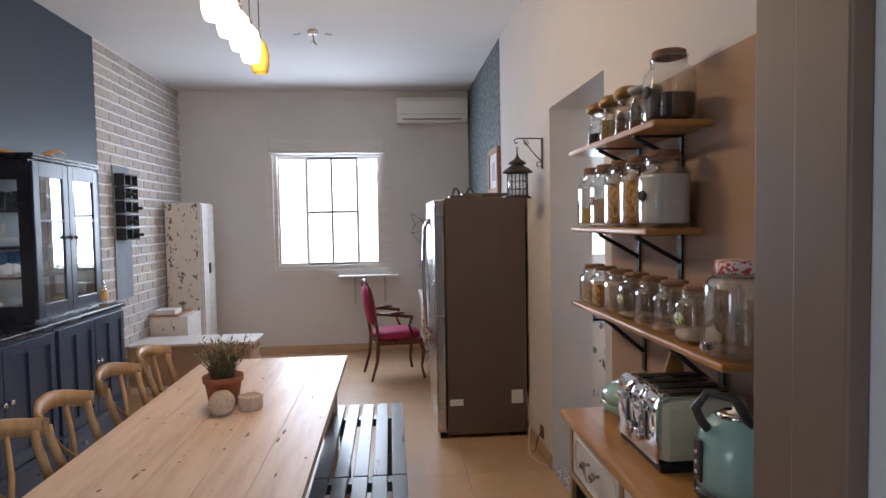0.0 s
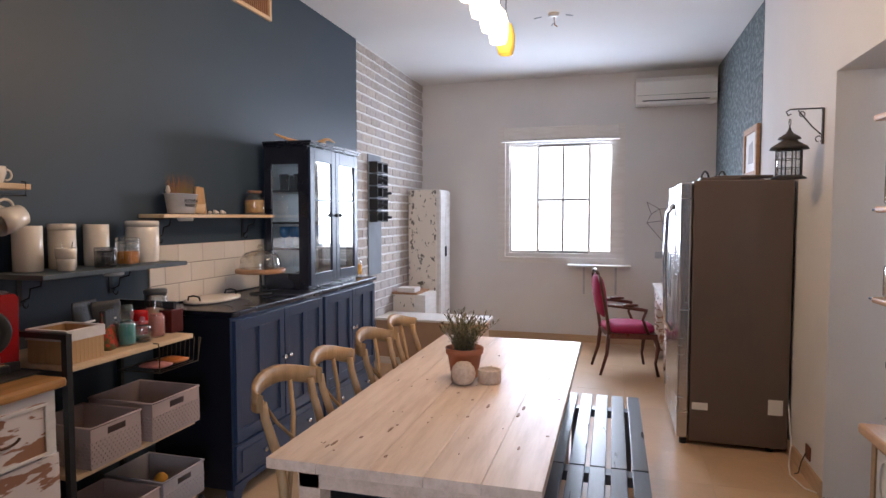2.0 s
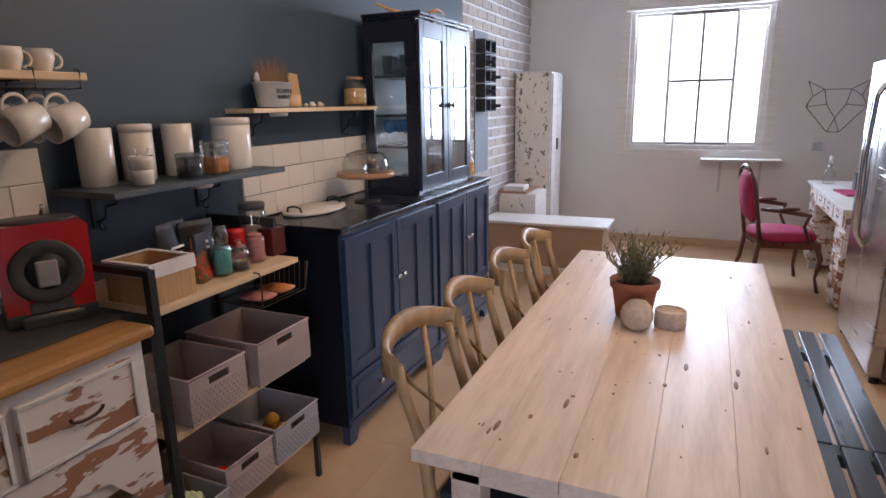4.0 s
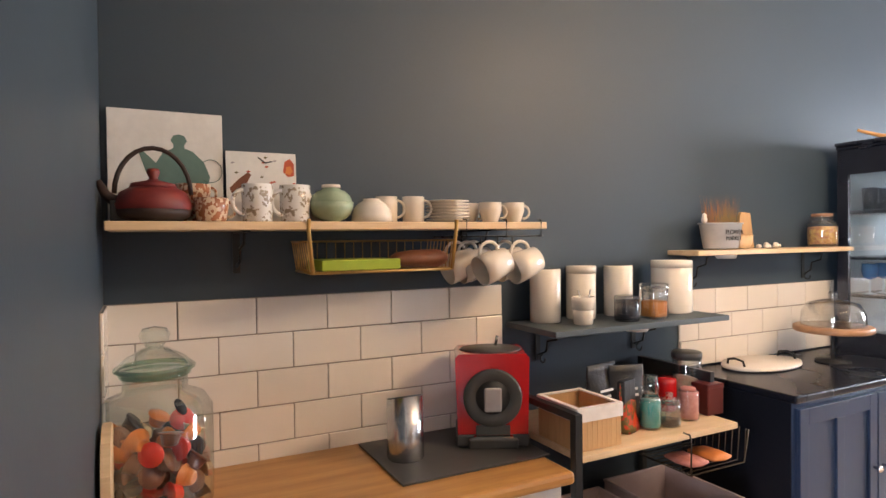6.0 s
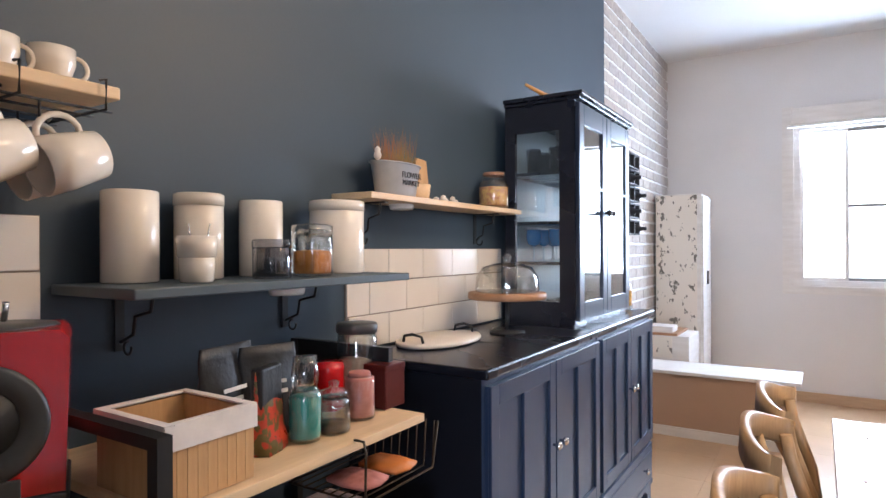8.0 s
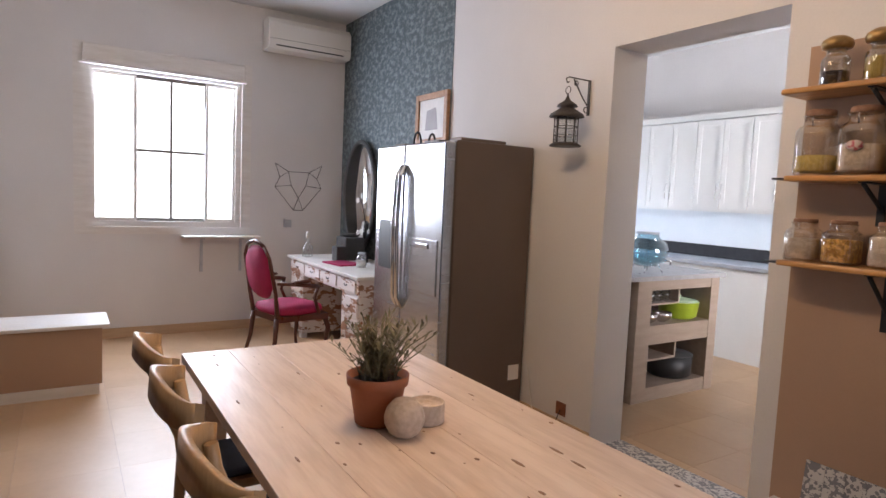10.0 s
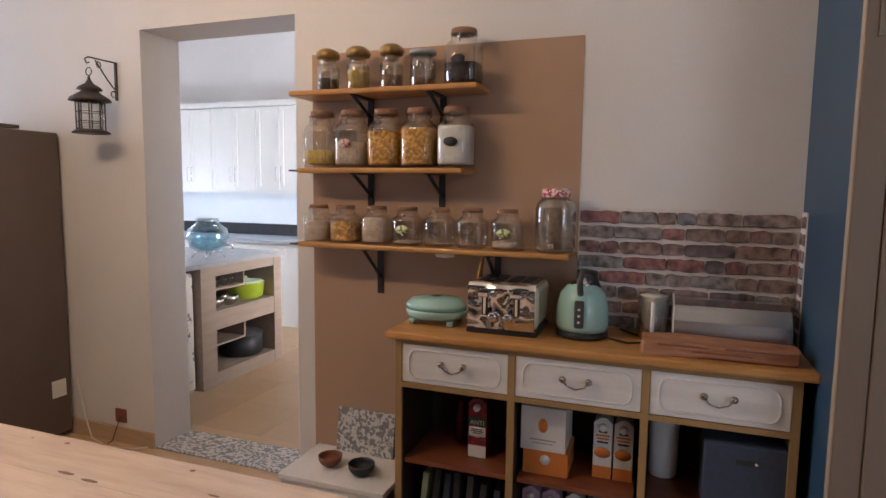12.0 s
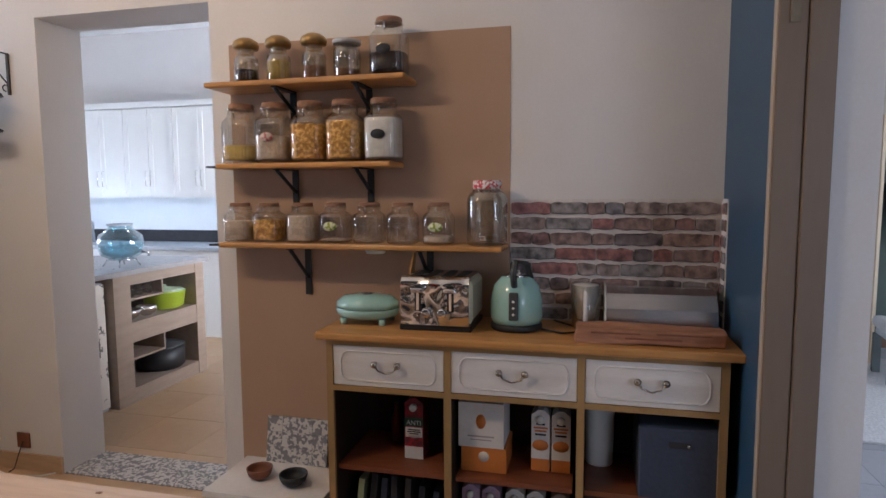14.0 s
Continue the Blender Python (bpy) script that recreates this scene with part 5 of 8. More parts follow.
def pouch(x, y, w, h, mat, label, rz):
    p = thing("coffee_pouch", x, y, ZR, label, "packet", "coffee packets", rz)
    bm = bmesh.new()
    rows = []
    for k in range(9):
        u = k / 8
        th = 0.026 * (1 - u) + 0.0015 + 0.002 * math.sin(k * 1.7)
        ww = w / 2 * (1 + 0.03 * math.sin(k * 2.1))
        rows.append([bm.verts.new((a * th, b * ww, h * u)) for a, b in ((-1, -0.9), (-1.15, 0), (-1, 0.9), (0, 1), (1, 0.9), (1.15, 0), (1, -0.9), (0, -1))])
    for a, b in zip(rows, rows[1:]):
        for k in range(8):
            bm.faces.new((a[k], a[(k + 1) % 8], b[(k + 1) % 8], b[k])).smooth = True
    bm.faces.new(rows[0]), bm.faces.new(rows[-1])
    part("bag", bm, mat, p)
    return p


pouch(-2.24, 2.05, 0.15, 0.20, M_foil, "crumpled black foil coffee pouch", 10)
pouch(-2.22, 2.14, 0.13, 0.19, M_foil, "crumpled black foil coffee pouch, leaning", -15)
for po_ in [o for o in bpy.data.objects if o.name.startswith("coffee_pouch")]:
    for k, (b0, b1) in enumerate(((-0.035, 0.03), (-0.02, 0.035), (-0.03, 0.01))):
        part("print", box((0, b0, 0, 0.001, b1, 0.008)), M_paperw, po_, "small pale print").matrix_basis = pose(0.026 - k * 0.0035, 0, 0.11 - k * 0.022, 0, -9, 0)
p3 = pouch(-2.14, 2.065, 0.085, 0.16, material("sweet_mix", (0.5, 0.05, 0.02), (0.12, 0.1, 0.03), 55, 0.3, bump=0.4, low=0.48, high=0.52), "clear packet of bright sweets with black top", 20)
part("top_band", box((-0.012, -0.04, 0.085, 0.014, 0.04, 0.165), bevel=0.004), M_foil, p3)
jar(-2.12, 2.15, ZR, 0.034, 0.115, M_teal, 0.09, None, "bottle of teal soap with clear cap", "bottles", power=2, neck=0.95, cat="bottle")
cp = thing("measuring_cap", -2.12, 2.15, ZR + 0.108, "clear upturned cup on the teal bottle", "cup")
part("cup", lathe([(0.026, 0), (0.028, 0.03), (0.024, 0.065), (0.001, 0.067)], 20), M_glass, cp)
rcan = thing("red_can", -2.25, 2.36, ZR, "small red tin with a lid", "tin")
part("body", lathe([(0.036, 0), (0.038, 0.004), (0.038, 0.10), (0.036, 0.115), (0.001, 0.116)], 24), M_red, rcan)
sj = jar(-2.11, 2.225, ZR, 0.036, 0.08, M_coffee, 0.02, None, "small round jar with a glass lid", power=2, neck=0.97)
part("lid", lathe([(0.034, 0.08), (0.028, 0.09), (0.01, 0.095), (0.012, 0.108), (0.001, 0.112)], 20), M_glass, sj, "glass knob lid")
jar(-2.13, 2.335, ZR, 0.036, 0.108, M_pink, 0.095, M_pink, "jar packed with pink salt", power=2, neck=0.95)
bj = thing("lidded_jar", -2.24, 2.455, ZR, "tall clear jar half full of nuts, black lid", "jar")
part("glass", lathe([(0.05, 0), (0.052, 0.004), (0.052, 0.165), (0.046, 0.18), (0.044, 0.18), (0.049, 0.16), (0.049, 0.008), (0.001, 0.006)], 24), M_glass, bj)
part("contents", lathe([(0.047, 0.01), (0.047, 0.11), (0.001, 0.115)], 24), M_flour, bj)
part("lid", lathe([(0.053, 0.178), (0.054, 0.198), (0.05, 0.203), (0.001, 0.203)], 24), M_dgrey, bj)
tn = thing("tea_tin", -2.15, 2.455, ZR, "dark red square tea tin", "tin")
part("body", box((-0.035, -0.04, 0, 0.035, 0.04, 0.10), bevel=0.004), material("dark_red_tin", (0.10, 0.016, 0.014), None, 20, 0.3, metal=0.3), tn)
part("lid", box((-0.036, -0.041, 0.092, 0.036, 0.041, 0.108), bevel=0.003), bpy.data.materials["dark_red_tin"], tn)
M_darkwire = material("dark_bronze_wire", (0.06, 0.045, 0.03), None, 8, 0.4, metal=0.6)
hb = thing("hanging_basket", -2.13, 2.34, 0.955, "black wire basket hung under the rack shelf with packets", "basket")
part("front_hook", tube([(0.10, -0.14, 0.022), (0.125, -0.14, 0.022), (0.13, -0.14, 0.0), (0.12, -0.13, -0.11)], 0.003, 6), M_darkwire, hb)
part("rim", tube([(0.13, 0.13, 0.0), (0.12, 0.12, -0.11), (0.12, -0.13, -0.11), (-0.1, -0.13, -0.11), (-0.1, 0.12, -0.11)], 0.003, 6), M_darkwire, hb)
for k in range(9):
    part("wire", tube([(0.12 - k * 0.025, 0.13, 0), (0.12 - k * 0.025, 0.12, -0.11), (0.12 - k * 0.025, -0.13, -0.11)], 0.002, 5), M_darkwire, hb)
for k, (yy, m_) in enumerate(((-0.06, M_pink), (0.05, M_orange))):
    pk = thing("snack_packet", -2.09, 2.34 + yy, 0.85, "flat snack packet in the wire basket", "packet", "packets")
    part("packet", lathe([(0.03, 0), (0.058, 0.006), (0.06, 0.014), (0.03, 0.022), (0.001, 0.022)], 8, sx=1.1, sy=0.85, power=4), m_, pk)


def basket(x, y, z, w, d, h, mat, label, rz=0):
    """Open plastic basket with ribs; w across x, d along y."""
    b = thing("storage_basket", x, y, z, label, "basket", "storage baskets", rz)
    t = 0.004
    fl = 1.0
    g = 0.045
    part("bottom", box((-w / 2, -d / 2, 0, w / 2, d / 2, 0.004)), mat, b)
    part("side", box((-w / 2, -d / 2, 0.004, -w / 2 + t, d / 2, h)), mat, b)
    part("side", box((w / 2 - t, -d / 2, 0.004, w / 2, -g, h), (w / 2 - t, g, 0.004, w / 2, d / 2, h), (w / 2 - t, -g, 0.004, w / 2, g, h - 0.045), (w / 2 - t, -g, h - 0.018, w / 2, g, h)), mat, b)
    part("side", box((-w / 2 + t, -d / 2, 0.004, w / 2 - t, -d / 2 + t, h)), mat, b)
    part("side", box((-w / 2 + t, d / 2 - t, 0.004, w / 2 - t, d / 2, h)), mat, b)
    part("rim", tube([(-w / 2, -d / 2, h), (w / 2, -d / 2, h), (w / 2, d / 2, h), (-w / 2, d / 2, h)], 0.005, 6, closed=True), mat, b)
    bm = bmesh.new()
    n_ = int((h - 0.06) / 0.014)
    for k in range(n_):
        zz = 0.012 + k * 0.014
        for m_ in range(int(d / 0.02)):
            yy = -d / 2 + 0.004 + m_ * 0.02 + 0.01 * (k % 2)
            add_box(bm, w / 2, yy, zz, w / 2 + 0.0025, min(yy + 0.016, d / 2), zz + 0.009)
        for m_ in range(int(w / 0.02)):
            xx = -w / 2 + 0.004 + m_ * 0.02 + 0.01 * (k % 2)
            add_box(bm, xx, -d / 2 - 0.0025, zz, min(xx + 0.016, w / 2), -d / 2, zz + 0.009)
    part("weave", bm, mat, b, "woven relief", "stuff")
    return b


basket(-2.16, 1.97, 0.561, 0.30, 0.25, 0.16, M_plait, "taupe woven-look plastic basket on the middle shelf")
basket(-2.17, 2.30, 0.561, 0.34, 0.30, 0.165, M_plait, "taupe woven-look plastic basket, beside another")
basket(-2.15, 2.06, 0.201, 0.30, 0.24, 0.15, M_plait, "taupe plastic basket with red fruit")
basket(-2.17, 2.35, 0.201, 0.32, 0.27, 0.15, M_greyp, "grey plastic basket holding yellow lemons")
basket(-2.05, 1.80, 0.201, 0.20, 0.20, 0.13, M_greyp, "grey basket holding a cauliflower")
M_lemon = material("lemon_skin", (0.62, 0.32, 0.03), (0.55, 0.27, 0.02), 30, 0.45)
for k, (xx, yy, zz) in enumerate(((-2.16, 2.33, 0.245), (-2.12, 2.38, 0.245), (-2.19, 2.39, 0.245), (-2.15, 2.36, 0.295), (-2.2, 2.31, 0.245))):
    f_ = thing("lemon", xx, yy, zz - 0.03, "yellow-orange lemon in the grey basket", "fruit", "lemons")
    part("fruit", lathe([(0.001, 0), (0.012, 0.004), (0.03, 0.02), (0.031, 0.036), (0.014, 0.056), (0.001, 0.06)], 16), M_lemon, f_)
for k, (xx, yy, zz) in enumerate(((-2.14, 2.06, 0.235), (-2.08, 2.30, 0.565 + 0.03), (-2.2, 2.02, 0.24))):
    f_ = thing("tomato", xx, yy, zz - 0.03, "red tomato in a basket", "fruit", "tomatoes")
    part("fruit", lathe([(0.001, 0), (0.02, 0.004), (0.034, 0.022), (0.03, 0.042), (0.012, 0.052), (0.001, 0.05)], 16), M_red, f_)
cf = thing("cauliflower", -2.05, 1.80, 0.207, "pale green cauliflower in a basket", "vegetable")
bmc = bmesh.new()
rf = random.Random(2)
for k in range(60):
    a, b_ = rf.uniform(0, 6.283), rf.uniform(0.1, 1.5)
    add_lathe(bmc, [(0.001, 0), (0.014, 0.006), (0.016, 0.016), (0.008, 0.026), (0.001, 0.028)], 8, c=(0.065 * math.cos(a) * math.cos(b_), 0.065 * math.sin(a) * math.cos(b_), 0.055 + 0.055 * math.sin(b_)))
part("florets", bmc, material("cauliflower_florets", (0.6, 0.6, 0.36), (0.45, 0.5, 0.25), 40, 0.8, bump=0.5), cf, "", "stuff")

# ---- worktop things ----
ZW = 1.0375
ob_ = thing("serving_board", -2.37, 3.06, ZW + 0.003, "oval pale marble board with two black handles", "board")
part("board", lathe([(0.16, 0), (0.165, 0.006), (0.162, 0.016), (0.001, 0.017)], 40, sx=0.75, sy=1.25), M_marble, ob_)
for s in (-1, 1):
    part("handle", tube([(-0.04, s * 0.165, 0.017), (-0.035, s * 0.168, 0.038), (0, s * 0.17, 0.045), (0.035, s * 0.168, 0.038), (0.04, s * 0.165, 0.017)], 0.005, 6), M_black, ob_)
cs = thing("cake_stand", -2.27, 3.40, ZW, "wooden cake stand on a black foot with glass dome", "cake stand")
part("foot", lathe([(0.07, 0), (0.068, 0.008), (0.009, 0.014), (0.007, 0.12), (0.05, 0.135)], 24), M_black, cs)
part("plate", lathe([(0.15, 0.135), (0.155, 0.14), (0.155, 0.158), (0.15, 0.162), (0.001, 0.162)], 40), M_wood, cs, "round wooden plate")
part("dome", lathe([(0.125, 0.163), (0.127, 0.17), (0.122, 0.22), (0.10, 0.26), (0.05, 0.275), (0.018, 0.278), (0.014, 0.285), (0.02, 0.3), (0.012, 0.312), (0.001, 0.314)], 36), M_glass, cs, "clear glass dome with a knob")
ant = thing("branch_ornament", -2.24, 3.95, 2.028, "twisted honey-coloured driftwood branch", "ornament")
part("branch", tube([(-0.05, -0.32, 0.05), (-0.02, -0.2, 0.03), (0.02, -0.08, 0.015), (0.05, 0.05, 0.025), (0.06, 0.15, 0.05), (0.03, 0.22, 0.03), (0.02, 0.3, 0.02)], [0.006, 0.01, 0.014, 0.016, 0.018, 0.014, 0.006], 8), M_oak, ant)
part("twig", tube([(0.05, 0.05, 0.025), (0.09, 0.12, 0.06), (0.08, 0.2, 0.075), (0.1, 0.26, 0.055)], [0.012, 0.012, 0.009, 0.004], 8), M_oak, ant)
part("twig", tube([(0.055, 0.13, 0.045), (0.1, 0.16, 0.02), (0.11, 0.22, 0.01)], [0.01, 0.007, 0.004], 8), M_oak, ant)


M_stem = material("frosty_clear_stem", (0.6, 0.75, 0.88), None, 3, 0.1, bump=0, clear=0.5)


def goblet(x, y, z, mat, label, h=0.15):
    g = thing("goblet", x, y, z, label, "glass", "hutch glasses")
    part("foot", lathe([(0.03, 0), (0.028, 0.003), (0.005, 0.008), (0.005, h * 0.45), (0.008, h * 0.47), (0.001, h * 0.48)], 16), M_stem if mat is M_blueglass else mat, g)
    part("bowl", lathe([(0.005, h * 0.47), (0.028, h * 0.55), (0.036, h * 0.75), (0.034, h), (0.032, h), (0.033, h * 0.75), (0.026, h * 0.57), (0.001, h * 0.5)], 16), mat, g)


def tumbler(x, y, z, mat, label, h=0.11, r=0.034):
    g = thing("tumbler", x, y, z, label, "glass", "hutch glasses")
    part("glass", lathe([(r * 0.8, 0), (r, h), (r - 0.003, h), (r * 0.8 - 0.003, 0.008), (0.001, 0.008)], 16), mat, g)


zz = [1.038 + z + 0.0145 for z in HZ]
for k in range(6):
    for q in range(2):
        goblet(-2.33 + q * 0.11, 3.80 + k * 0.115, zz[0], M_blueglass, "cobalt blue goblet with clear stem, in the hutch", 0.145)
        tumbler(-2.33 + q * 0.11, 3.80 + k * 0.115, zz[2], M_smoke, "smoky glass tumbler, in the hutch")
for k in range(5):
    bowl(-2.28, 3.83 + k * 0.13, 1.069, 0.055, 0.06, M_glass, "clear glass bowl, in the hutch", group="hutch glasses")
for k in range(3):
    tumbler(-2.20, 3.82 + k * 0.2, zz[2], M_glass, "tall cut glass tumbler, in the hutch", 0.19, 0.03)
# bottle and wall panel past the hutch
btl = thing("oil_bottle", -2.13, 4.60, ZW, "small clear bottle with a striped yellow label", "bottle")
part("glass", lathe([(0.028, 0), (0.03, 0.005), (0.03, 0.12), (0.012, 0.16), (0.012, 0.19), (0.001, 0.19)], 16), M_glass, btl)
part("label", lathe([(0.0305, 0.02), (0.0308, 0.021), (0.0308, 0.1), (0.0305, 0.101)], 16), M_pasta, btl, "yellow striped label")
wp = thing("wine_rack", W, 5.84, 1.40, "black wall-hung bottle rack on a grey panel", "rack")
part("panel", box((0.001, -0.17, -0.47, 0.012, 0.17, 0.76)), material("grey_panel", (0.24, 0.27, 0.30), None, 5, 0.6), wp)
for k in range(5):
    for q in range(2):
        yc, zc = -0.075 + q * 0.15, 0.13 + k * 0.125
        part("cell", box((0.0125, yc - 0.07, zc - 0.055, 0.10, yc - 0.06, zc + 0.055), (0.0125, yc + 0.06, zc - 0.055, 0.10, yc + 0.07, zc + 0.055), (0.0125, yc - 0.06, zc - 0.055, 0.10, yc + 0.06, zc - 0.045), (0.0125, yc - 0.06, zc + 0.045, 0.10, yc + 0.06, zc + 0.055)), M_black, wp, "square black ring")
for yc, zc in ((-0.075, 1.655), (0.075, 1.53), (-0.075, 1.905), (0.075, 1.78)):
    wbt = thing("wine_bottle", W + 0.02, 5.84 + yc, zc - 0.008, "dark wine bottle lying in the wall rack", "bottle", "bottles in the rack")
    part("glass", lathe([(0.034, 0), (0.036, 0.004), (0.036, 0.08), (0.014, 0.11), (0.014, 0.145), (0.001, 0.146)], 16), M_ink, wbt).matrix_basis = pose(0, 0, 0, 0, 90, 0)

# ---- vent, table things ----
vt = thing("vent_grille", W, 3.60, 2.93, "wooden louvred vent grille high on the wall", "vent")
part("frame", box((0.001, -0.33, -0.01, 0.02, 0.32, 0.015), (0.001, -0.33, 0.19, 0.02, 0.32, 0.215), (0.001, -0.33, 0.015, 0.02, -0.305, 0.19), (0.001, 0.295, 0.015, 0.02, 0.32, 0.19)), M_pine, vt)
part("backing", box((0.001, -0.305, 0.015, 0.004, 0.295, 0.19)), M_brown, vt)
for k in range(24):
    part("slat", box((0.005, -0.30 + k * 0.025, 0.015, 0.012, -0.292 + k * 0.025, 0.19)), M_wood, vt)
pot = thing("plant_pot", -0.80, 2.86, TZ + 0.001, "terracotta pot with a spiky dusty olive plant", "plant")
part("pot", lathe([(0.06, 0), (0.064, 0.003), (0.082, 0.115), (0.09, 0.117), (0.093, 0.145), (0.088, 0.147), (0.078, 0.12), (0.001, 0.118)], 32), M_terra, pot)
part("soil", lathe([(0.08, 0.122), (0.001, 0.13)], 20), M_coffee, pot)
rp = random.Random(11)
bml = bmesh.new()
bms = bmesh.new()
for k in range(75):
    a, q = rp.uniform(0, 6.283), rp.uniform(0.1, 1)
    x0_, y0_ = 0.05 * q * math.cos(a), 0.05 * q * math.sin(a)
    L_, lean = rp.uniform(0.08, 0.2), rp.uniform(0.3, 1.0) * q
    pts = [(x0_ + lean * L_ * u * u * math.cos(a), y0_ + lean * L_ * u * u * math.sin(a), 0.12 + L_ * u) for u in (0, 0.35, 0.7, 1.0)]
    add_tube(bms, pts, 0.0015, 4)
    for m_ in range(15):
        u = 0.15 + 0.85 * m_ / 14
        cx_, cy_, cz_ = x0_ + lean * L_ * u * u * math.cos(a), y0_ + lean * L_ * u * u * math.sin(a), 0.12 + L_ * u
        b_, el = rp.uniform(0, 6.283), rp.uniform(0.2, 1.0)
        ll = rp.uniform(0.026, 0.045)
        dx, dy, dz = ll * math.cos(b_) * math.cos(el), ll * math.sin(b_) * math.cos(el), ll * math.sin(el)
        px_, py_ = -math.sin(b_) * 0.0042, math.cos(b_) * 0.0042
        v = [bml.verts.new(p) for p in ((cx_, cy_, cz_), (cx_ + dx * 0.5 + px_, cy_ + dy * 0.5 + py_, cz_ + dz * 0.5), (cx_ + dx, cy_ + dy, cz_ + dz), (cx_ + dx * 0.5 - px_, cy_ + dy * 0.5 - py_, cz_ + dz * 0.5))]
        bml.faces.new(v)
part("stem", bms, M_leaf, pot, "", "stuff")
part("leaves", bml, M_leaf, pot, "dusty olive narrow leaves", "stuff", fix=False)
bl = thing("stone_ball", -0.775, 2.735, TZ + 0.001, "round beige stone ball candle", "ornament")
part("ball", lathe([(0.03, 0.0), (0.045, 0.012), (0.056, 0.035), (0.058, 0.055), (0.05, 0.08), (0.032, 0.1), (0.001, 0.107)], 32), M_flour, bl)
dc = thing("candle_dish", -0.665, 2.80, TZ + 0.001, "round beige ceramic candle holder", "candle")
part("dish", lathe([(0.052, 0), (0.055, 0.004), (0.055, 0.06), (0.05, 0.062), (0.048, 0.055), (0.001, 0.053)], 32), M_flour, dc)

# ---- far end of the room ----
lk = thing("locker", -2.28, 7.08, 0, "tall white locker with a floral printed side", "cabinet")
part("body", box((-0.20, -0.22, 0, 0.185, 0.22, 1.85), bevel=0.005), M_whitewood, lk)
part("side_panel", box((-0.19, -0.226, 0.02, 0.15, -0.2205, 1.84)), M_floral, lk, "cream panel with dark sprigs")
part("door", box((0.186, -0.21, 0.03, 0.20, -0.003, 1.83), bevel=0.002), M_whitewood, lk)
part("door", box((0.186, 0.003, 0.03, 0.20, 0.21, 1.83), bevel=0.002), M_whitewood, lk)
for s in (-1, 1):
    part("handle", box((0.2, s * 0.02 - 0.006, 1.05, 0.212, s * 0.02 + 0.006, 1.17)), M_dgrey, lk)
st = thing("shoe_cabinet", -2.30, 6.58, 0, "low white cabinet with floral front and open top drawers", "cabinet")
part("body", box((-0.19, -0.22, 0, 0.19, 0.22, 0.66), bevel=0.004), M_whitewood, st)
part("front_panel", box((-0.18, -0.226, 0.48, 0.06, -0.2205, 0.65)), M_floral, st, "cream panel with dark sprigs")
part("top", box((-0.2, -0.23, 0.661, 0.1, 0.23, 0.68)), M_wood, st, "brown top board")
part("drawer", box((-0.15, -0.2, 0.681, 0.06, 0.0, 0.73), bevel=0.003), M_whitewood, st)
lw = thing("storage_bench", -1.9, 6.05, 0, "low tan storage bench with a white top", "bench")
part("body", box((-0.595, -0.19, 0.07, 0.53, 0.2, 0.455)), M_tan, lw, "tan painted body")
part("plinth", box((-0.595, -0.20, 0.0, 0.51, 0.2, 0.069)), M_whitewood, lw)
part("top", box((-0.598, -0.225, 0.456, 0.575, 0.215, 0.48), bevel=0.004), M_whitewood, lw, "white top")
fs = thing("fold_down_shelf", -0.28, 7.40, 0.935, "white wall-mounted fold-down shelf under the window", "shelf")
part("board", box((-0.36, -0.09, 0, 0.37, 0.099, 0.02), bevel=0.003), M_whitewood, fs)
for s in (-0.17, 0.2):
    part("bracket", box((s - 0.012, 0.080, -0.34, s + 0.012, 0.099, -0.001), (s - 0.006, -0.06, -0.012, s + 0.006, 0.085, -0.001)), M_zinc, fs)
wf = thing("wire_wolf_head", 0.51, 7.492, 1.20, "geometric wolf head of thin black wire on the wall", "ornament")
P_ = {"a": (-0.25, 0.50), "b": (-0.11, 0.42), "c": (0.11, 0.42), "d": (0.25, 0.50), "e": (-0.25, 0.26), "f": (0.25, 0.26), "g": (-0.05, 0.02), "h": (0.05, 0.02), "i": (-0.2, 0.36), "j": (0.2, 0.36), "k": (-0.08, 0.28), "l": (0.08, 0.28), "m": (0, 0.15)}
for q in ("ab", "bc", "cd", "ai", "dj", "ie", "jf", "eg", "fh", "gh", "bi", "cj", "bk", "cl", "km", "lm", "ek", "fl", "mg", "mh"):
    (x0_, z0_), (x1_, z1_) = P_[q[0]], P_[q[1]]
    part("wire", tube([(x0_, 0, z0_), (x1_, 0, z1_)], 0.0028, 5), M_black, wf)
sk = thing("wall_socket", 0.40, 7.499, 1.08, "grey square wall socket", "socket", "sockets")
part("plate", box((-0.042, -0.008, -0.04, 0.042, -0.001, 0.04), bevel=0.002), M_zinc, sk)
sk = thing("wall_socket", 0.999, 3.93, 0.16, "brown square wall socket", "socket", "sockets")
part("plate", box((-0.01, -0.04, -0.04, -0.001, 0.04, 0.04), bevel=0.002), M_brown, sk)
cb = thing("power_cable", 0.96, 3.9, 0.0, "white power cable trailing along the skirting", "cable")
part("cable", tube([(0.0, 0.32, 0.35), (0.01, 0.28, 0.12), (-0.02, 0.2, 0.02), (-0.05, 0.05, 0.006), (-0.02, -0.12, 0.006), (0.06, -0.2, 0.006), (0.12, -0.19, 0.03), (0.16, -0.185, 0.07)], 0.004, 8), M_plastic, cb)
part("lead", tube([(0.02, 0.02, 0.16), (0.0, 0.03, 0.1), (-0.005, 0.06, 0.02), (-0.02, 0.08, 0.005)], 0.003, 6), M_black, cb, "black lead")

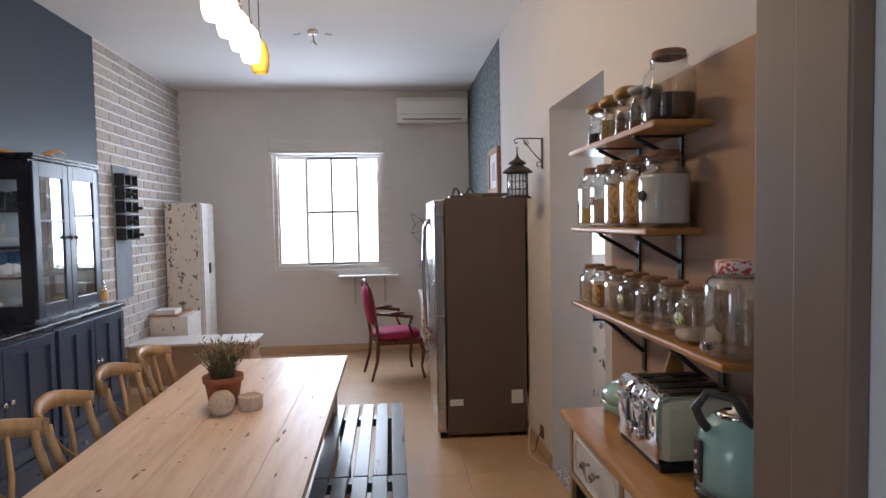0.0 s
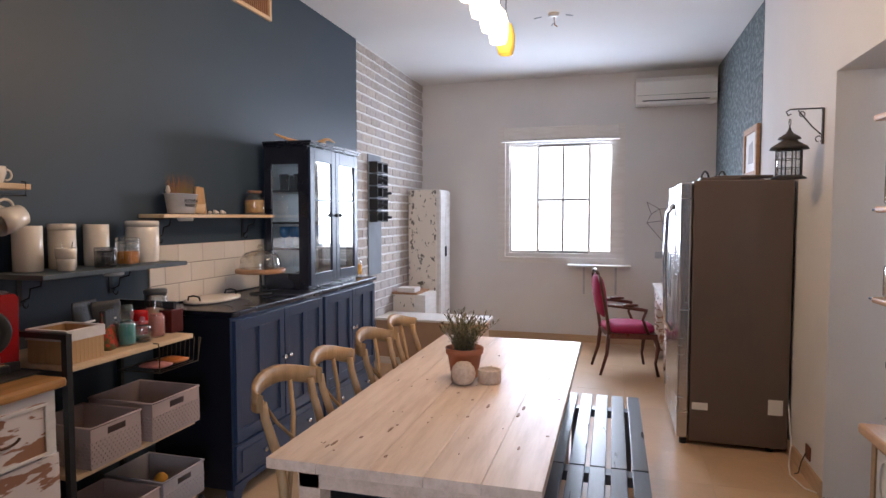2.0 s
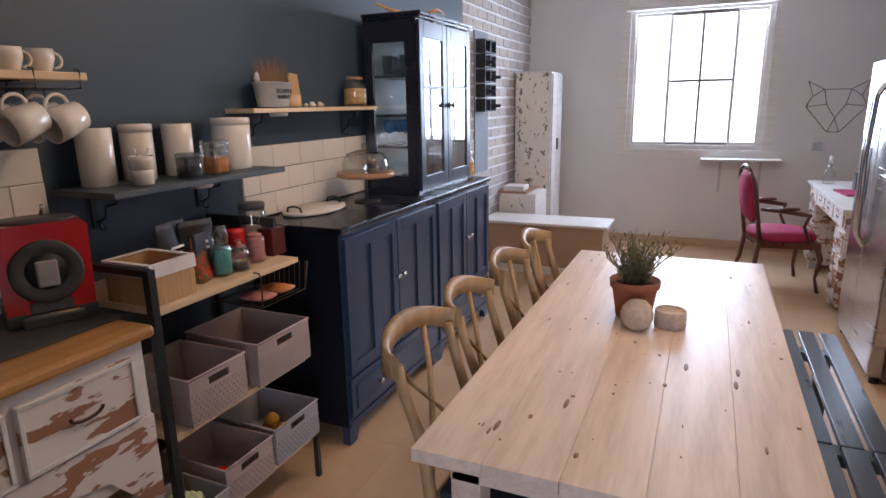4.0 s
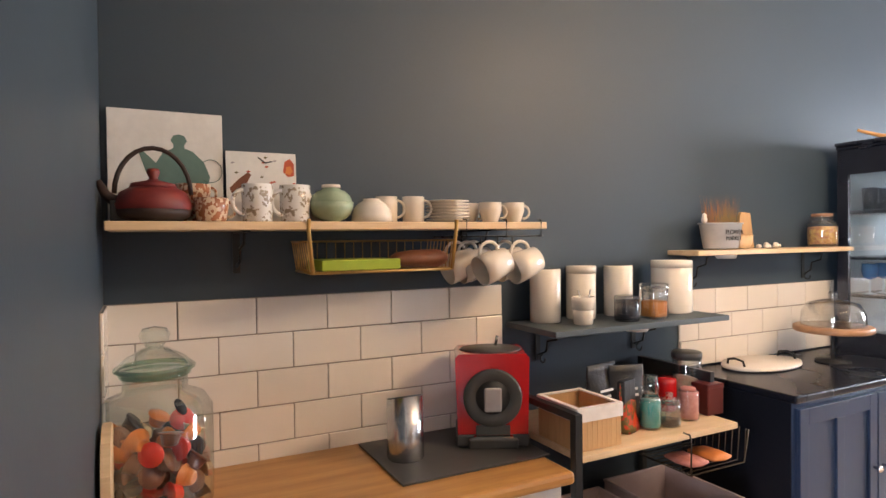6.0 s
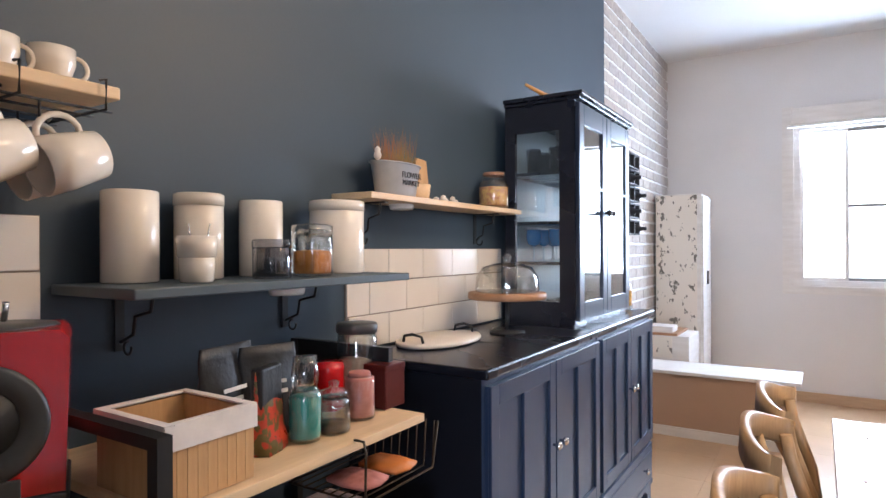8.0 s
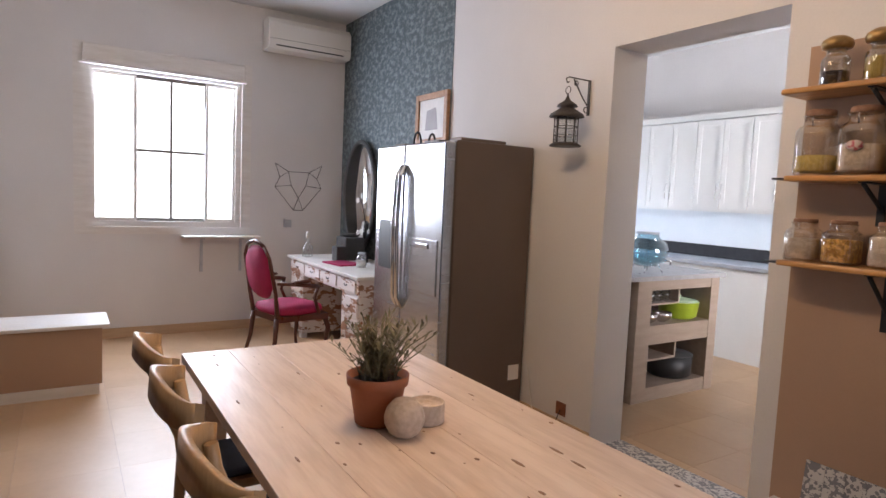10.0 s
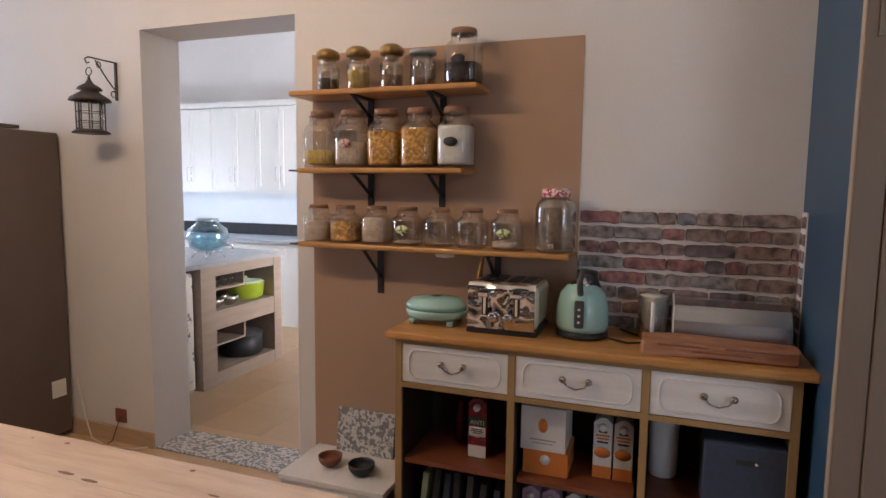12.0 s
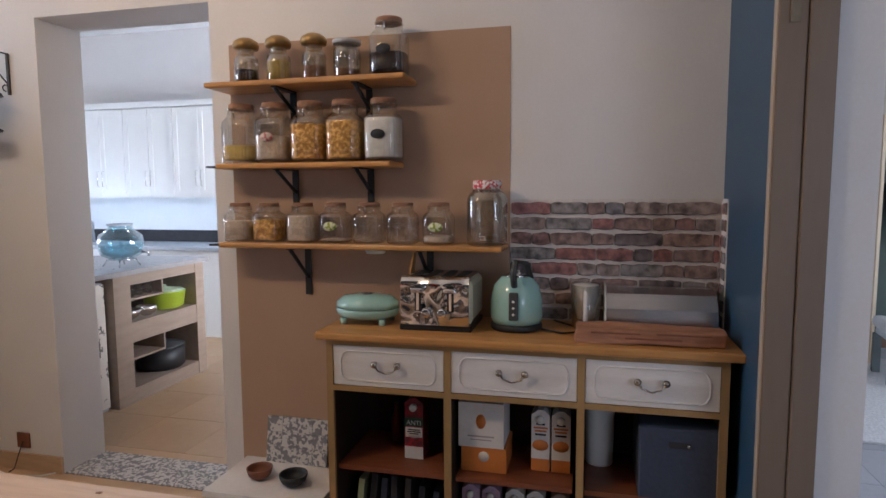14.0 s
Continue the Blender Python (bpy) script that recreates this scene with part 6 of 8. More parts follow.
# armchair facing the desk (+x)
am = thing("armchair", 0.03, 6.25, 0, "dark mahogany armchair with magenta velvet seat and back", "armchair", rz=13)
part("seat_frame", prism([(-0.22, -0.22), (0.22, -0.27), (0.25, 0.0), (0.22, 0.27), (-0.22, 0.22)], "z", 0.36, 0.41), M_mahog, am)
part("seat", lathe([(0.24, 0.0), (0.26, 0.02), (0.25, 0.06), (0.15, 0.085), (0.001, 0.09)], 28, c=(0.0, 0, 0.41), sx=0.92, sy=0.98, power=3.5), M_mag, am, "magenta velvet seat")
for s in (-1, 1):
    part("leg", tube([(0.21, s * 0.23, 0.37), (0.235, s * 0.245, 0.28), (0.215, s * 0.235, 0.12), (0.24, s * 0.25, 0.0)], [0.024, 0.022, 0.013, 0.016], 8), M_mahog, am)
    part("leg", tube([(-0.22, s * 0.19, 0.4), (-0.24, s * 0.2, 0.2), (-0.30, s * 0.21, 0.0)], [0.022, 0.018, 0.013], 8), M_mahog, am)
    part("arm", tube([(-0.24, s * 0.22, 0.68), (-0.1, s * 0.26, 0.67), (0.05, s * 0.275, 0.65), (0.12, s * 0.27, 0.64)], [0.014, 0.016, 0.018, 0.016], 8), M_mahog, am)
    part("arm_post", tube([(0.11, s * 0.27, 0.64), (0.08, s * 0.265, 0.55), (0.14, s * 0.25, 0.41)], [0.015, 0.013, 0.017], 8), M_mahog, am)
    part("arm_pad", lathe([(0.02, -0.07), (0.024, -0.04), (0.024, 0.04), (0.02, 0.07)], 12, sx=0.6), M_mahog, am).matrix_basis = pose(-0.04, s * 0.265, 0.688, 0, 88, 0)
    part("back_post", tube([(-0.22, s * 0.2, 0.4), (-0.25, s * 0.215, 0.6), (-0.30, s * 0.2, 0.88), (-0.315, s * 0.14, 0.97)], [0.02, 0.016, 0.015, 0.013], 8), M_mahog, am)
part("crest_rail", tube([(-0.315, -0.14, 0.97), (-0.32, -0.06, 1.0), (-0.32, 0, 1.012), (-0.32, 0.06, 1.0), (-0.315, 0.14, 0.97)], 0.014, 8), M_mahog, am)
part("back_pad", lathe([(0.001, -0.045), (0.15, -0.036), (0.185, 0.0), (0.15, 0.036), (0.001, 0.045)], 28, sx=1.2, sy=1.0, power=2.8), M_mag, am, "magenta velvet back").matrix_basis = pose(-0.275, 0, 0.755, 0, 81, 0)

# desk
dk = thing("vanity_desk", 0.66, 6.37, 0, "white distressed dressing desk with small drawers", "desk")
part("top", box((-0.34, -0.86, 0.755, 0.335, 0.86, 0.78), bevel=0.004), M_whitewood, dk)
for s in (-1, 1):
    part("pedestal", box((-0.30, s * 0.48, 0.05, 0.33, s * 0.82, 0.62)), M_distress, dk)
    for k in range(3):
        d = part("drawer", box((-0.312, s * 0.50, 0.08 + k * 0.18, -0.3005, s * 0.80, 0.24 + k * 0.18), bevel=0.003), M_distress, dk)
        part("drawer_handle", tube(arc((-0.314, s * 0.65, 0.17 + k * 0.18), 0.03, 180, 360, 6, "x", 0.014), 0.004, 6), M_black, d)
    for xx in (-0.27, 0.3):
        part("foot", box((xx - 0.03, s * 0.5, 0, xx + 0.03, s * 0.56, 0.05)), M_whitewood, dk)
part("frieze", box((-0.31, -0.83, 0.621, 0.33, 0.83, 0.754)), M_distress, dk)
for k in range(4):
    d = part("drawer", box((-0.322, -0.78 + k * 0.395, 0.64, -0.3105, -0.42 + k * 0.395, 0.74), bevel=0.003), M_distress, dk)
    part("drawer_handle", tube(arc((-0.324, -0.6 + k * 0.395, 0.695), 0.03, 180, 360, 6, "x", 0.014), 0.004, 6), M_black, d)
mi = thing("oval_mirror", 0.94, 6.9, 0.781, "tall oval mirror in a dark frame on the desk", "mirror")
part("frame", tube([(0.0, 0.36 * math.cos(a), 0.62 + 0.54 * math.sin(a)) for a in [2 * math.pi * k / 36 for k in range(36)]], 0.022, 8, closed=True), M_dgrey, mi)
part("glass", lathe([(1.0, 0), (1.0, 0.006), (0.001, 0.006)], 36, sx=0.53, sy=0.35), M_mirror, mi).matrix_basis = pose(0.005, 0, 0.62, 0, -90, 0)
part("stand", box((-0.05, -0.2, 0, 0.05, 0.2, 0.06), bevel=0.004), M_dgrey, mi)
bk = thing("red_notebook", 0.55, 6.35, 0.781, "closed red notebook on the desk", "book", rz=8)
part("cover", box((-0.12, -0.16, 0, 0.12, 0.16, 0.015), bevel=0.002), M_mag, bk)
bw = thing("black_radio", 0.78, 6.72, 0.781, "black box-shaped machine on the desk", "machine")
part("body", box((-0.1, -0.12, 0, 0.1, 0.12, 0.22), bevel=0.012), M_dgrey, bw)
part("top", lathe([(0.07, 0.22), (0.09, 0.235), (0.09, 0.25), (0.001, 0.25)], 20), M_black, bw)
bw2 = thing("dark_box", 0.62, 6.6, 0.781, "small dark box on the desk", "box")
part("body", box((-0.05, -0.06, 0, 0.05, 0.06, 0.14), bevel=0.006), M_dgrey, bw2)
pg = thing("glass_perfume_bottle", 0.45, 7.0, 0.781, "tall clear spray bottle on the desk", "bottle")
part("glass", lathe([(0.045, 0), (0.05, 0.005), (0.05, 0.1), (0.015, 0.14), (0.015, 0.18)], 20), M_glass, pg)
part("cap", lathe([(0.012, 0.18), (0.018, 0.2), (0.012, 0.25), (0.001, 0.25)], 12), M_plastic, pg)
jar(0.62, 6.1, 0.781, 0.045, 0.13, M_sugar, 0.06, M_zinc, "clear glass jar on the desk", "desk jars", power=2)
bmf = bmesh.new()
rr_ = random.Random(9)
fl = thing("white_orchid", 0.80, 6.42, 0.781, "white orchid with black stem on the desk", "plant")
part("pot", lathe([(0.03, 0), (0.04, 0.08), (0.001, 0.08)], 16), M_black, fl)
part("stem", tube([(0, 0, 0.08), (0.02, 0.02, 0.3), (-0.02, 0.02, 0.5), (-0.06, 0, 0.6)], 0.004, 6), M_black, fl)
for k in range(9):
    c_ = (rr_.uniform(-0.09, 0.04), rr_.uniform(-0.05, 0.05), rr_.choice((0.27, 0.33, 0.45, 0.6)) + rr_.uniform(-0.03, 0.03))
    for m_ in range(5):
        a = m_ * 1.2566
        v = [bmf.verts.new((c_[0], c_[1] + r_ * math.cos(a + o_), c_[2] + r_ * math.sin(a + o_))) for r_, o_ in ((0.003, 0), (0.02, -0.5), (0.032, 0), (0.02, 0.5))]
        bmf.faces.new(v)
part("petals", bmf, M_paperw, fl, "white petals", "stuff", fix=False)
pf = thing("picture_frame", 0.985, 5.60, 1.85, "wooden framed picture on the blue wallpaper", "picture")
part("frame", box((-0.02, -0.25, 0, 0.01, -0.20, 0.42), (-0.02, 0.20, 0, 0.01, 0.25, 0.42), (-0.02, -0.20, 0, 0.01, 0.20, 0.05), (-0.02, -0.20, 0.37, 0.01, 0.20, 0.42), bevel=0.004), M_wood, pf)
part("sheet", box((-0.006, -0.2, 0.05, 0.005, 0.2, 0.37)), M_paperw, pf)
part("printed_shape", prism([(-0.1, 0.12), (0.1, 0.12), (0.08, 0.28), (-0.06, 0.3)], "x", -0.0075, -0.0062), M_greyp, pf)
for k, (yy, w_) in enumerate(((4.55, 0.12), (4.85, 0.2))):
    hb_ = thing("flat_case", 0.70, yy, 1.787, "flat dark case lying on the fridge", "case", "cases on the fridge")
    part("body", box((-0.16, -w_ / 2, 0, 0.2, w_ / 2, 0.02), bevel=0.004), M_fridge, hb_)
hn = thing("hand_weight", 0.62, 5.08, 1.787, "black curved handles on the fridge", "utensil")
for s in (-1, 1):
    part("loop", tube(arc((s * 0.06, 0, 0.0), 0.03, 0, 180, 8, "y", 0.09), 0.008, 6), M_black, hn)

# lantern
ln = thing("lantern", 0.83, 3.86, 1.74, "dark bronze metal lantern with small glass panes", "lantern")
M_bronze = material("dark_bronze", (0.05, 0.042, 0.038), (0.09, 0.078, 0.07), 20, 0.5, metal=0.5)
part("base", lathe([(0.088, 0), (0.09, 0.006), (0.075, 0.016), (0.068, 0.02)], 24), M_bronze, ln)
part("glass", lathe([(0.062, 0.02), (0.062, 0.16)], 8), M_glass, ln)
for k in range(8):
    a = 2 * math.pi * k / 8
    part("post", tube([(0.066 * math.cos(a), 0.066 * math.sin(a), 0.02), (0.066 * math.cos(a), 0.066 * math.sin(a), 0.16)], 0.0035, 6), M_bronze, ln)
for z in (0.06, 0.11):
    part("ring", tube([(0.066 * math.cos(2 * math.pi * k / 8), 0.066 * math.sin(2 * math.pi * k / 8), z) for k in range(8)], 0.002, 6, closed=True), M_bronze, ln)
part("roof", lathe([(0.062, 0.16), (0.10, 0.165), (0.092, 0.18), (0.045, 0.21), (0.04, 0.218), (0.06, 0.222), (0.052, 0.235), (0.02, 0.255), (0.008, 0.275), (0.004, 0.295)], 24), M_bronze, ln)
part("hanger", tube(arc((0, 0, 0.315), 0.02, 0, 360, 14, "x"), 0.0025, 6), M_bronze, ln)
lbk = thing("lantern_bracket", E, 3.86, 1.93, "black scrolled iron bracket for the lantern", "bracket")
part("upright", box((-0.012, -0.006, 0, -0.001, 0.006, 0.2)), M_bronze, lbk)
part("arm", tube([(-0.006, 0, 0.198), (-0.17, 0, 0.198), (-0.19, 0, 0.185), (-0.18, 0, 0.165), (-0.165, 0, 0.172)], 0.004, 6), M_bronze, lbk)
part("brace", tube([(-0.01, 0, 0.05), (-0.06, 0, 0.1), (-0.13, 0, 0.19)], 0.004, 6), M_bronze, lbk)
part("scroll", tube(arc((-0.025, 0, 0.03), 0.016, -60, 270, 10), 0.003, 6), M_bronze, lbk)
part("scroll", tube(arc((-0.11, 0, 0.17), 0.014, -60, 270, 10), 0.003, 6), M_bronze, lbk)
ck = thing("ceiling_hook", -0.62, 5.21, H, "white ceiling rose with loose wires", "fixture")
part("rose", lathe([(0.04, -0.03), (0.045, -0.005), (0.045, -0.001)], 20), M_plastic, ck)
part("wire", tube([(0, 0, -0.03), (0.01, 0, -0.07), (-0.02, 0, -0.1)], 0.004, 6), M_zinc, ck)
part("wire", tube([(0.005, 0, -0.03), (0.01, 0.01, -0.09), (0.03, 0, -0.11)], 0.006, 6), M_wood, ck)
for s in (-1, 1):
    part("arm", tube([(s * 0.10, 0, -0.02), (s * 0.16, 0, -0.03)], 0.005, 6), M_zinc, ck)

# ---- jars on the east shelves ----
ZA, ZB, ZD = 1.901, 1.566, 1.236
for k, (yy, f_) in enumerate(((2.49, M_coffee), (2.34, M_couscous), (2.18, M_cork))):
    j = jar(0.89, yy, ZA, 0.05, 0.15, f_, 0.055 + 0.03 * (k == 1), None, "glass spice jar with a brass globe lid", "spice jars", power=2)
    part("lid", lathe([(0.034, 0.138), (0.05, 0.142), (0.055, 0.158), (0.05, 0.172), (0.03, 0.186), (0.001, 0.19)], 24), M_brass, j, "brass globe lid")
j = jar(0.89, 2.035, ZA, 0.055, 0.135, M_cork, 0.035, None, "wide glass jar with a flat grey lid", "spice jars", power=2, neck=0.99)
part("lid", lathe([(0.057, 0.135), (0.058, 0.15), (0.001, 0.152)], 24), M_zinc, j)


def oval_tag(j, r, z, s=1.0, mat=None):
    o = part("tag", lathe([(0.03 * s, 0), (0.03 * s, 0.001), (0.001, 0.001)], 24, sx=0.62, sy=1.0), mat or M_ink, j, "oval black label" if mat is None else "")
    o.matrix_basis = pose(-r - 0.0015, 0, z, 0, -90, 0)


def pasta_tubes(r, z0, z1, seed):
    """Short bent tubes packed behind the glass, facing the room (-x) and both sides."""
    rq, bm = random.Random(seed), bmesh.new()
    for k in range(110):
        a = radians(rq.uniform(95, 265))
        f = 1 / (abs(math.cos(a)) ** 4 + abs(math.sin(a)) ** 4) ** 0.25
        p = Vector((math.cos(a) * f * r * 0.9, math.sin(a) * f * r * 0.9, rq.uniform(z0 + 0.006, z1)))
        d = Vector((math.sin(a), -math.cos(a), 0)) * rq.uniform(-1, 1) + Vector((0, 0, rq.uniform(-1, 1)))
        d = d.normalized() * 0.009
        n_ = Vector((math.cos(a), math.sin(a), 0)) * 0.003
        add_tube(bm, [p - d, p + n_ * 0.7, p + d], 0.0032, 5)
    return bm


def fill_jar(x, y, z, r, h, f_, fh, label, tag=None, **k):
    j = jar(x, y, z, r, h, f_, fh, M_cork, label, "pantry jars", **k)
    if tag:
        oval_tag(j, r, h * 0.42, 1.0, tag if tag is not True else None)
    if f_ is M_pasta:
        part("pasta", pasta_tubes(r, h * 0.07, fh, int(x * 1000 + y * 977)), M_pasta, j, "curled orange pasta tubes", "stuff")
    return j


fill_jar(0.89, 1.855, ZA, 0.074, 0.225, M_coffee, 0.085, "large glass jar of dark beans with cork lid", True)
M_lime2 = material("green_leaf_print", (0.25, 0.32, 0.03), (0.6, 0.62, 0.4), 60, 0.5, low=0.48, high=0.5)
M_pinklab = material("pink_label", (0.45, 0.10, 0.12), (0.5, 0.4, 0.35), 60, 0.6, low=0.45, high=0.5)
for yy, f_, fh, lab, tg in ((2.52, M_couscous, 0.075, "square glass jar one third full of couscous", None), (2.364, M_flour, 0.11, "square glass jar of rice with a round label", M_pinklab), (2.203, M_pasta, 0.155, "square glass jar full of short pasta", None), (2.047, M_pasta, 0.165, "square glass jar full of twisted pasta", None), (1.882, M_sugar, 0.17, "square glass jar of white sugar, oval label", True)):
    fill_jar(0.885, yy, ZB, 0.072, 0.25, f_, fh, lab, tg, power=4)
for yy, f_, fh, lab, tg in ((2.541, M_flour, 0.085, "small square jar of oats with cork lid", None), (2.403, M_pasta, 0.09, "small square jar of yellow pasta", None), (2.246, M_flour, 0.11, "small square jar of coarse flour", None), (2.098, M_flour, 0.012, "almost empty jar with green leaf print", M_lime2), (1.949, None, 0, "empty small square glass jar", None), (1.805, None, 0, "empty small square jar, beside another", None), (1.655, M_flour, 0.03, "small jar of nuts with green leaf print", M_lime2)):
    fill_jar(0.885, yy, ZD, 0.06, 0.165, f_, fh, lab, tg, power=4)
bjr = jar(0.885, 1.46, ZD, 0.078, 0.235, None, 0, None, "large empty jar with a red and white lid", "pantry jars", power=3, neck=0.9)
part("lid", lathe([(0.053, 0.218), (0.056, 0.222), (0.056, 0.25), (0.001, 0.252)], 24), material("red_gingham", (0.55, 0.04, 0.05), (0.75, 0.7, 0.68), 90, 0.5, low=0.47, high=0.5), bjr, "red and white chequered lid")
tap = part("tap", box((-0.1, -0.01, 0.02, -0.078, 0.01, 0.04), bevel=0.003), M_chrome, bjr)
puck(0.9, 1.93, 1.213)

# ---- on the buffet ----
ZE = 0.926
wm = thing("waffle_maker", 0.80, 1.93, ZE + 0.02, "mint green oval waffle maker on short feet", "appliance")
part("base", lathe([(0.09, 0), (0.115, 0.015), (0.118, 0.035), (0.116, 0.04)], 32, sx=0.85, sy=1.1), M_mint, wm)
part("lid", lathe([(0.118, 0.042), (0.115, 0.065), (0.09, 0.085), (0.04, 0.092), (0.001, 0.093)], 32, sx=0.85, sy=1.1), M_mint, wm)
part("light", lathe([(0.022, 0.09), (0.02, 0.096), (0.001, 0.096)], 16), M_dgrey, wm)
for sx in (-0.06, 0.06):
    for sy in (-0.08, 0.08):
        part("foot", lathe([(0.012, -0.02), (0.014, 0.004)], 12, c=(sx, sy, 0)), M_mint, wm)
M_wavy = material("wavy_chrome", (0.72, 0.72, 0.72), (0.6, 0.6, 0.61), 11, 0.08, metal=1, bump=1.0, fine=13, detail=1)
for n_ in M_wavy.node_tree.nodes:
    if n_.bl_idname == "ShaderNodeBump":
        n_.inputs["Distance"].default_value = 0.03
ts = thing("toaster", 0.81, 1.625, ZE, "cream and chrome four-slice toaster", "toaster")
part("body", box((-0.12, -0.14, 0.022, 0.13, 0.14, 0.195), bevel=0.025), M_creamen, ts)
arc_ = lambda r_, a0, a1: [(-0.095 + r_ * math.cos(radians(a)), 0.17 + r_ * math.sin(radians(a))) for a in range(a0, a1, 15 if a1 > a0 else -15)]
part("chrome_front", prism([(-0.1285, 0.024)] + arc_(0.0335, 180, 75) + arc_(0.0262, 90, 195) + [(-0.1212, 0.024)], "y", -0.130, 0.130), M_wavy, ts, "polished chrome front")
part("top_plate", box((-0.10, -0.125, 0.1955, 0.11, 0.125, 0.2), bevel=0.001), M_steel, ts)
for yy in (-0.085, -0.03, 0.03, 0.085):
    part("slot", box((-0.08, yy - 0.016, 0.2005, 0.09, yy + 0.016, 0.203)), M_black, ts)
part("base", box((-0.12, -0.138, 0, 0.13, 0.138, 0.021), bevel=0.004), M_black, ts)
for s in (-1, 1):
    part("lever", box((-0.155, s * 0.062 - 0.022, 0.148, -0.1275, s * 0.062 + 0.022, 0.166), bevel=0.005), M_chrome, ts)
    part("lever_track", box((-0.1290, s * 0.062 - 0.012, 0.075, -0.1272, s * 0.062 + 0.012, 0.172)), M_black, ts)
    part("lever_slide", box((-0.134, s * 0.062 - 0.005, 0.08, -0.1292, s * 0.062 + 0.005, 0.148)), M_chrome, ts)
    part("dial", lathe([(0.018, 0), (0.018, 0.014), (0.014, 0.018), (0.001, 0.018)], 20), M_chrome, ts).matrix_basis = pose(-0.126, s * 0.03, 0.07, 0, -90, 0)
pad_ = thing("wooden_paddle", 0.86, 1.79, ZE, "thin wooden paddle leaning on the toaster", "utensil")
part("paddle", prism([(-0.03, 0), (0.03, 0), (0.035, 0.18), (0.02, 0.27), (-0.01, 0.28), (-0.03, 0.2)], "y", -0.004, 0.004), M_oak, pad_).matrix_basis = pose(0, 0, 0, 8, 0, 0)
kt = thing("electric_kettle", 0.81, 1.335, ZE, "pale mint retro kettle with a black handle", "kettle")
part("base", lathe([(0.085, 0), (0.09, 0.006), (0.09, 0.022), (0.08, 0.028)], 32), M_black, kt)
part("body", lathe([(0.086, 0.028), (0.092, 0.05), (0.09, 0.12), (0.078, 0.175), (0.055, 0.205), (0.05, 0.21)], 36), M_mint, kt)
part("lid", lathe([(0.05, 0.21), (0.035, 0.22), (0.012, 0.224), (0.012, 0.235), (0.001, 0.236)], 24), M_chrome, kt)
kt.scale = (1.06, 1.08, 0.95)
part("handle", tube([(0.0, -0.05, 0.2), (-0.03, -0.035, 0.265), (-0.075, -0.005, 0.275), (-0.1, 0.0, 0.235), (-0.085, 0.0, 0.2), (-0.07, 0.0, 0.18)], 0.011, 10), M_dgrey, kt)
part("gauge", box((-0.098, -0.016, 0.05, -0.0885, 0.016, 0.16), bevel=0.006), M_dgrey, kt, "dark grey gauge strip with pale buttons")
for k in range(3):
    part("button", lathe([(0.005, 0), (0.005, 0.002), (0.001, 0.002)], 12), M_plastic, kt).matrix_basis = pose(-0.098, 0, 0.075 + k * 0.025, 0, -90, 0)
part("spout", tube([(0.06, 0.0, 0.15), (0.1, 0.0, 0.19)], [0.025, 0.014], 10), M_mint, kt)
kc = thing("kettle_cord", 0.78, 1.2, ZE, "black power cord looped on the buffet", "cable")
part("cord", tube([(0.06, 0.08, 0.006), (0.0, 0.03, 0.005), (-0.04, -0.04, 0.005), (-0.01, -0.1, 0.005), (0.08, -0.08, 0.005), (0.17, 0.0, 0.006)], 0.004, 6), M_black, kc)
pc = thing("water_pitcher", 0.86, 1.08, ZE, "clear plastic filter pitcher with white handle", "jug")
part("jug", lathe([(0.045, 0), (0.05, 0.005), (0.058, 0.17), (0.055, 0.17), (0.047, 0.01), (0.001, 0.008)], 20, sx=1.3), M_glass, pc)
part("filter", lathe([(0.03, 0.04), (0.05, 0.12), (0.052, 0.165), (0.001, 0.168)], 20, sx=1.25), M_plastic, pc)
part("handle", tube([(-0.07, 0, 0.15), (-0.095, 0.0, 0.15), (-0.1, 0.0, 0.05), (-0.065, 0, 0.03)], 0.008, 8), M_plastic, pc)
br = thing("bread_bin", 0.885, 0.815, ZE, "brushed steel bread bin with a curved front", "bread bin")
part("body", prism([(-0.09, 0), (0.10, 0), (0.10, 0.155), (0.02, 0.155), (-0.04, 0.14), (-0.08, 0.09)], "y", -0.19, 0.19), M_steel, br)
part("side_panel", prism([(-0.095, 0), (0.105, 0), (0.105, 0.16), (0.02, 0.16), (-0.045, 0.145), (-0.085, 0.09)], "y", 0.191, 0.197), M_plastic, br)
lg = thing("rustic_tray", 0.70, 0.87, ZE, "rough wooden log-edged tray", "tray")
bmt = box((-0.07, -0.24, 0, 0.06, 0.24, 0.050), bevel=0.006)
bmesh.ops.subdivide_edges(bmt, edges=list(bmt.edges), cuts=3, use_grid_fill=True)
for v in bmt.verts:
    v.co += noise.noise_vector(v.co * 18) * 0.015
    v.co.z = max(v.co.z, 0)
part("log", bmt, material("rough_split_wood", (0.46, 0.22, 0.12), (0.26, 0.11, 0.055), 9, 0.7, bump=0.7, stretch=(2, 0.7, 4), fine=40), lg)

for k, (b0, b1, zz_) in enumerate(((-0.19, -0.02, 0.04), (0.03, 0.19, 0.038), (-0.1, 0.08, 0.022))):
    part("engraving", box((-0.0815, b0, zz_, -0.0795, b1, zz_ + 0.006)), M_brown, lg, "dark burnt lettering marks")

# ---- inside the buffet ----
ZF, ZG = 0.399, 0.081


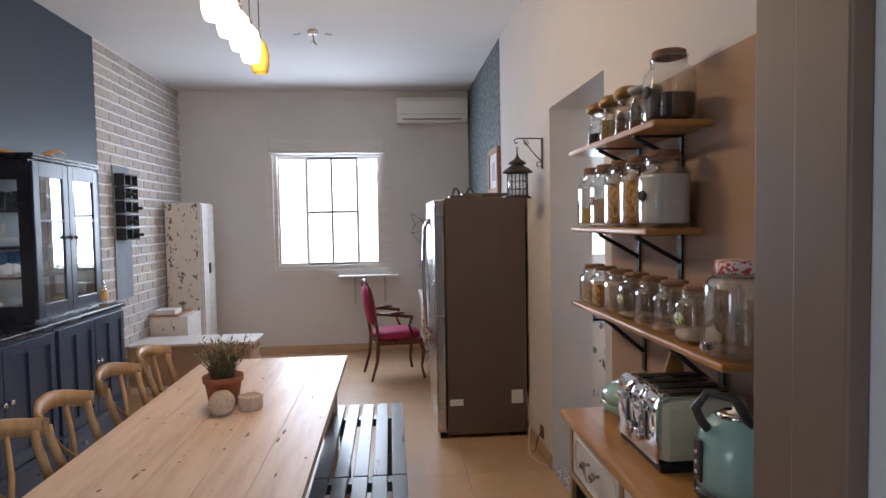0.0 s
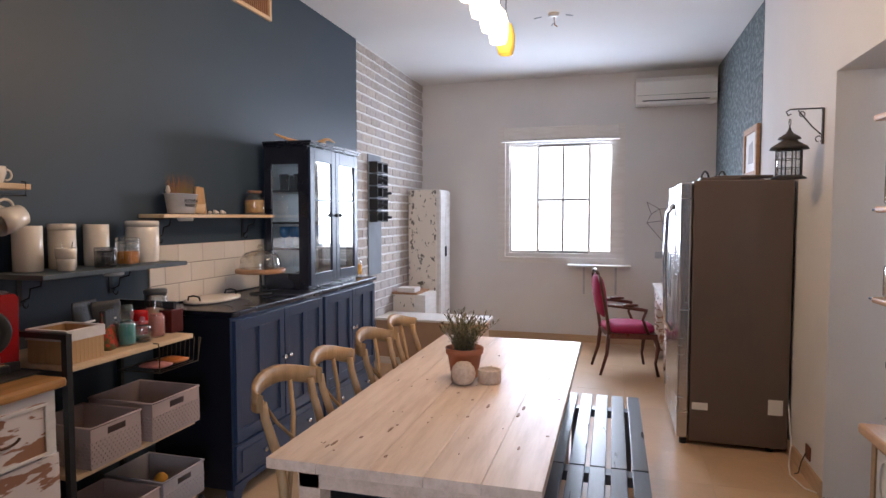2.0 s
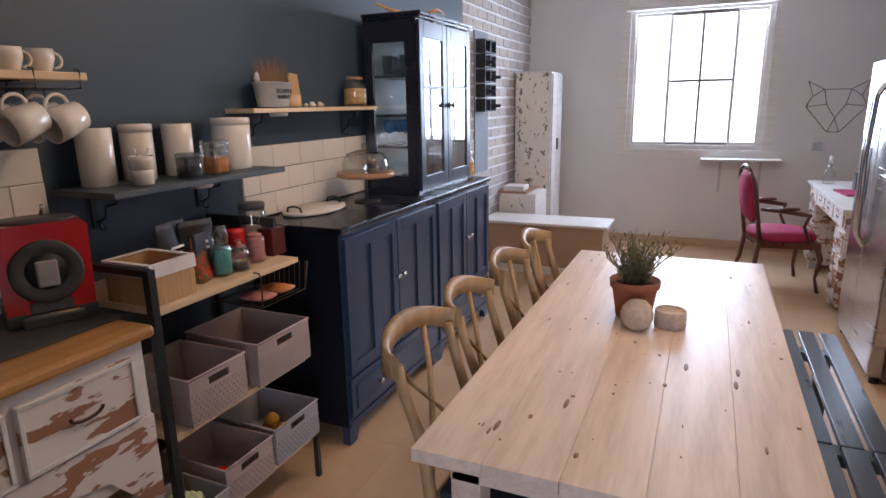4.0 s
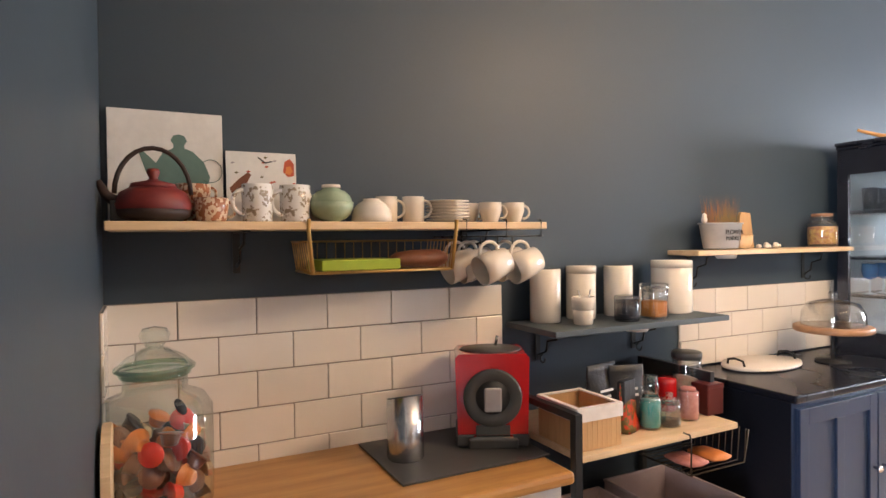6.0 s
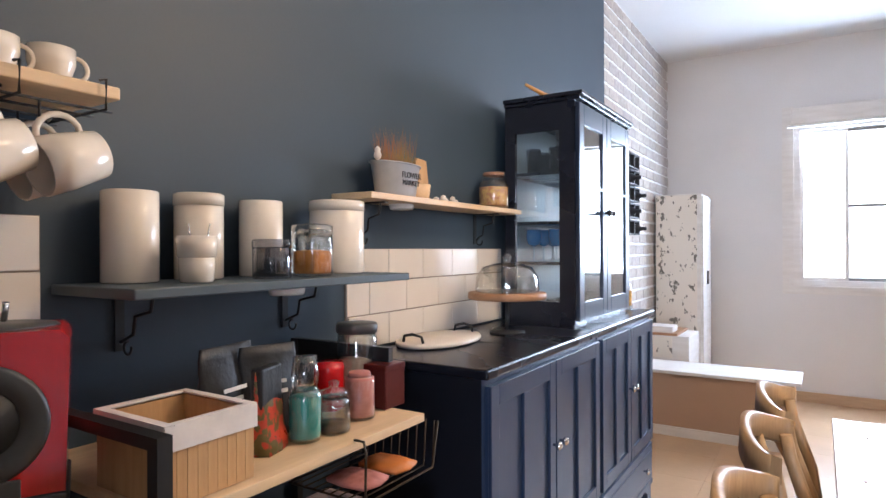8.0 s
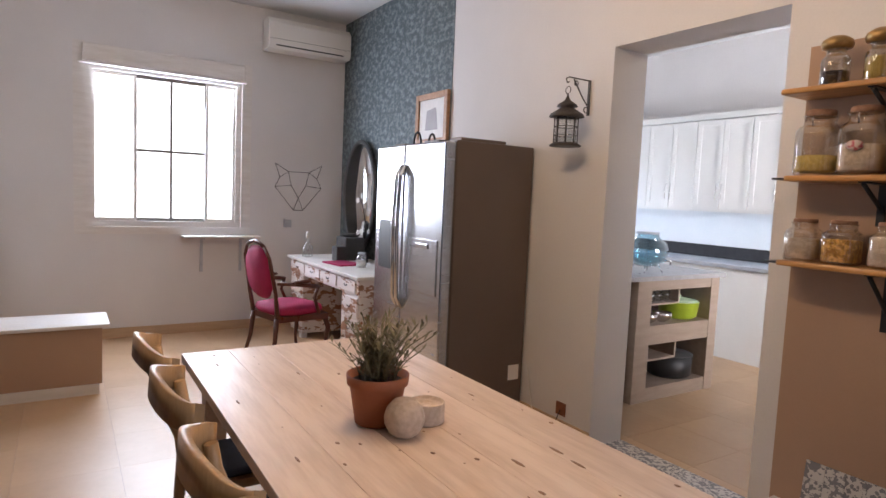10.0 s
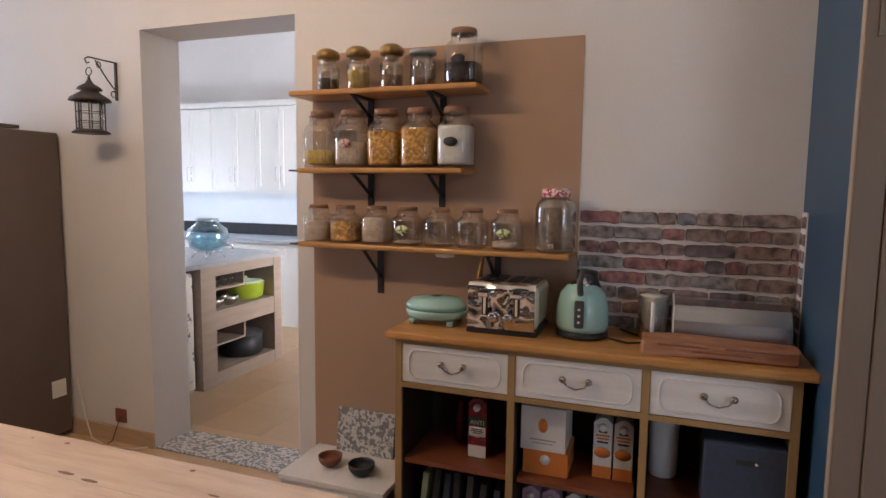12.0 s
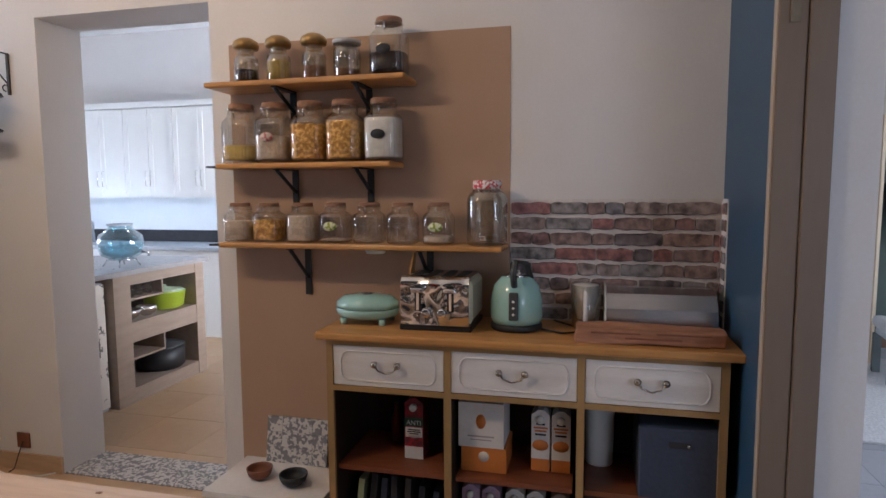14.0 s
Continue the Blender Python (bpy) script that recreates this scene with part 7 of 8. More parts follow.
def carton(x, y, z, w, d, h, mat, label, band=None, cap=True, txt=None, name="carton", group="cartons"):
    c = thing(name, x, y, z, label, "carton", group)
    part("box", box((-w / 2, -d / 2, 0, w / 2, d / 2, h * (0.86 if cap else 1)), bevel=0.001), mat, c)
    if cap:
        part("gable", prism([(-d / 2, h * 0.862), (d / 2, h * 0.862), (d / 2, h * 0.9), (0.01, h * 0.98), (-0.01, h * 0.98), (-d / 2, h * 0.9)], "x", -w / 2, w / 2), mat, c)
        part("cap", lathe([(0.014, 0), (0.014, 0.016), (0.001, 0.016)], 16), M_plastic, c).matrix_basis = pose(-w / 2 - 0.001, 0, h * 0.84, 0, -90, 0)
    if band:
        part("printed_band", box((-w / 2 - 0.0012, -d / 2, 0.001, -w / 2 - 0.0004, d / 2, h * 0.2)), band, c)
        part("printed_patch", lathe([(0.03, 0), (0.03, 0.0006), (0.001, 0.0006)], 20, sx=0.7), band, c).matrix_basis = pose(-w / 2 - 0.0005, 0, h * 0.42, 0, -90, 0)
    if txt:
        text_part(txt, 0.026, Matrix.Translation((-w / 2 - 0.001, 0, h * 0.55)) @ Euler((radians(90), 0, radians(-90))).to_matrix().to_4x4(), M_paperw, c)
    return c


M_cran = material("cranberry_print", (0.32, 0.02, 0.035), (0.12, 0.02, 0.03), 40, 0.4, low=0.45, high=0.55)
M_lilac = material("lilac_print", (0.5, 0.48, 0.58), (0.42, 0.2, 0.34), 5, 0.45)
cj_ = carton(0.78, 1.725, ZF, 0.08, 0.075, 0.25, M_cran, "dark red juice carton with a white cap", M_paperw, txt="ANTI")
part("printed_band", box((-0.0407, -0.0375, 0.132, -0.0402, 0.0375, 0.166)), material("dark_green_print", (0.03, 0.09, 0.05), None, 20, 0.5), cj_, "dark green band")
part("printed_panel", box((-0.0409, -0.034, 0.088, -0.0403, 0.034, 0.128)), M_paperw, cj_, "white print panel")
for z_, w_ in ((0.118, 0.024), (0.110, 0.028), (0.102, 0.018)):
    part("printed_line", box((-0.0414, -w_, z_ - 0.0025, -0.0409, w_, z_ + 0.0025)), M_ink, cj_)
sb1 = thing("sauce_bottle", 0.88, 1.84, ZF, "small dark red sauce bottle at the back", "bottle")
part("bottle", lathe([(0.02, 0), (0.022, 0.1), (0.01, 0.14), (0.01, 0.17), (0.001, 0.17)], 16), M_iron, sb1)
bx1_ = thing("coffee_box", 0.78, 1.44, ZF, "orange coffee box under a white one", "box", "boxes")
part("box", box((-0.09, -0.085, 0, 0.09, 0.085, 0.095), bevel=0.001), M_orange, bx1_)
part("printed_patch", lathe([(0.02, 0), (0.02, 0.0006), (0.001, 0.0006)], 20), M_paperw, bx1_).matrix_basis = pose(-0.0905, 0, 0.06, 0, -90, 0)
bx2_ = thing("white_box", 0.78, 1.45, ZF + 0.096, "white printed box with an orange drop", "box", "boxes")
part("box", box((-0.095, -0.085, 0, 0.085, 0.085, 0.17), bevel=0.001), M_paperw, bx2_)
part("printed_patch", lathe([(0.028, 0), (0.028, 0.0006), (0.001, 0.0006)], 20, sx=1.0, sy=0.65), M_orange, bx2_).matrix_basis = pose(-0.0955, 0, 0.10, 0, -90, 0)
part("printed_lines", box((-0.0962, -0.05, 0.04, -0.0952, 0.05, 0.046), (-0.0962, -0.04, 0.028, -0.0952, 0.04, 0.032)), M_greyp, bx2_)
for yy in (1.235, 1.16):
    oc_ = carton(0.78, yy, ZF, 0.07, 0.068, 0.24, M_paperw, "white oat drink carton with an orange band", M_orange)
    for z_, w_, m_ in ((0.182, 0.016, M_ink), (0.168, 0.026, M_orange), (0.156, 0.022, M_orange), (0.142, 0.02, M_ink)):
        part("printed_line", box((-0.0362, -w_, z_ - 0.004, -0.0354, w_, z_ + 0.003)), m_, oc_)
vs_ = thing("white_vase", 0.88, 1.02, ZF, "tall plain white cylinder", "vase")
part("vase", lathe([(0.05, 0), (0.052, 0.004), (0.056, 0.24), (0.052, 0.24), (0.001, 0.02)], 28), M_plastic, vs_)
fb = thing("fabric_box", 0.775, 0.765, ZF, "navy fabric storage box with a metal eyelet handle", "box")
part("box", box((-0.15, -0.13, 0, 0.13, 0.13, 0.25), bevel=0.006), M_navyc, fb)
part("eyelet", box((-0.153, -0.035, 0.185, -0.151, 0.035, 0.205), bevel=0.0005), M_black, fb, "dark oval handle hole")
part("rivet", lathe([(0.006, 0), (0.006, 0.002), (0.001, 0.002)], 12), M_chrome, fb).matrix_basis = pose(-0.1535, -0.028, 0.195, 0, -90, 0)
for k, (yy, m_) in enumerate(((1.50, M_lilac), (1.42, M_lilac), (1.33, M_paperw), (1.25, M_paperw), (1.16, M_paperw))):
    carton(0.78, yy, ZG, 0.07, 0.07, 0.24, m_, "drink carton on the lower shelf of the buffet", None)
rb = random.Random(5)
for k in range(7):
    b = thing("book", 0.80, 1.95 - k * 0.05, ZG, "dark book or magazine leaning in the buffet", "book", "books")
    part("cover", box((-0.11, -0.012, 0, 0.09, 0.012, rb.uniform(0.19, 0.27)), bevel=0.001), rb.choice((M_ink, M_navyc, M_green, M_dgrey)), b)
    b.rotation_euler = (radians(rb.uniform(-2, 8)), 0, 0)
for k in range(3):
    jar(0.78, 0.98 - k * 0.12, ZG, 0.045, 0.19, M_coffee, 0.1, M_zinc, "jar of coffee on the lower shelf", "lower jars", power=2)

# low platform with bowls and patterned board
pf2 = thing("low_stand", 0.84, 2.36, 0, "low white wooden stand by the opening", "stand")
part("top", box((-0.19, -0.26, 0.185, 0.155, 0.26, 0.21), bevel=0.003), M_whitewood, pf2)
part("skirt", box((-0.18, -0.25, 0.0, -0.165, 0.25, 0.184), (-0.165, 0.235, 0, 0.15, 0.25, 0.184)), M_whitewood, pf2)
pbd = thing("patterned_board", 0.96, 2.35, 0.2115, "grey and white patchwork tile board leaning on the wall", "board")
M_patch = [material("patch_%d" % k, (0.62, 0.6, 0.58), (0.22, 0.22, 0.24), sc_, 0.4, bump=0, low=0.49, high=0.51, detail=1, fine=fn_) for k, (sc_, fn_) in enumerate(((45, 90), (70, 120), (30, 60)))]
for i in range(4):
    for k in range(3):
        part("tile", box((-0.006, -0.15 + i * 0.075, k * 0.07, 0.004, -0.0765 + i * 0.075, k * 0.07 + 0.0685)), M_patch[(i + k) % 3], pbd)
pbd.rotation_euler = (0, radians(8), 0)
bowl(0.80, 2.44, 0.211, 0.055, 0.05, M_brown, "small brown glazed bowl")
bowl(0.78, 2.27, 0.211, 0.06, 0.05, M_black, "small black bowl, beside the brown one")

# ---- kitchen beyond the opening ----
M_kcab = material("white_kitchen_front", (0.80, 0.80, 0.78), (0.76, 0.76, 0.74), 3, 0.35, bump=0.05)
for k in range(6):
    y0_ = 3.45 + k * 0.6
    kc_ = thing("wall_cabinet", 4.17, y0_ + 0.3, 1.40, "white panelled kitchen wall cabinet with bar handles", "cabinet", "kitchen wall cabinets")
    part("body", box((-0.15, -0.3, 0, 0.175, 0.3, 0.93)), M_kcab, kc_)
    for s in (-1, 1):
        a, b = (-0.296, -0.003) if s < 0 else (0.003, 0.296)
        d = part("door", box((-0.17, a, 0.03, -0.151, b, 0.92), bevel=0.002), M_kcab, kc_)
        part("door_frame", box((-0.178, a, 0.03, -0.1705, a + 0.05, 0.92), (-0.178, b - 0.05, 0.03, -0.1705, b, 0.92), (-0.178, a + 0.05, 0.03, -0.1705, b - 0.05, 0.08), (-0.178, a + 0.05, 0.87, -0.1705, b - 0.05, 0.92)), M_kcab, d)
        part("bar_handle", tube([(-0.178, s * 0.03, 0.12), (-0.205, s * 0.03, 0.12), (-0.205, s * 0.03, 0.28), (-0.178, s * 0.03, 0.28)], 0.004, 6), M_chrome, d)
structure("cornice", box((3.97, 3.4, 2.331, 4.34, 7.1, 2.39)), M_kcab, "white cornice over the wall cabinets")
bc = thing("kitchen_counter", 4.04, 5.3, 0, "white base units with a grey worktop", "counter")
part("base_unit", box((-0.26, -1.9, 0, 0.30, 1.85, 0.87)), M_kcab, bc)
part("worktop", box((-0.30, -1.92, 0.871, 0.305, 1.87, 0.91), bevel=0.004), M_zinc, bc)
part("upstand", box((0.28, -1.92, 0.911, 0.305, 1.87, 1.04)), M_ink, bc, "glossy black upstand")
M_greige = material("greige_wood", (0.34, 0.26, 0.20), (0.28, 0.21, 0.16), 4, 0.45, stretch=(1, 5, 6))
M_wtop = material("grey_stone_top", (0.34, 0.33, 0.33), (0.28, 0.27, 0.27), 20, 0.3)
isl = thing("kitchen_island", 2.65, 4.45, 0, "greige wooden kitchen island with open shelves, grey top", "island")
part("worktop", box((-1.24, -0.38, 0.895, 0.18, 0.6, 0.93), bevel=0.004), M_wtop, isl)
part("post", box((-0.81, -0.35, 0, -0.66, -0.23, 0.894)), M_greige, isl)
part("post", box((-0.81, 0.3, 0, -0.66, 0.42, 0.894)), M_greige, isl)
part("side_panel", box((-0.80, -0.23, 0.0, -0.77, 0.3, 0.894)), M_greige, isl)
part("end_panel", box((0.04, -0.35, 0, 0.14, 0.42, 0.894)), M_greige, isl)
for nm, z0_, z1_, y1_ in (("plinth", 0.0, 0.10, 0.42), ("mid_rail", 0.42, 0.56, 0.42), ("top_rail", 0.82, 0.894, -0.3)):
    part(nm, box((-0.66, -0.345, z0_, 0.04, y1_, z1_)), M_greige, isl)
# near-black colour stands for the dark interior behind the open shelves
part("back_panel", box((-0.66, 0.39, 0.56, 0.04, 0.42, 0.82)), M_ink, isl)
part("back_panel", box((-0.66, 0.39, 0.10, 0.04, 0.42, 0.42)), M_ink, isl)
part("small_shelf", box((-0.66, -0.3, 0.70, -0.28, 0.2, 0.715), (-0.29, -0.3, 0.715, -0.275, 0.2, 0.82)), M_greige, isl)
part("small_shelf", box((-0.66, -0.3, 0.28, -0.28, 0.2, 0.295), (-0.29, -0.3, 0.295, -0.275, 0.2, 0.42)), M_greige, isl)
dwp = thing("floral_appliance", 1.62, 4.45, 0, "appliance covered with black and white floral film", "dishwasher")
part("body", box((-0.2, -0.28, 0.0, 0.2, 0.4, 0.86)), M_zinc, dwp)
part("front_panel", box((-0.2, -0.29, 0.02, 0.205, -0.281, 0.85)), M_floral, dwp, "white film with black flowers")
wd = thing("water_dispenser", 2.15, 4.30, 0.931, "round pale blue glass water dispenser on a wire stand", "dispenser")
part("glass", lathe([(0.07, 0.05), (0.13, 0.08), (0.155, 0.15), (0.14, 0.22), (0.08, 0.26), (0.075, 0.28), (0.085, 0.285), (0.07, 0.28), (0.13, 0.22), (0.145, 0.15), (0.12, 0.09), (0.001, 0.06)], 30), M_aqua, wd)
part("lid", lathe([(0.082, 0.286), (0.085, 0.3), (0.001, 0.302)], 24), M_zinc, wd)
part("water", lathe([(0.06, 0.062), (0.115, 0.092), (0.14, 0.15), (0.001, 0.151)], 24), M_aqua, wd)
part("stand_ring", tube([(0.09 * math.cos(k * 0.4488), 0.09 * math.sin(k * 0.4488), 0.05) for k in range(14)], 0.005, 6, closed=True), M_chrome, wd)
for k in range(4):
    a = k * math.pi / 2 + 0.6
    part("stand_leg", tube([(0.09 * math.cos(a), 0.09 * math.sin(a), 0.05), (0.12 * math.cos(a), 0.12 * math.sin(a), 0.0)], 0.005, 6), M_chrome, wd)
part("tap", tube([(0.1, -0.08, 0.09), (0.14, -0.11, 0.09), (0.14, -0.11, 0.06)], 0.01, 8), M_chrome, wd)
gp = thing("green_pot", 2.53, 4.27, 0.561, "lime green enamel casserole with a lid", "pot")
part("pot", lathe([(0.11, 0), (0.14, 0.02), (0.155, 0.13), (0.16, 0.135)], 28), M_lime, gp)
part("lid", lathe([(0.16, 0.136), (0.12, 0.155), (0.02, 0.165), (0.02, 0.18), (0.001, 0.182)], 28), M_green, gp)
bp_ = thing("black_pot", 2.49, 4.29, 0.101, "large black cooking pot with a lid", "pot")
part("pot", lathe([(0.15, 0), (0.17, 0.02), (0.175, 0.17)], 28), M_black, bp_)
part("lid", lathe([(0.18, 0.171), (0.17, 0.18), (0.02, 0.2), (0.02, 0.225), (0.001, 0.225)], 28), M_dgrey, bp_)
for k in range(4):
    tumbler(2.04 + k * 0.085, 4.22, 0.716, M_glass, "clear glass on the island shelf", 0.08, 0.035)
for k in range(2):
    bowl(2.08 + k * 0.17, 4.2, 0.561, 0.075, 0.07, M_chrome, "shiny steel bowl on the island shelf")
structure("wall_tiles", box((4.344, 3.4, 1.041, 4.35, 7.1, 1.40)), material("pale_wall_tile", (0.75, 0.78, 0.8), (0.7, 0.74, 0.77), 3, 0.5), "pale glazed kitchen wall tiles")
mx_ = thing("kitchen_tap", 4.1, 6.4, 0.911, "chrome kitchen tap on the counter", "tap")
part("spout", tube([(0, 0, 0), (0, 0, 0.22), (-0.08, 0, 0.26), (-0.14, 0, 0.2)], 0.014, 8), M_chrome, mx_)
# hall furniture
rgh = thing("rug", 3.25, -1.55, 0.0, "pale grey flat woven rug on grey tiles", "rug", "", -5)
part("rug", box((-1.0, -1.3, 0, 1.0, 1.3, 0.015), bevel=0.005), material("pale_woven_rug", (0.72, 0.71, 0.69), (0.56, 0.55, 0.54), 60, 0.95, bump=0.8), rgh)
HX, HY = 4.1, -1.235
od = thing("panelled_door", HX, HY, 0.01, "pale pine door standing open with arched glazing and panels", "door", "", 34)
M_frost = glass("frosted_glass", (0.85, 0.9, 0.94), rough=0.25)
M_palepine = material("pale_pine", (0.66, 0.54, 0.38), (0.58, 0.45, 0.29), 5, 0.5, stretch=(4, 4, 0.5))
DW, DH = 0.80, 2.03
part("stile", box((0, 0, 0, 0.11, 0.04, DH), bevel=0.004), M_palepine, od)
part("stile", box((DW - 0.11, 0, 0, DW, 0.04, DH), bevel=0.004), M_palepine, od)
for z0, z1 in ((0, 0.2), (0.62, 0.72), (0.87, 0.93), (1.24, 1.275), (1.585, 1.62), (1.90, DH)):
    part("rail", box((0.11, 0.002, z0, DW - 0.11, 0.038, z1), bevel=0.004), M_palepine, od)
for z0, z1, up in ((0.2, 0.62, 0.04), (0.72, 0.87, -0.02)):
    part("panel", box((0.11, 0.014, z0, DW - 0.11, 0.026, z1)), M_palepine, od)
    part("raised_panel", prism([(0.17, z0 + 0.05), (DW - 0.17, z0 + 0.05), (DW - 0.17, z1 - 0.07 - up), (DW / 2 + 0.12, z1 - 0.04), (DW / 2 - 0.12, z1 - 0.04), (0.17, z1 - 0.07 - up)], "y", 0.0265, 0.036), M_palepine, od)
for z0, z1 in ((0.93, 1.24), (1.275, 1.585), (1.62, 1.90)):
    part("pane", box((0.11, 0.017, z0, DW - 0.11, 0.023, z1)), M_frost, od, "textured glass pane")
for s in (0.11, DW - 0.11):
    q = 1 if s < 0.4 else -1
    part("arch", prism([(s, 1.90), (s, 1.82), (s + q * 0.10, 1.875), (s + q * 0.22, 1.90)], "y", 0.004, 0.036), M_palepine, od)
    part("arch", prism([(s, 0.93), (s, 1.0), (s + q * 0.08, 0.965), (s + q * 0.16, 0.93)], "y", 0.004, 0.036), M_palepine, od)
pl = part("handle_plate", box((0.035, 0.0405, 0.98, 0.085, 0.047, 1.22), bevel=0.003), M_black, od, "black handle plate")
part("handle", tube([(0.06, 0.047, 1.19), (0.06, 0.09, 1.19), (0.06, 0.09, 1.03), (0.06, 0.047, 1.03)], 0.011, 8), M_black, pl, "black pull handle")
part("keyhole", lathe([(0.018, 0), (0.018, 0.012), (0.001, 0.014)], 14), M_chrome, od, "chrome keyhole rose").matrix_basis = pose(0.055, 0.0405, 0.92, -90, 0, 0)
cr = thing("coat_rack", 4.70, -1.68, 1.64, "small wooden coat rack with metal hooks", "coat rack")
part("board", box((0, -0.30, 0, 0.03, 0.18, 0.10), bevel=0.006), M_wood, cr)
for k in range(4):
    part("hook", tube([(0, -0.24 + k * 0.12, 0.07), (-0.05, -0.24 + k * 0.12, 0.10), (-0.07, -0.24 + k * 0.12, 0.13)], 0.006, 6), M_chrome, cr)
    part("hook", tube([(0, -0.24 + k * 0.12, 0.05), (-0.04, -0.24 + k * 0.12, 0.01), (-0.06, -0.24 + k * 0.12, 0.03)], 0.006, 6), M_chrome, cr)
M_jkt = material("dark_grey_cloth", (0.03, 0.035, 0.045), (0.05, 0.055, 0.07), 9, 0.9, bump=0.5)


def hung_coat(name, y, z0, w, h, mat, label):
    o = thing(name, 4.66, y, z0, label, "jacket")
    bm = bmesh.new()
    for s_ in range(2):
        rows = []
        for i in range(11):
            v = i / 10
            half = w * (0.5 + 0.12 * math.sin(v * 3) if v < 0.85 else 0.5 - (v - 0.85) * 2.6)
            rows.append([bm.verts.new(((-0.02 - 0.05 * math.cos((k - 5) / 5 * 1.5) - 0.016 * math.sin(k * 2.1 + v * 3)) * (1 if s_ == 0 else -0.1), (k - 5) / 5 * half, v * h)) for k in range(11)])
        for i in range(10):
            for k in range(10):
                bm.faces.new((rows[i][k], rows[i][k + 1], rows[i + 1][k + 1], rows[i + 1][k]))
    bmesh.ops.recalc_face_normals(bm, faces=bm.faces)
    part("body", bm, mat, o)
    for q in (-1, 1):
        part("sleeve", tube([(-0.06, q * w * 0.42, h * 0.86), (-0.07, q * w * 0.62, h * 0.5), (-0.075, q * w * 0.6, h * 0.12)], 0.05, 10), mat, o)
    return o


hung_coat("jacket", -1.86, 0.90, 0.30, 0.80, M_jkt, "dark grey jacket hanging from a hook")
hung_coat("jacket", -1.60, 1.18, 0.16, 0.5, M_black, "black jacket hanging behind a dark grey one")
bn = thing("bench", 3.62, -1.42, 0.016, "white padded bench with grey wooden legs on the rug", "bench", "", -8)
part("seat", box((-0.22, -0.34, 0.36, 0.22, 0.34, 0.45), bevel=0.035), material("white_vinyl", (0.78, 0.8, 0.82), None, 4, 0.4), bn, "white padded seat")
part("rail", box((-0.2, -0.31, 0.31, 0.2, 0.31, 0.36)), material("pale_apron", (0.6, 0.66, 0.7), None, 4, 0.5), bn)
M_gleg = material("grey_green_paint", (0.16, 0.19, 0.19), None, 5, 0.5)
for a in (-1, 1):
    for b_ in (-1, 1):
        part("leg", box((a * 0.19 - 0.025, b_ * 0.3 - 0.025, 0, a * 0.19 + 0.025, b_ * 0.3 + 0.025, 0.31)), M_gleg, bn)
M_lit = glow("lit_inner_cone", (1.0, 0.84, 0.6), 1.7)
for px_, py_, pz_ in ((3.0, -0.70, 2.52), (3.12, -0.70, 2.33)):
    hp = thing("pendant_light", px_, py_, pz_, "clear glass cylinder pendant with a glowing inner cone", "pendant light", "hall pendants")
    part("glass_shade", lathe([(0.10, 0), (0.10, 0.25), (0.102, 0.25), (0.102, 0)], 28), M_glass, hp)
    part("inner_shade", lathe([(0.066, 0.02), (0.02, 0.22), (0.001, 0.222)], 24), M_lit, hp, "glowing frosted cone")
    part("cap", lathe([(0.025, 0.24), (0.025, 0.29), (0.001, 0.292)], 16), M_chrome, hp)
    part("cord", box((-0.003, -0.003, 0.29, 0.003, 0.003, 3.02 - pz_)), M_black, hp)

# ---- threshold of patterned tiles ----
pt_ = [mesh_of(box((0, 0, 0, 0.1335, 0.189, 0.004)), M_patch[k], "tile") for k in range(3)]
floor = bpy.data.objects["floor"]
thr = structure("threshold", box((E, OY0, 0.0005, E + 0.27, OY1, 0.002)), M_grout, "grey patterned tile threshold")
for i in range(2):
    for k in range(5):
        piece("tile", pt_[(i * 2 + k) % 3], thr, E + 0.001 + i * 0.1345, OY0 + 0.001 + k * 0.191, 0.002)

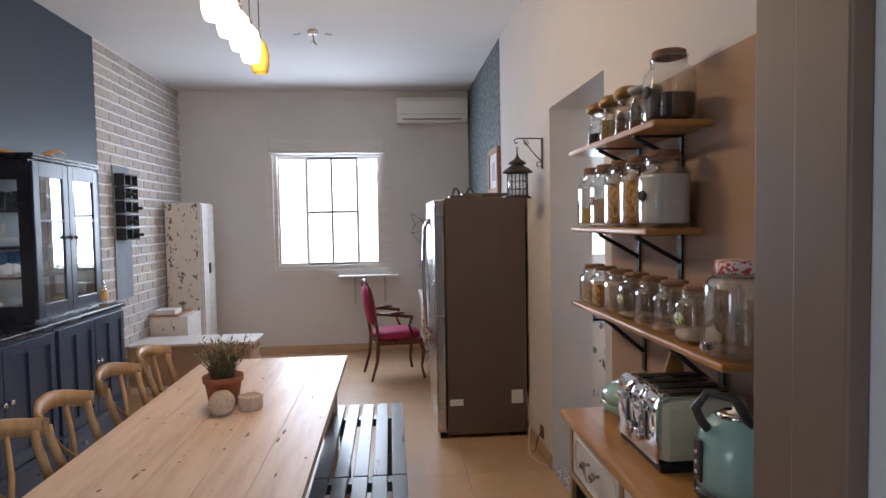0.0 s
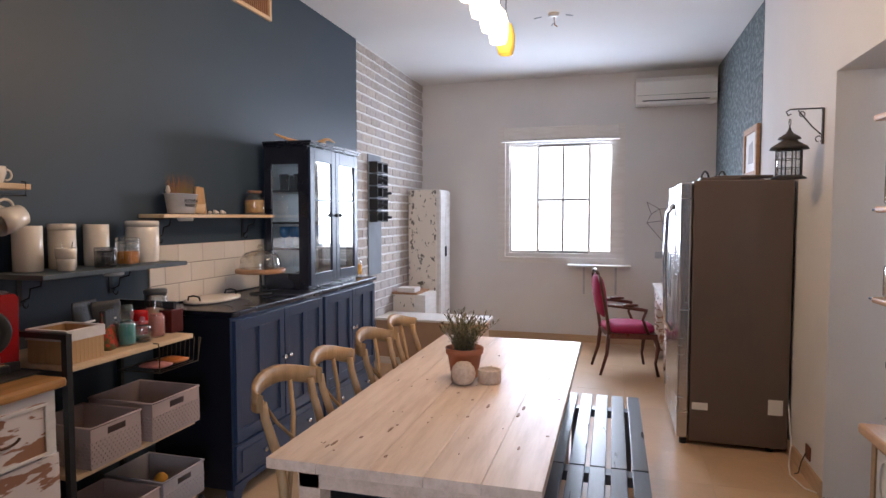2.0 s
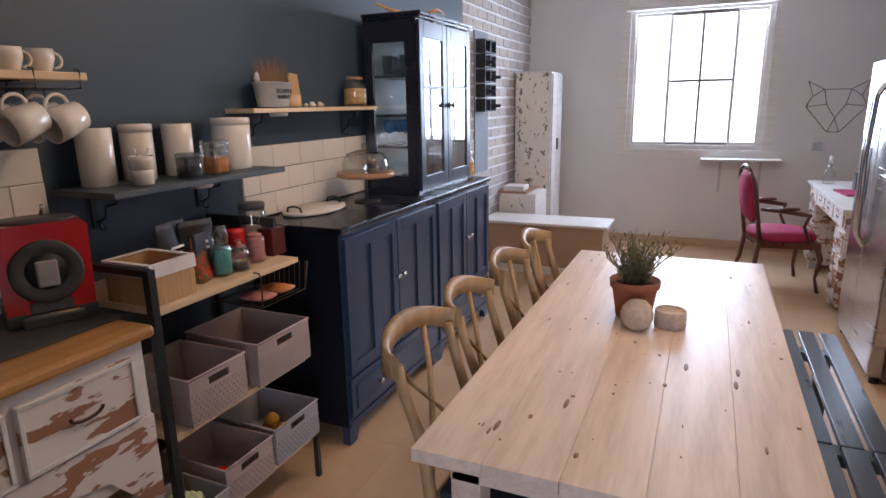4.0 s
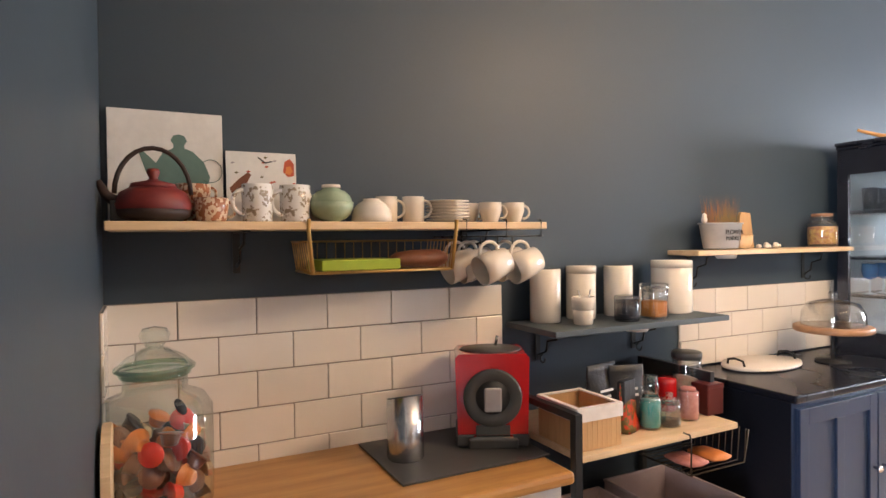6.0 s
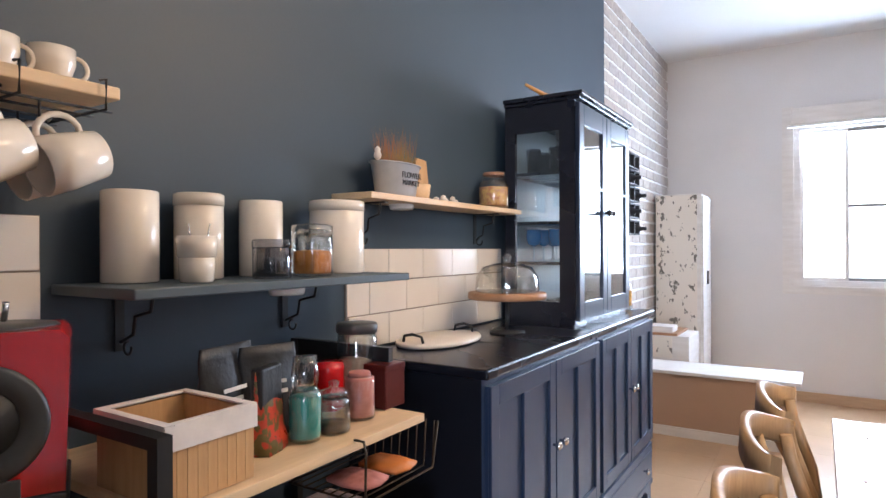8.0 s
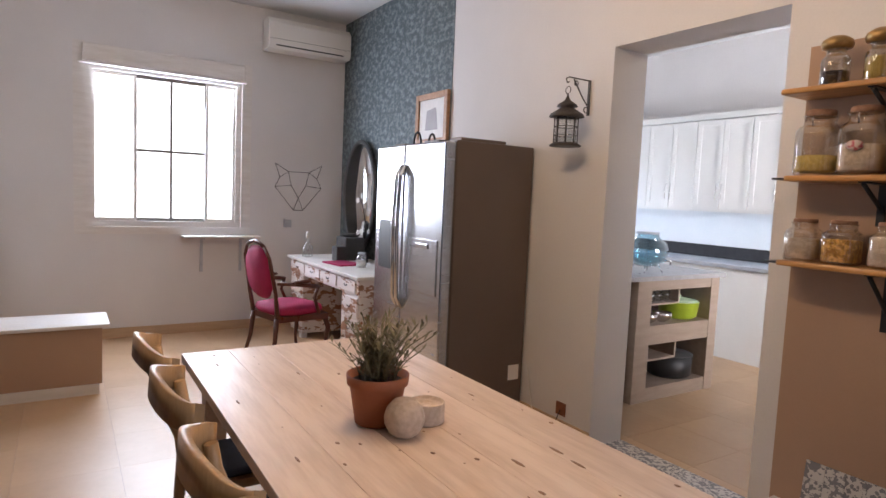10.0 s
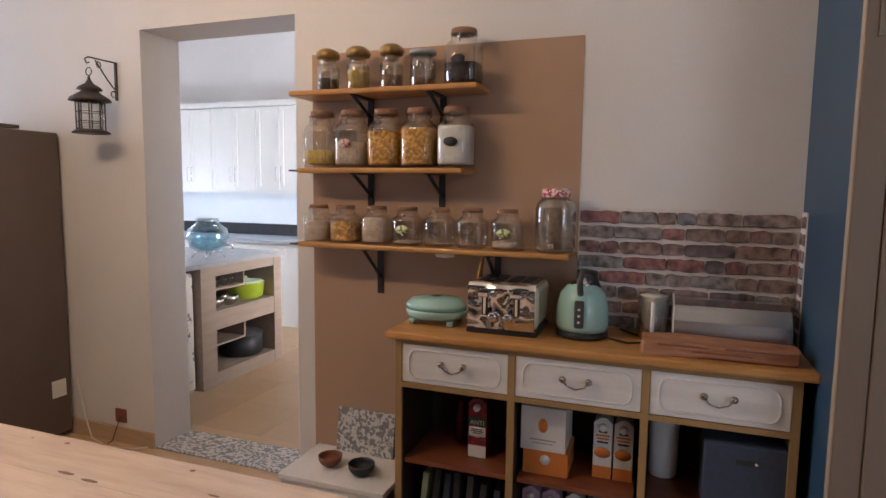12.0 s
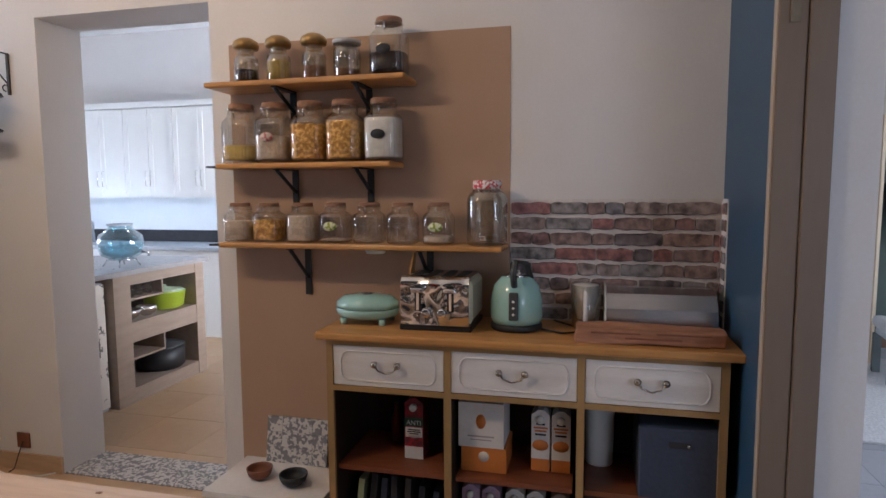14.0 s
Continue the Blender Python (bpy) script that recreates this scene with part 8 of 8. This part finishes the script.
# ---- brick panels ----
def brick_material(name, cols, bump, spread=1.9, least=0.3):
    m = bpy.data.materials.new(name)
    m.use_nodes = True
    n, l = m.node_tree.nodes, m.node_tree.links
    b = n["Principled BSDF"]
    oi, r, tc = n.new("ShaderNodeObjectInfo"), n.new("ShaderNodeValToRGB"), n.new("ShaderNodeTexCoord")
    r.color_ramp.interpolation = "CONSTANT"
    r.color_ramp.elements[0].color = (*cols[0], 1)
    r.color_ramp.elements[1].position, r.color_ramp.elements[1].color = 1 / len(cols), (*cols[1], 1)
    for k in range(2, len(cols)):
        e = r.color_ramp.elements.new(k / len(cols))
        e.color = (*cols[k], 1)
    l.new(oi.outputs["Random"], r.inputs[0])
    ad, sc, nz = n.new("ShaderNodeVectorMath"), n.new("ShaderNodeMath"), n.new("ShaderNodeTexNoise")
    sc.operation = "MULTIPLY"
    sc.inputs[1].default_value = 53.0
    l.new(oi.outputs["Random"], sc.inputs[0])
    l.new(tc.outputs["Object"], ad.inputs[0])
    l.new(sc.outputs[0], ad.inputs[1])
    nz.inputs["Scale"].default_value, nz.inputs["Detail"].default_value = 28, 7
    l.new(ad.outputs[0], nz.inputs["Vector"])
    mr, hs = n.new("ShaderNodeMapRange"), n.new("ShaderNodeHueSaturation")
    mr.inputs["From Min"].default_value, mr.inputs["From Max"].default_value = 0.3, 0.7
    mr.inputs["To Min"].default_value, mr.inputs["To Max"].default_value = least, spread
    l.new(nz.outputs[0], mr.inputs["Value"])
    l.new(mr.outputs[0], hs.inputs["Value"])
    l.new(r.outputs[0], hs.inputs["Color"])
    l.new(hs.outputs[0], b.inputs["Base Color"])
    b.inputs["Roughness"].default_value = 0.8
    bp = n.new("ShaderNodeBump")
    bp.inputs["Strength"].default_value, bp.inputs["Distance"].default_value = bump, 0.006
    l.new(nz.outputs[0], bp.inputs["Height"])
    l.new(bp.outputs[0], b.inputs["Normal"])
    return m


M_brick = brick_material("old_brick", ((0.16, 0.11, 0.10), (0.18, 0.105, 0.10), (0.14, 0.13, 0.14), (0.21, 0.165, 0.155), (0.10, 0.08, 0.085), (0.20, 0.13, 0.11), (0.17, 0.155, 0.155), (0.20, 0.095, 0.09)), 1.6, 2.3, 0.4)
M_taupe = brick_material("taupe_brick", ((0.50, 0.44, 0.385), (0.46, 0.405, 0.355), (0.54, 0.48, 0.42), (0.48, 0.43, 0.40)), 0.3, 1.12, 0.82)
M_mortar = material("pale_mortar", (0.74, 0.69, 0.66), None, 40, 0.95, bump=0.4)
M_joint = material("white_joint", (0.82, 0.81, 0.80), None, 40, 0.95, bump=0.2)


def rough_brick(w, h, d, seed, mat, ax="y"):
    r_ = random.Random(seed)
    n_ = max(3, int(w / 0.02))
    bm = bmesh.new()
    lo = [(w * k / n_, r_.uniform(0, 0.006) + (0.003 if k in (0, n_) else 0)) for k in range(n_ + 1)]
    hi = [(w * k / n_, h - r_.uniform(0, 0.006) - (0.003 if k in (0, n_) else 0)) for k in range(n_ + 1)]
    put = (lambda u, v, q: (-q, u, v)) if ax == "y" else (lambda u, v, q: (u, q, v))
    fl_, fh_ = [bm.verts.new(put(u, v + 0.003, d)) for u, v in lo], [bm.verts.new(put(u, v - 0.003, d)) for u, v in hi]
    bl_, bh_ = [bm.verts.new(put(u, v, 0)) for u, v in lo], [bm.verts.new(put(u, v, 0)) for u, v in hi]
    for k in range(n_):
        bm.faces.new((fl_[k], fl_[k + 1], fh_[k + 1], fh_[k]))
        bm.faces.new((bl_[k], bl_[k + 1], fl_[k + 1], fl_[k]))
        bm.faces.new((fh_[k], fh_[k + 1], bh_[k + 1], bh_[k]))
    bm.faces.new((bl_[0], fl_[0], fh_[0], bh_[0])), bm.faces.new((fl_[-1], bl_[-1], bh_[-1], fh_[-1]))
    bmesh.ops.recalc_face_normals(bm, faces=bm.faces)
    return mesh_of(bm, mat, "brick")


bp1 = structure("brick_splashback", box((E - 0.004, S + 0.004, 0.926, E, 1.384, 1.412)), M_mortar, "red and grey old brick splashback")
bp2 = structure("brick_splashback", box((0.915, S + 0.003, 0.926, E - 0.004, S + 0.007, 1.412)), M_mortar, "red and grey old brick splashback")
rbk = random.Random(21)
for r in range(8):
    z_ = 1.406 - (r + 1) * 0.0605
    y_ = 1.382
    while y_ > S + 0.03:
        w_ = min(rbk.choice((0.085, 0.09, 0.16, 0.18, 0.12, 0.075, 0.14, 0.07)), y_ - S - 0.012)
        piece("brick", rough_brick(w_ - 0.007, 0.054, 0.011, rbk.random(), M_brick), bp1, E - 0.004, y_ - w_ + 0.003, z_ + 0.003)
        y_ -= w_
    for x_, w_ in ((0.918, 0.03 + 0.012 * (r % 2)), (0.956 + 0.012 * (r % 2), 0.036 - 0.01 * (r % 2))):
        piece("brick", rough_brick(w_, 0.05, 0.004, rbk.random(), M_brick, "x"), bp2, x_, S + 0.007, z_ + 0.005)
far = bpy.data.objects["wall_west_far"]
far.data.materials[0] = M_joint
cnt = 0
bmr = bmesh.new()
bms_ = {}
for r in range(33):
    z_ = 0.09 + r * 0.0948
    off = 0.12 * (r % 2)
    y_ = 5.424 - off
    while y_ < N - 0.01:
        a, b = max(y_, 5.424), min(y_ + 0.24, N - 0.002)
        w_ = round(b - a - 0.014, 3)
        if w_ > 0.02:
            if y_ < 7.0 and 0.9 < z_ and cnt < 300:
                if w_ not in bms_:
                    bms_[w_] = rough_brick(w_, 0.081, 0.008, 3, M_taupe)
                    bms_[w_].transform(Matrix.Diagonal((-1, 1, 1, 1)))
                    bms_[w_].flip_normals()
                piece("brick", bms_[w_], far, W - 0.008, a + 0.006, z_)
                cnt += 1
            else:
                add_box(bmr, W - 0.008, a + 0.006, z_, W, a + 0.006 + w_, z_ + 0.081)
        y_ += 0.24
part("bricks", bmr, M_taupe, far, "", "stuff")

# ---- tiles ----
tile_field("tile_splashback", 0.58, 1.82, 1.437, 5, "cream brick-bond glazed wall tiles", 0.031, 0.108)
tile_field("tile_splashback", 2.70, 3.79, 1.372, 3, "cream brick-bond glazed wall tiles", 0.203, 0.11)
tr_ = structure("tile_splashback", box((W + 0.01, S + 0.003, 0.937, -2.30, S + 0.006, 1.437)), M_tgrout, "cream glazed wall tiles on the short wall")
trm = mesh_of(box((0, 0, 0, 0.186, 0.008, 0.097), bevel=0.002), M_tile, "tile")
for r in range(5):
    piece("tile", trm, tr_, W + 0.0115, S + 0.004, 1.437 - 0.1 * (r + 1) + 0.0015)
fm = mesh_of(box((0.0005, 0.0005, -0.012, 0.4495, 0.4495, 0)), M_floor, "floor_tile")
fmk = mesh_of(box((0.001, 0.001, -0.012, 0.449, 0.449, 0)), material("tan_floor_tile", (0.50, 0.34, 0.20), (0.44, 0.29, 0.17), 2.5, 0.4, bump=0.05, fine=25, vary=0.05), "floor_tile")
fmh = mesh_of(box((0.001, 0.001, -0.012, 0.449, 0.449, 0)), material("grey_floor_tile", (0.42, 0.42, 0.44), (0.36, 0.36, 0.38), 2.5, 0.35, bump=0.05, fine=25, vary=0.05), "floor_tile")
for i in range(-6, 11):
    for j in range(-10, 17):
        x_, y_ = i * 0.45, 0.1 + j * 0.45
        piece("tile", fmh if y_ < 0.3 and not (x_ >= 1.35 and j >= 0) else fmk if x_ >= 1.35 else fm, floor, x_, y_, 0)
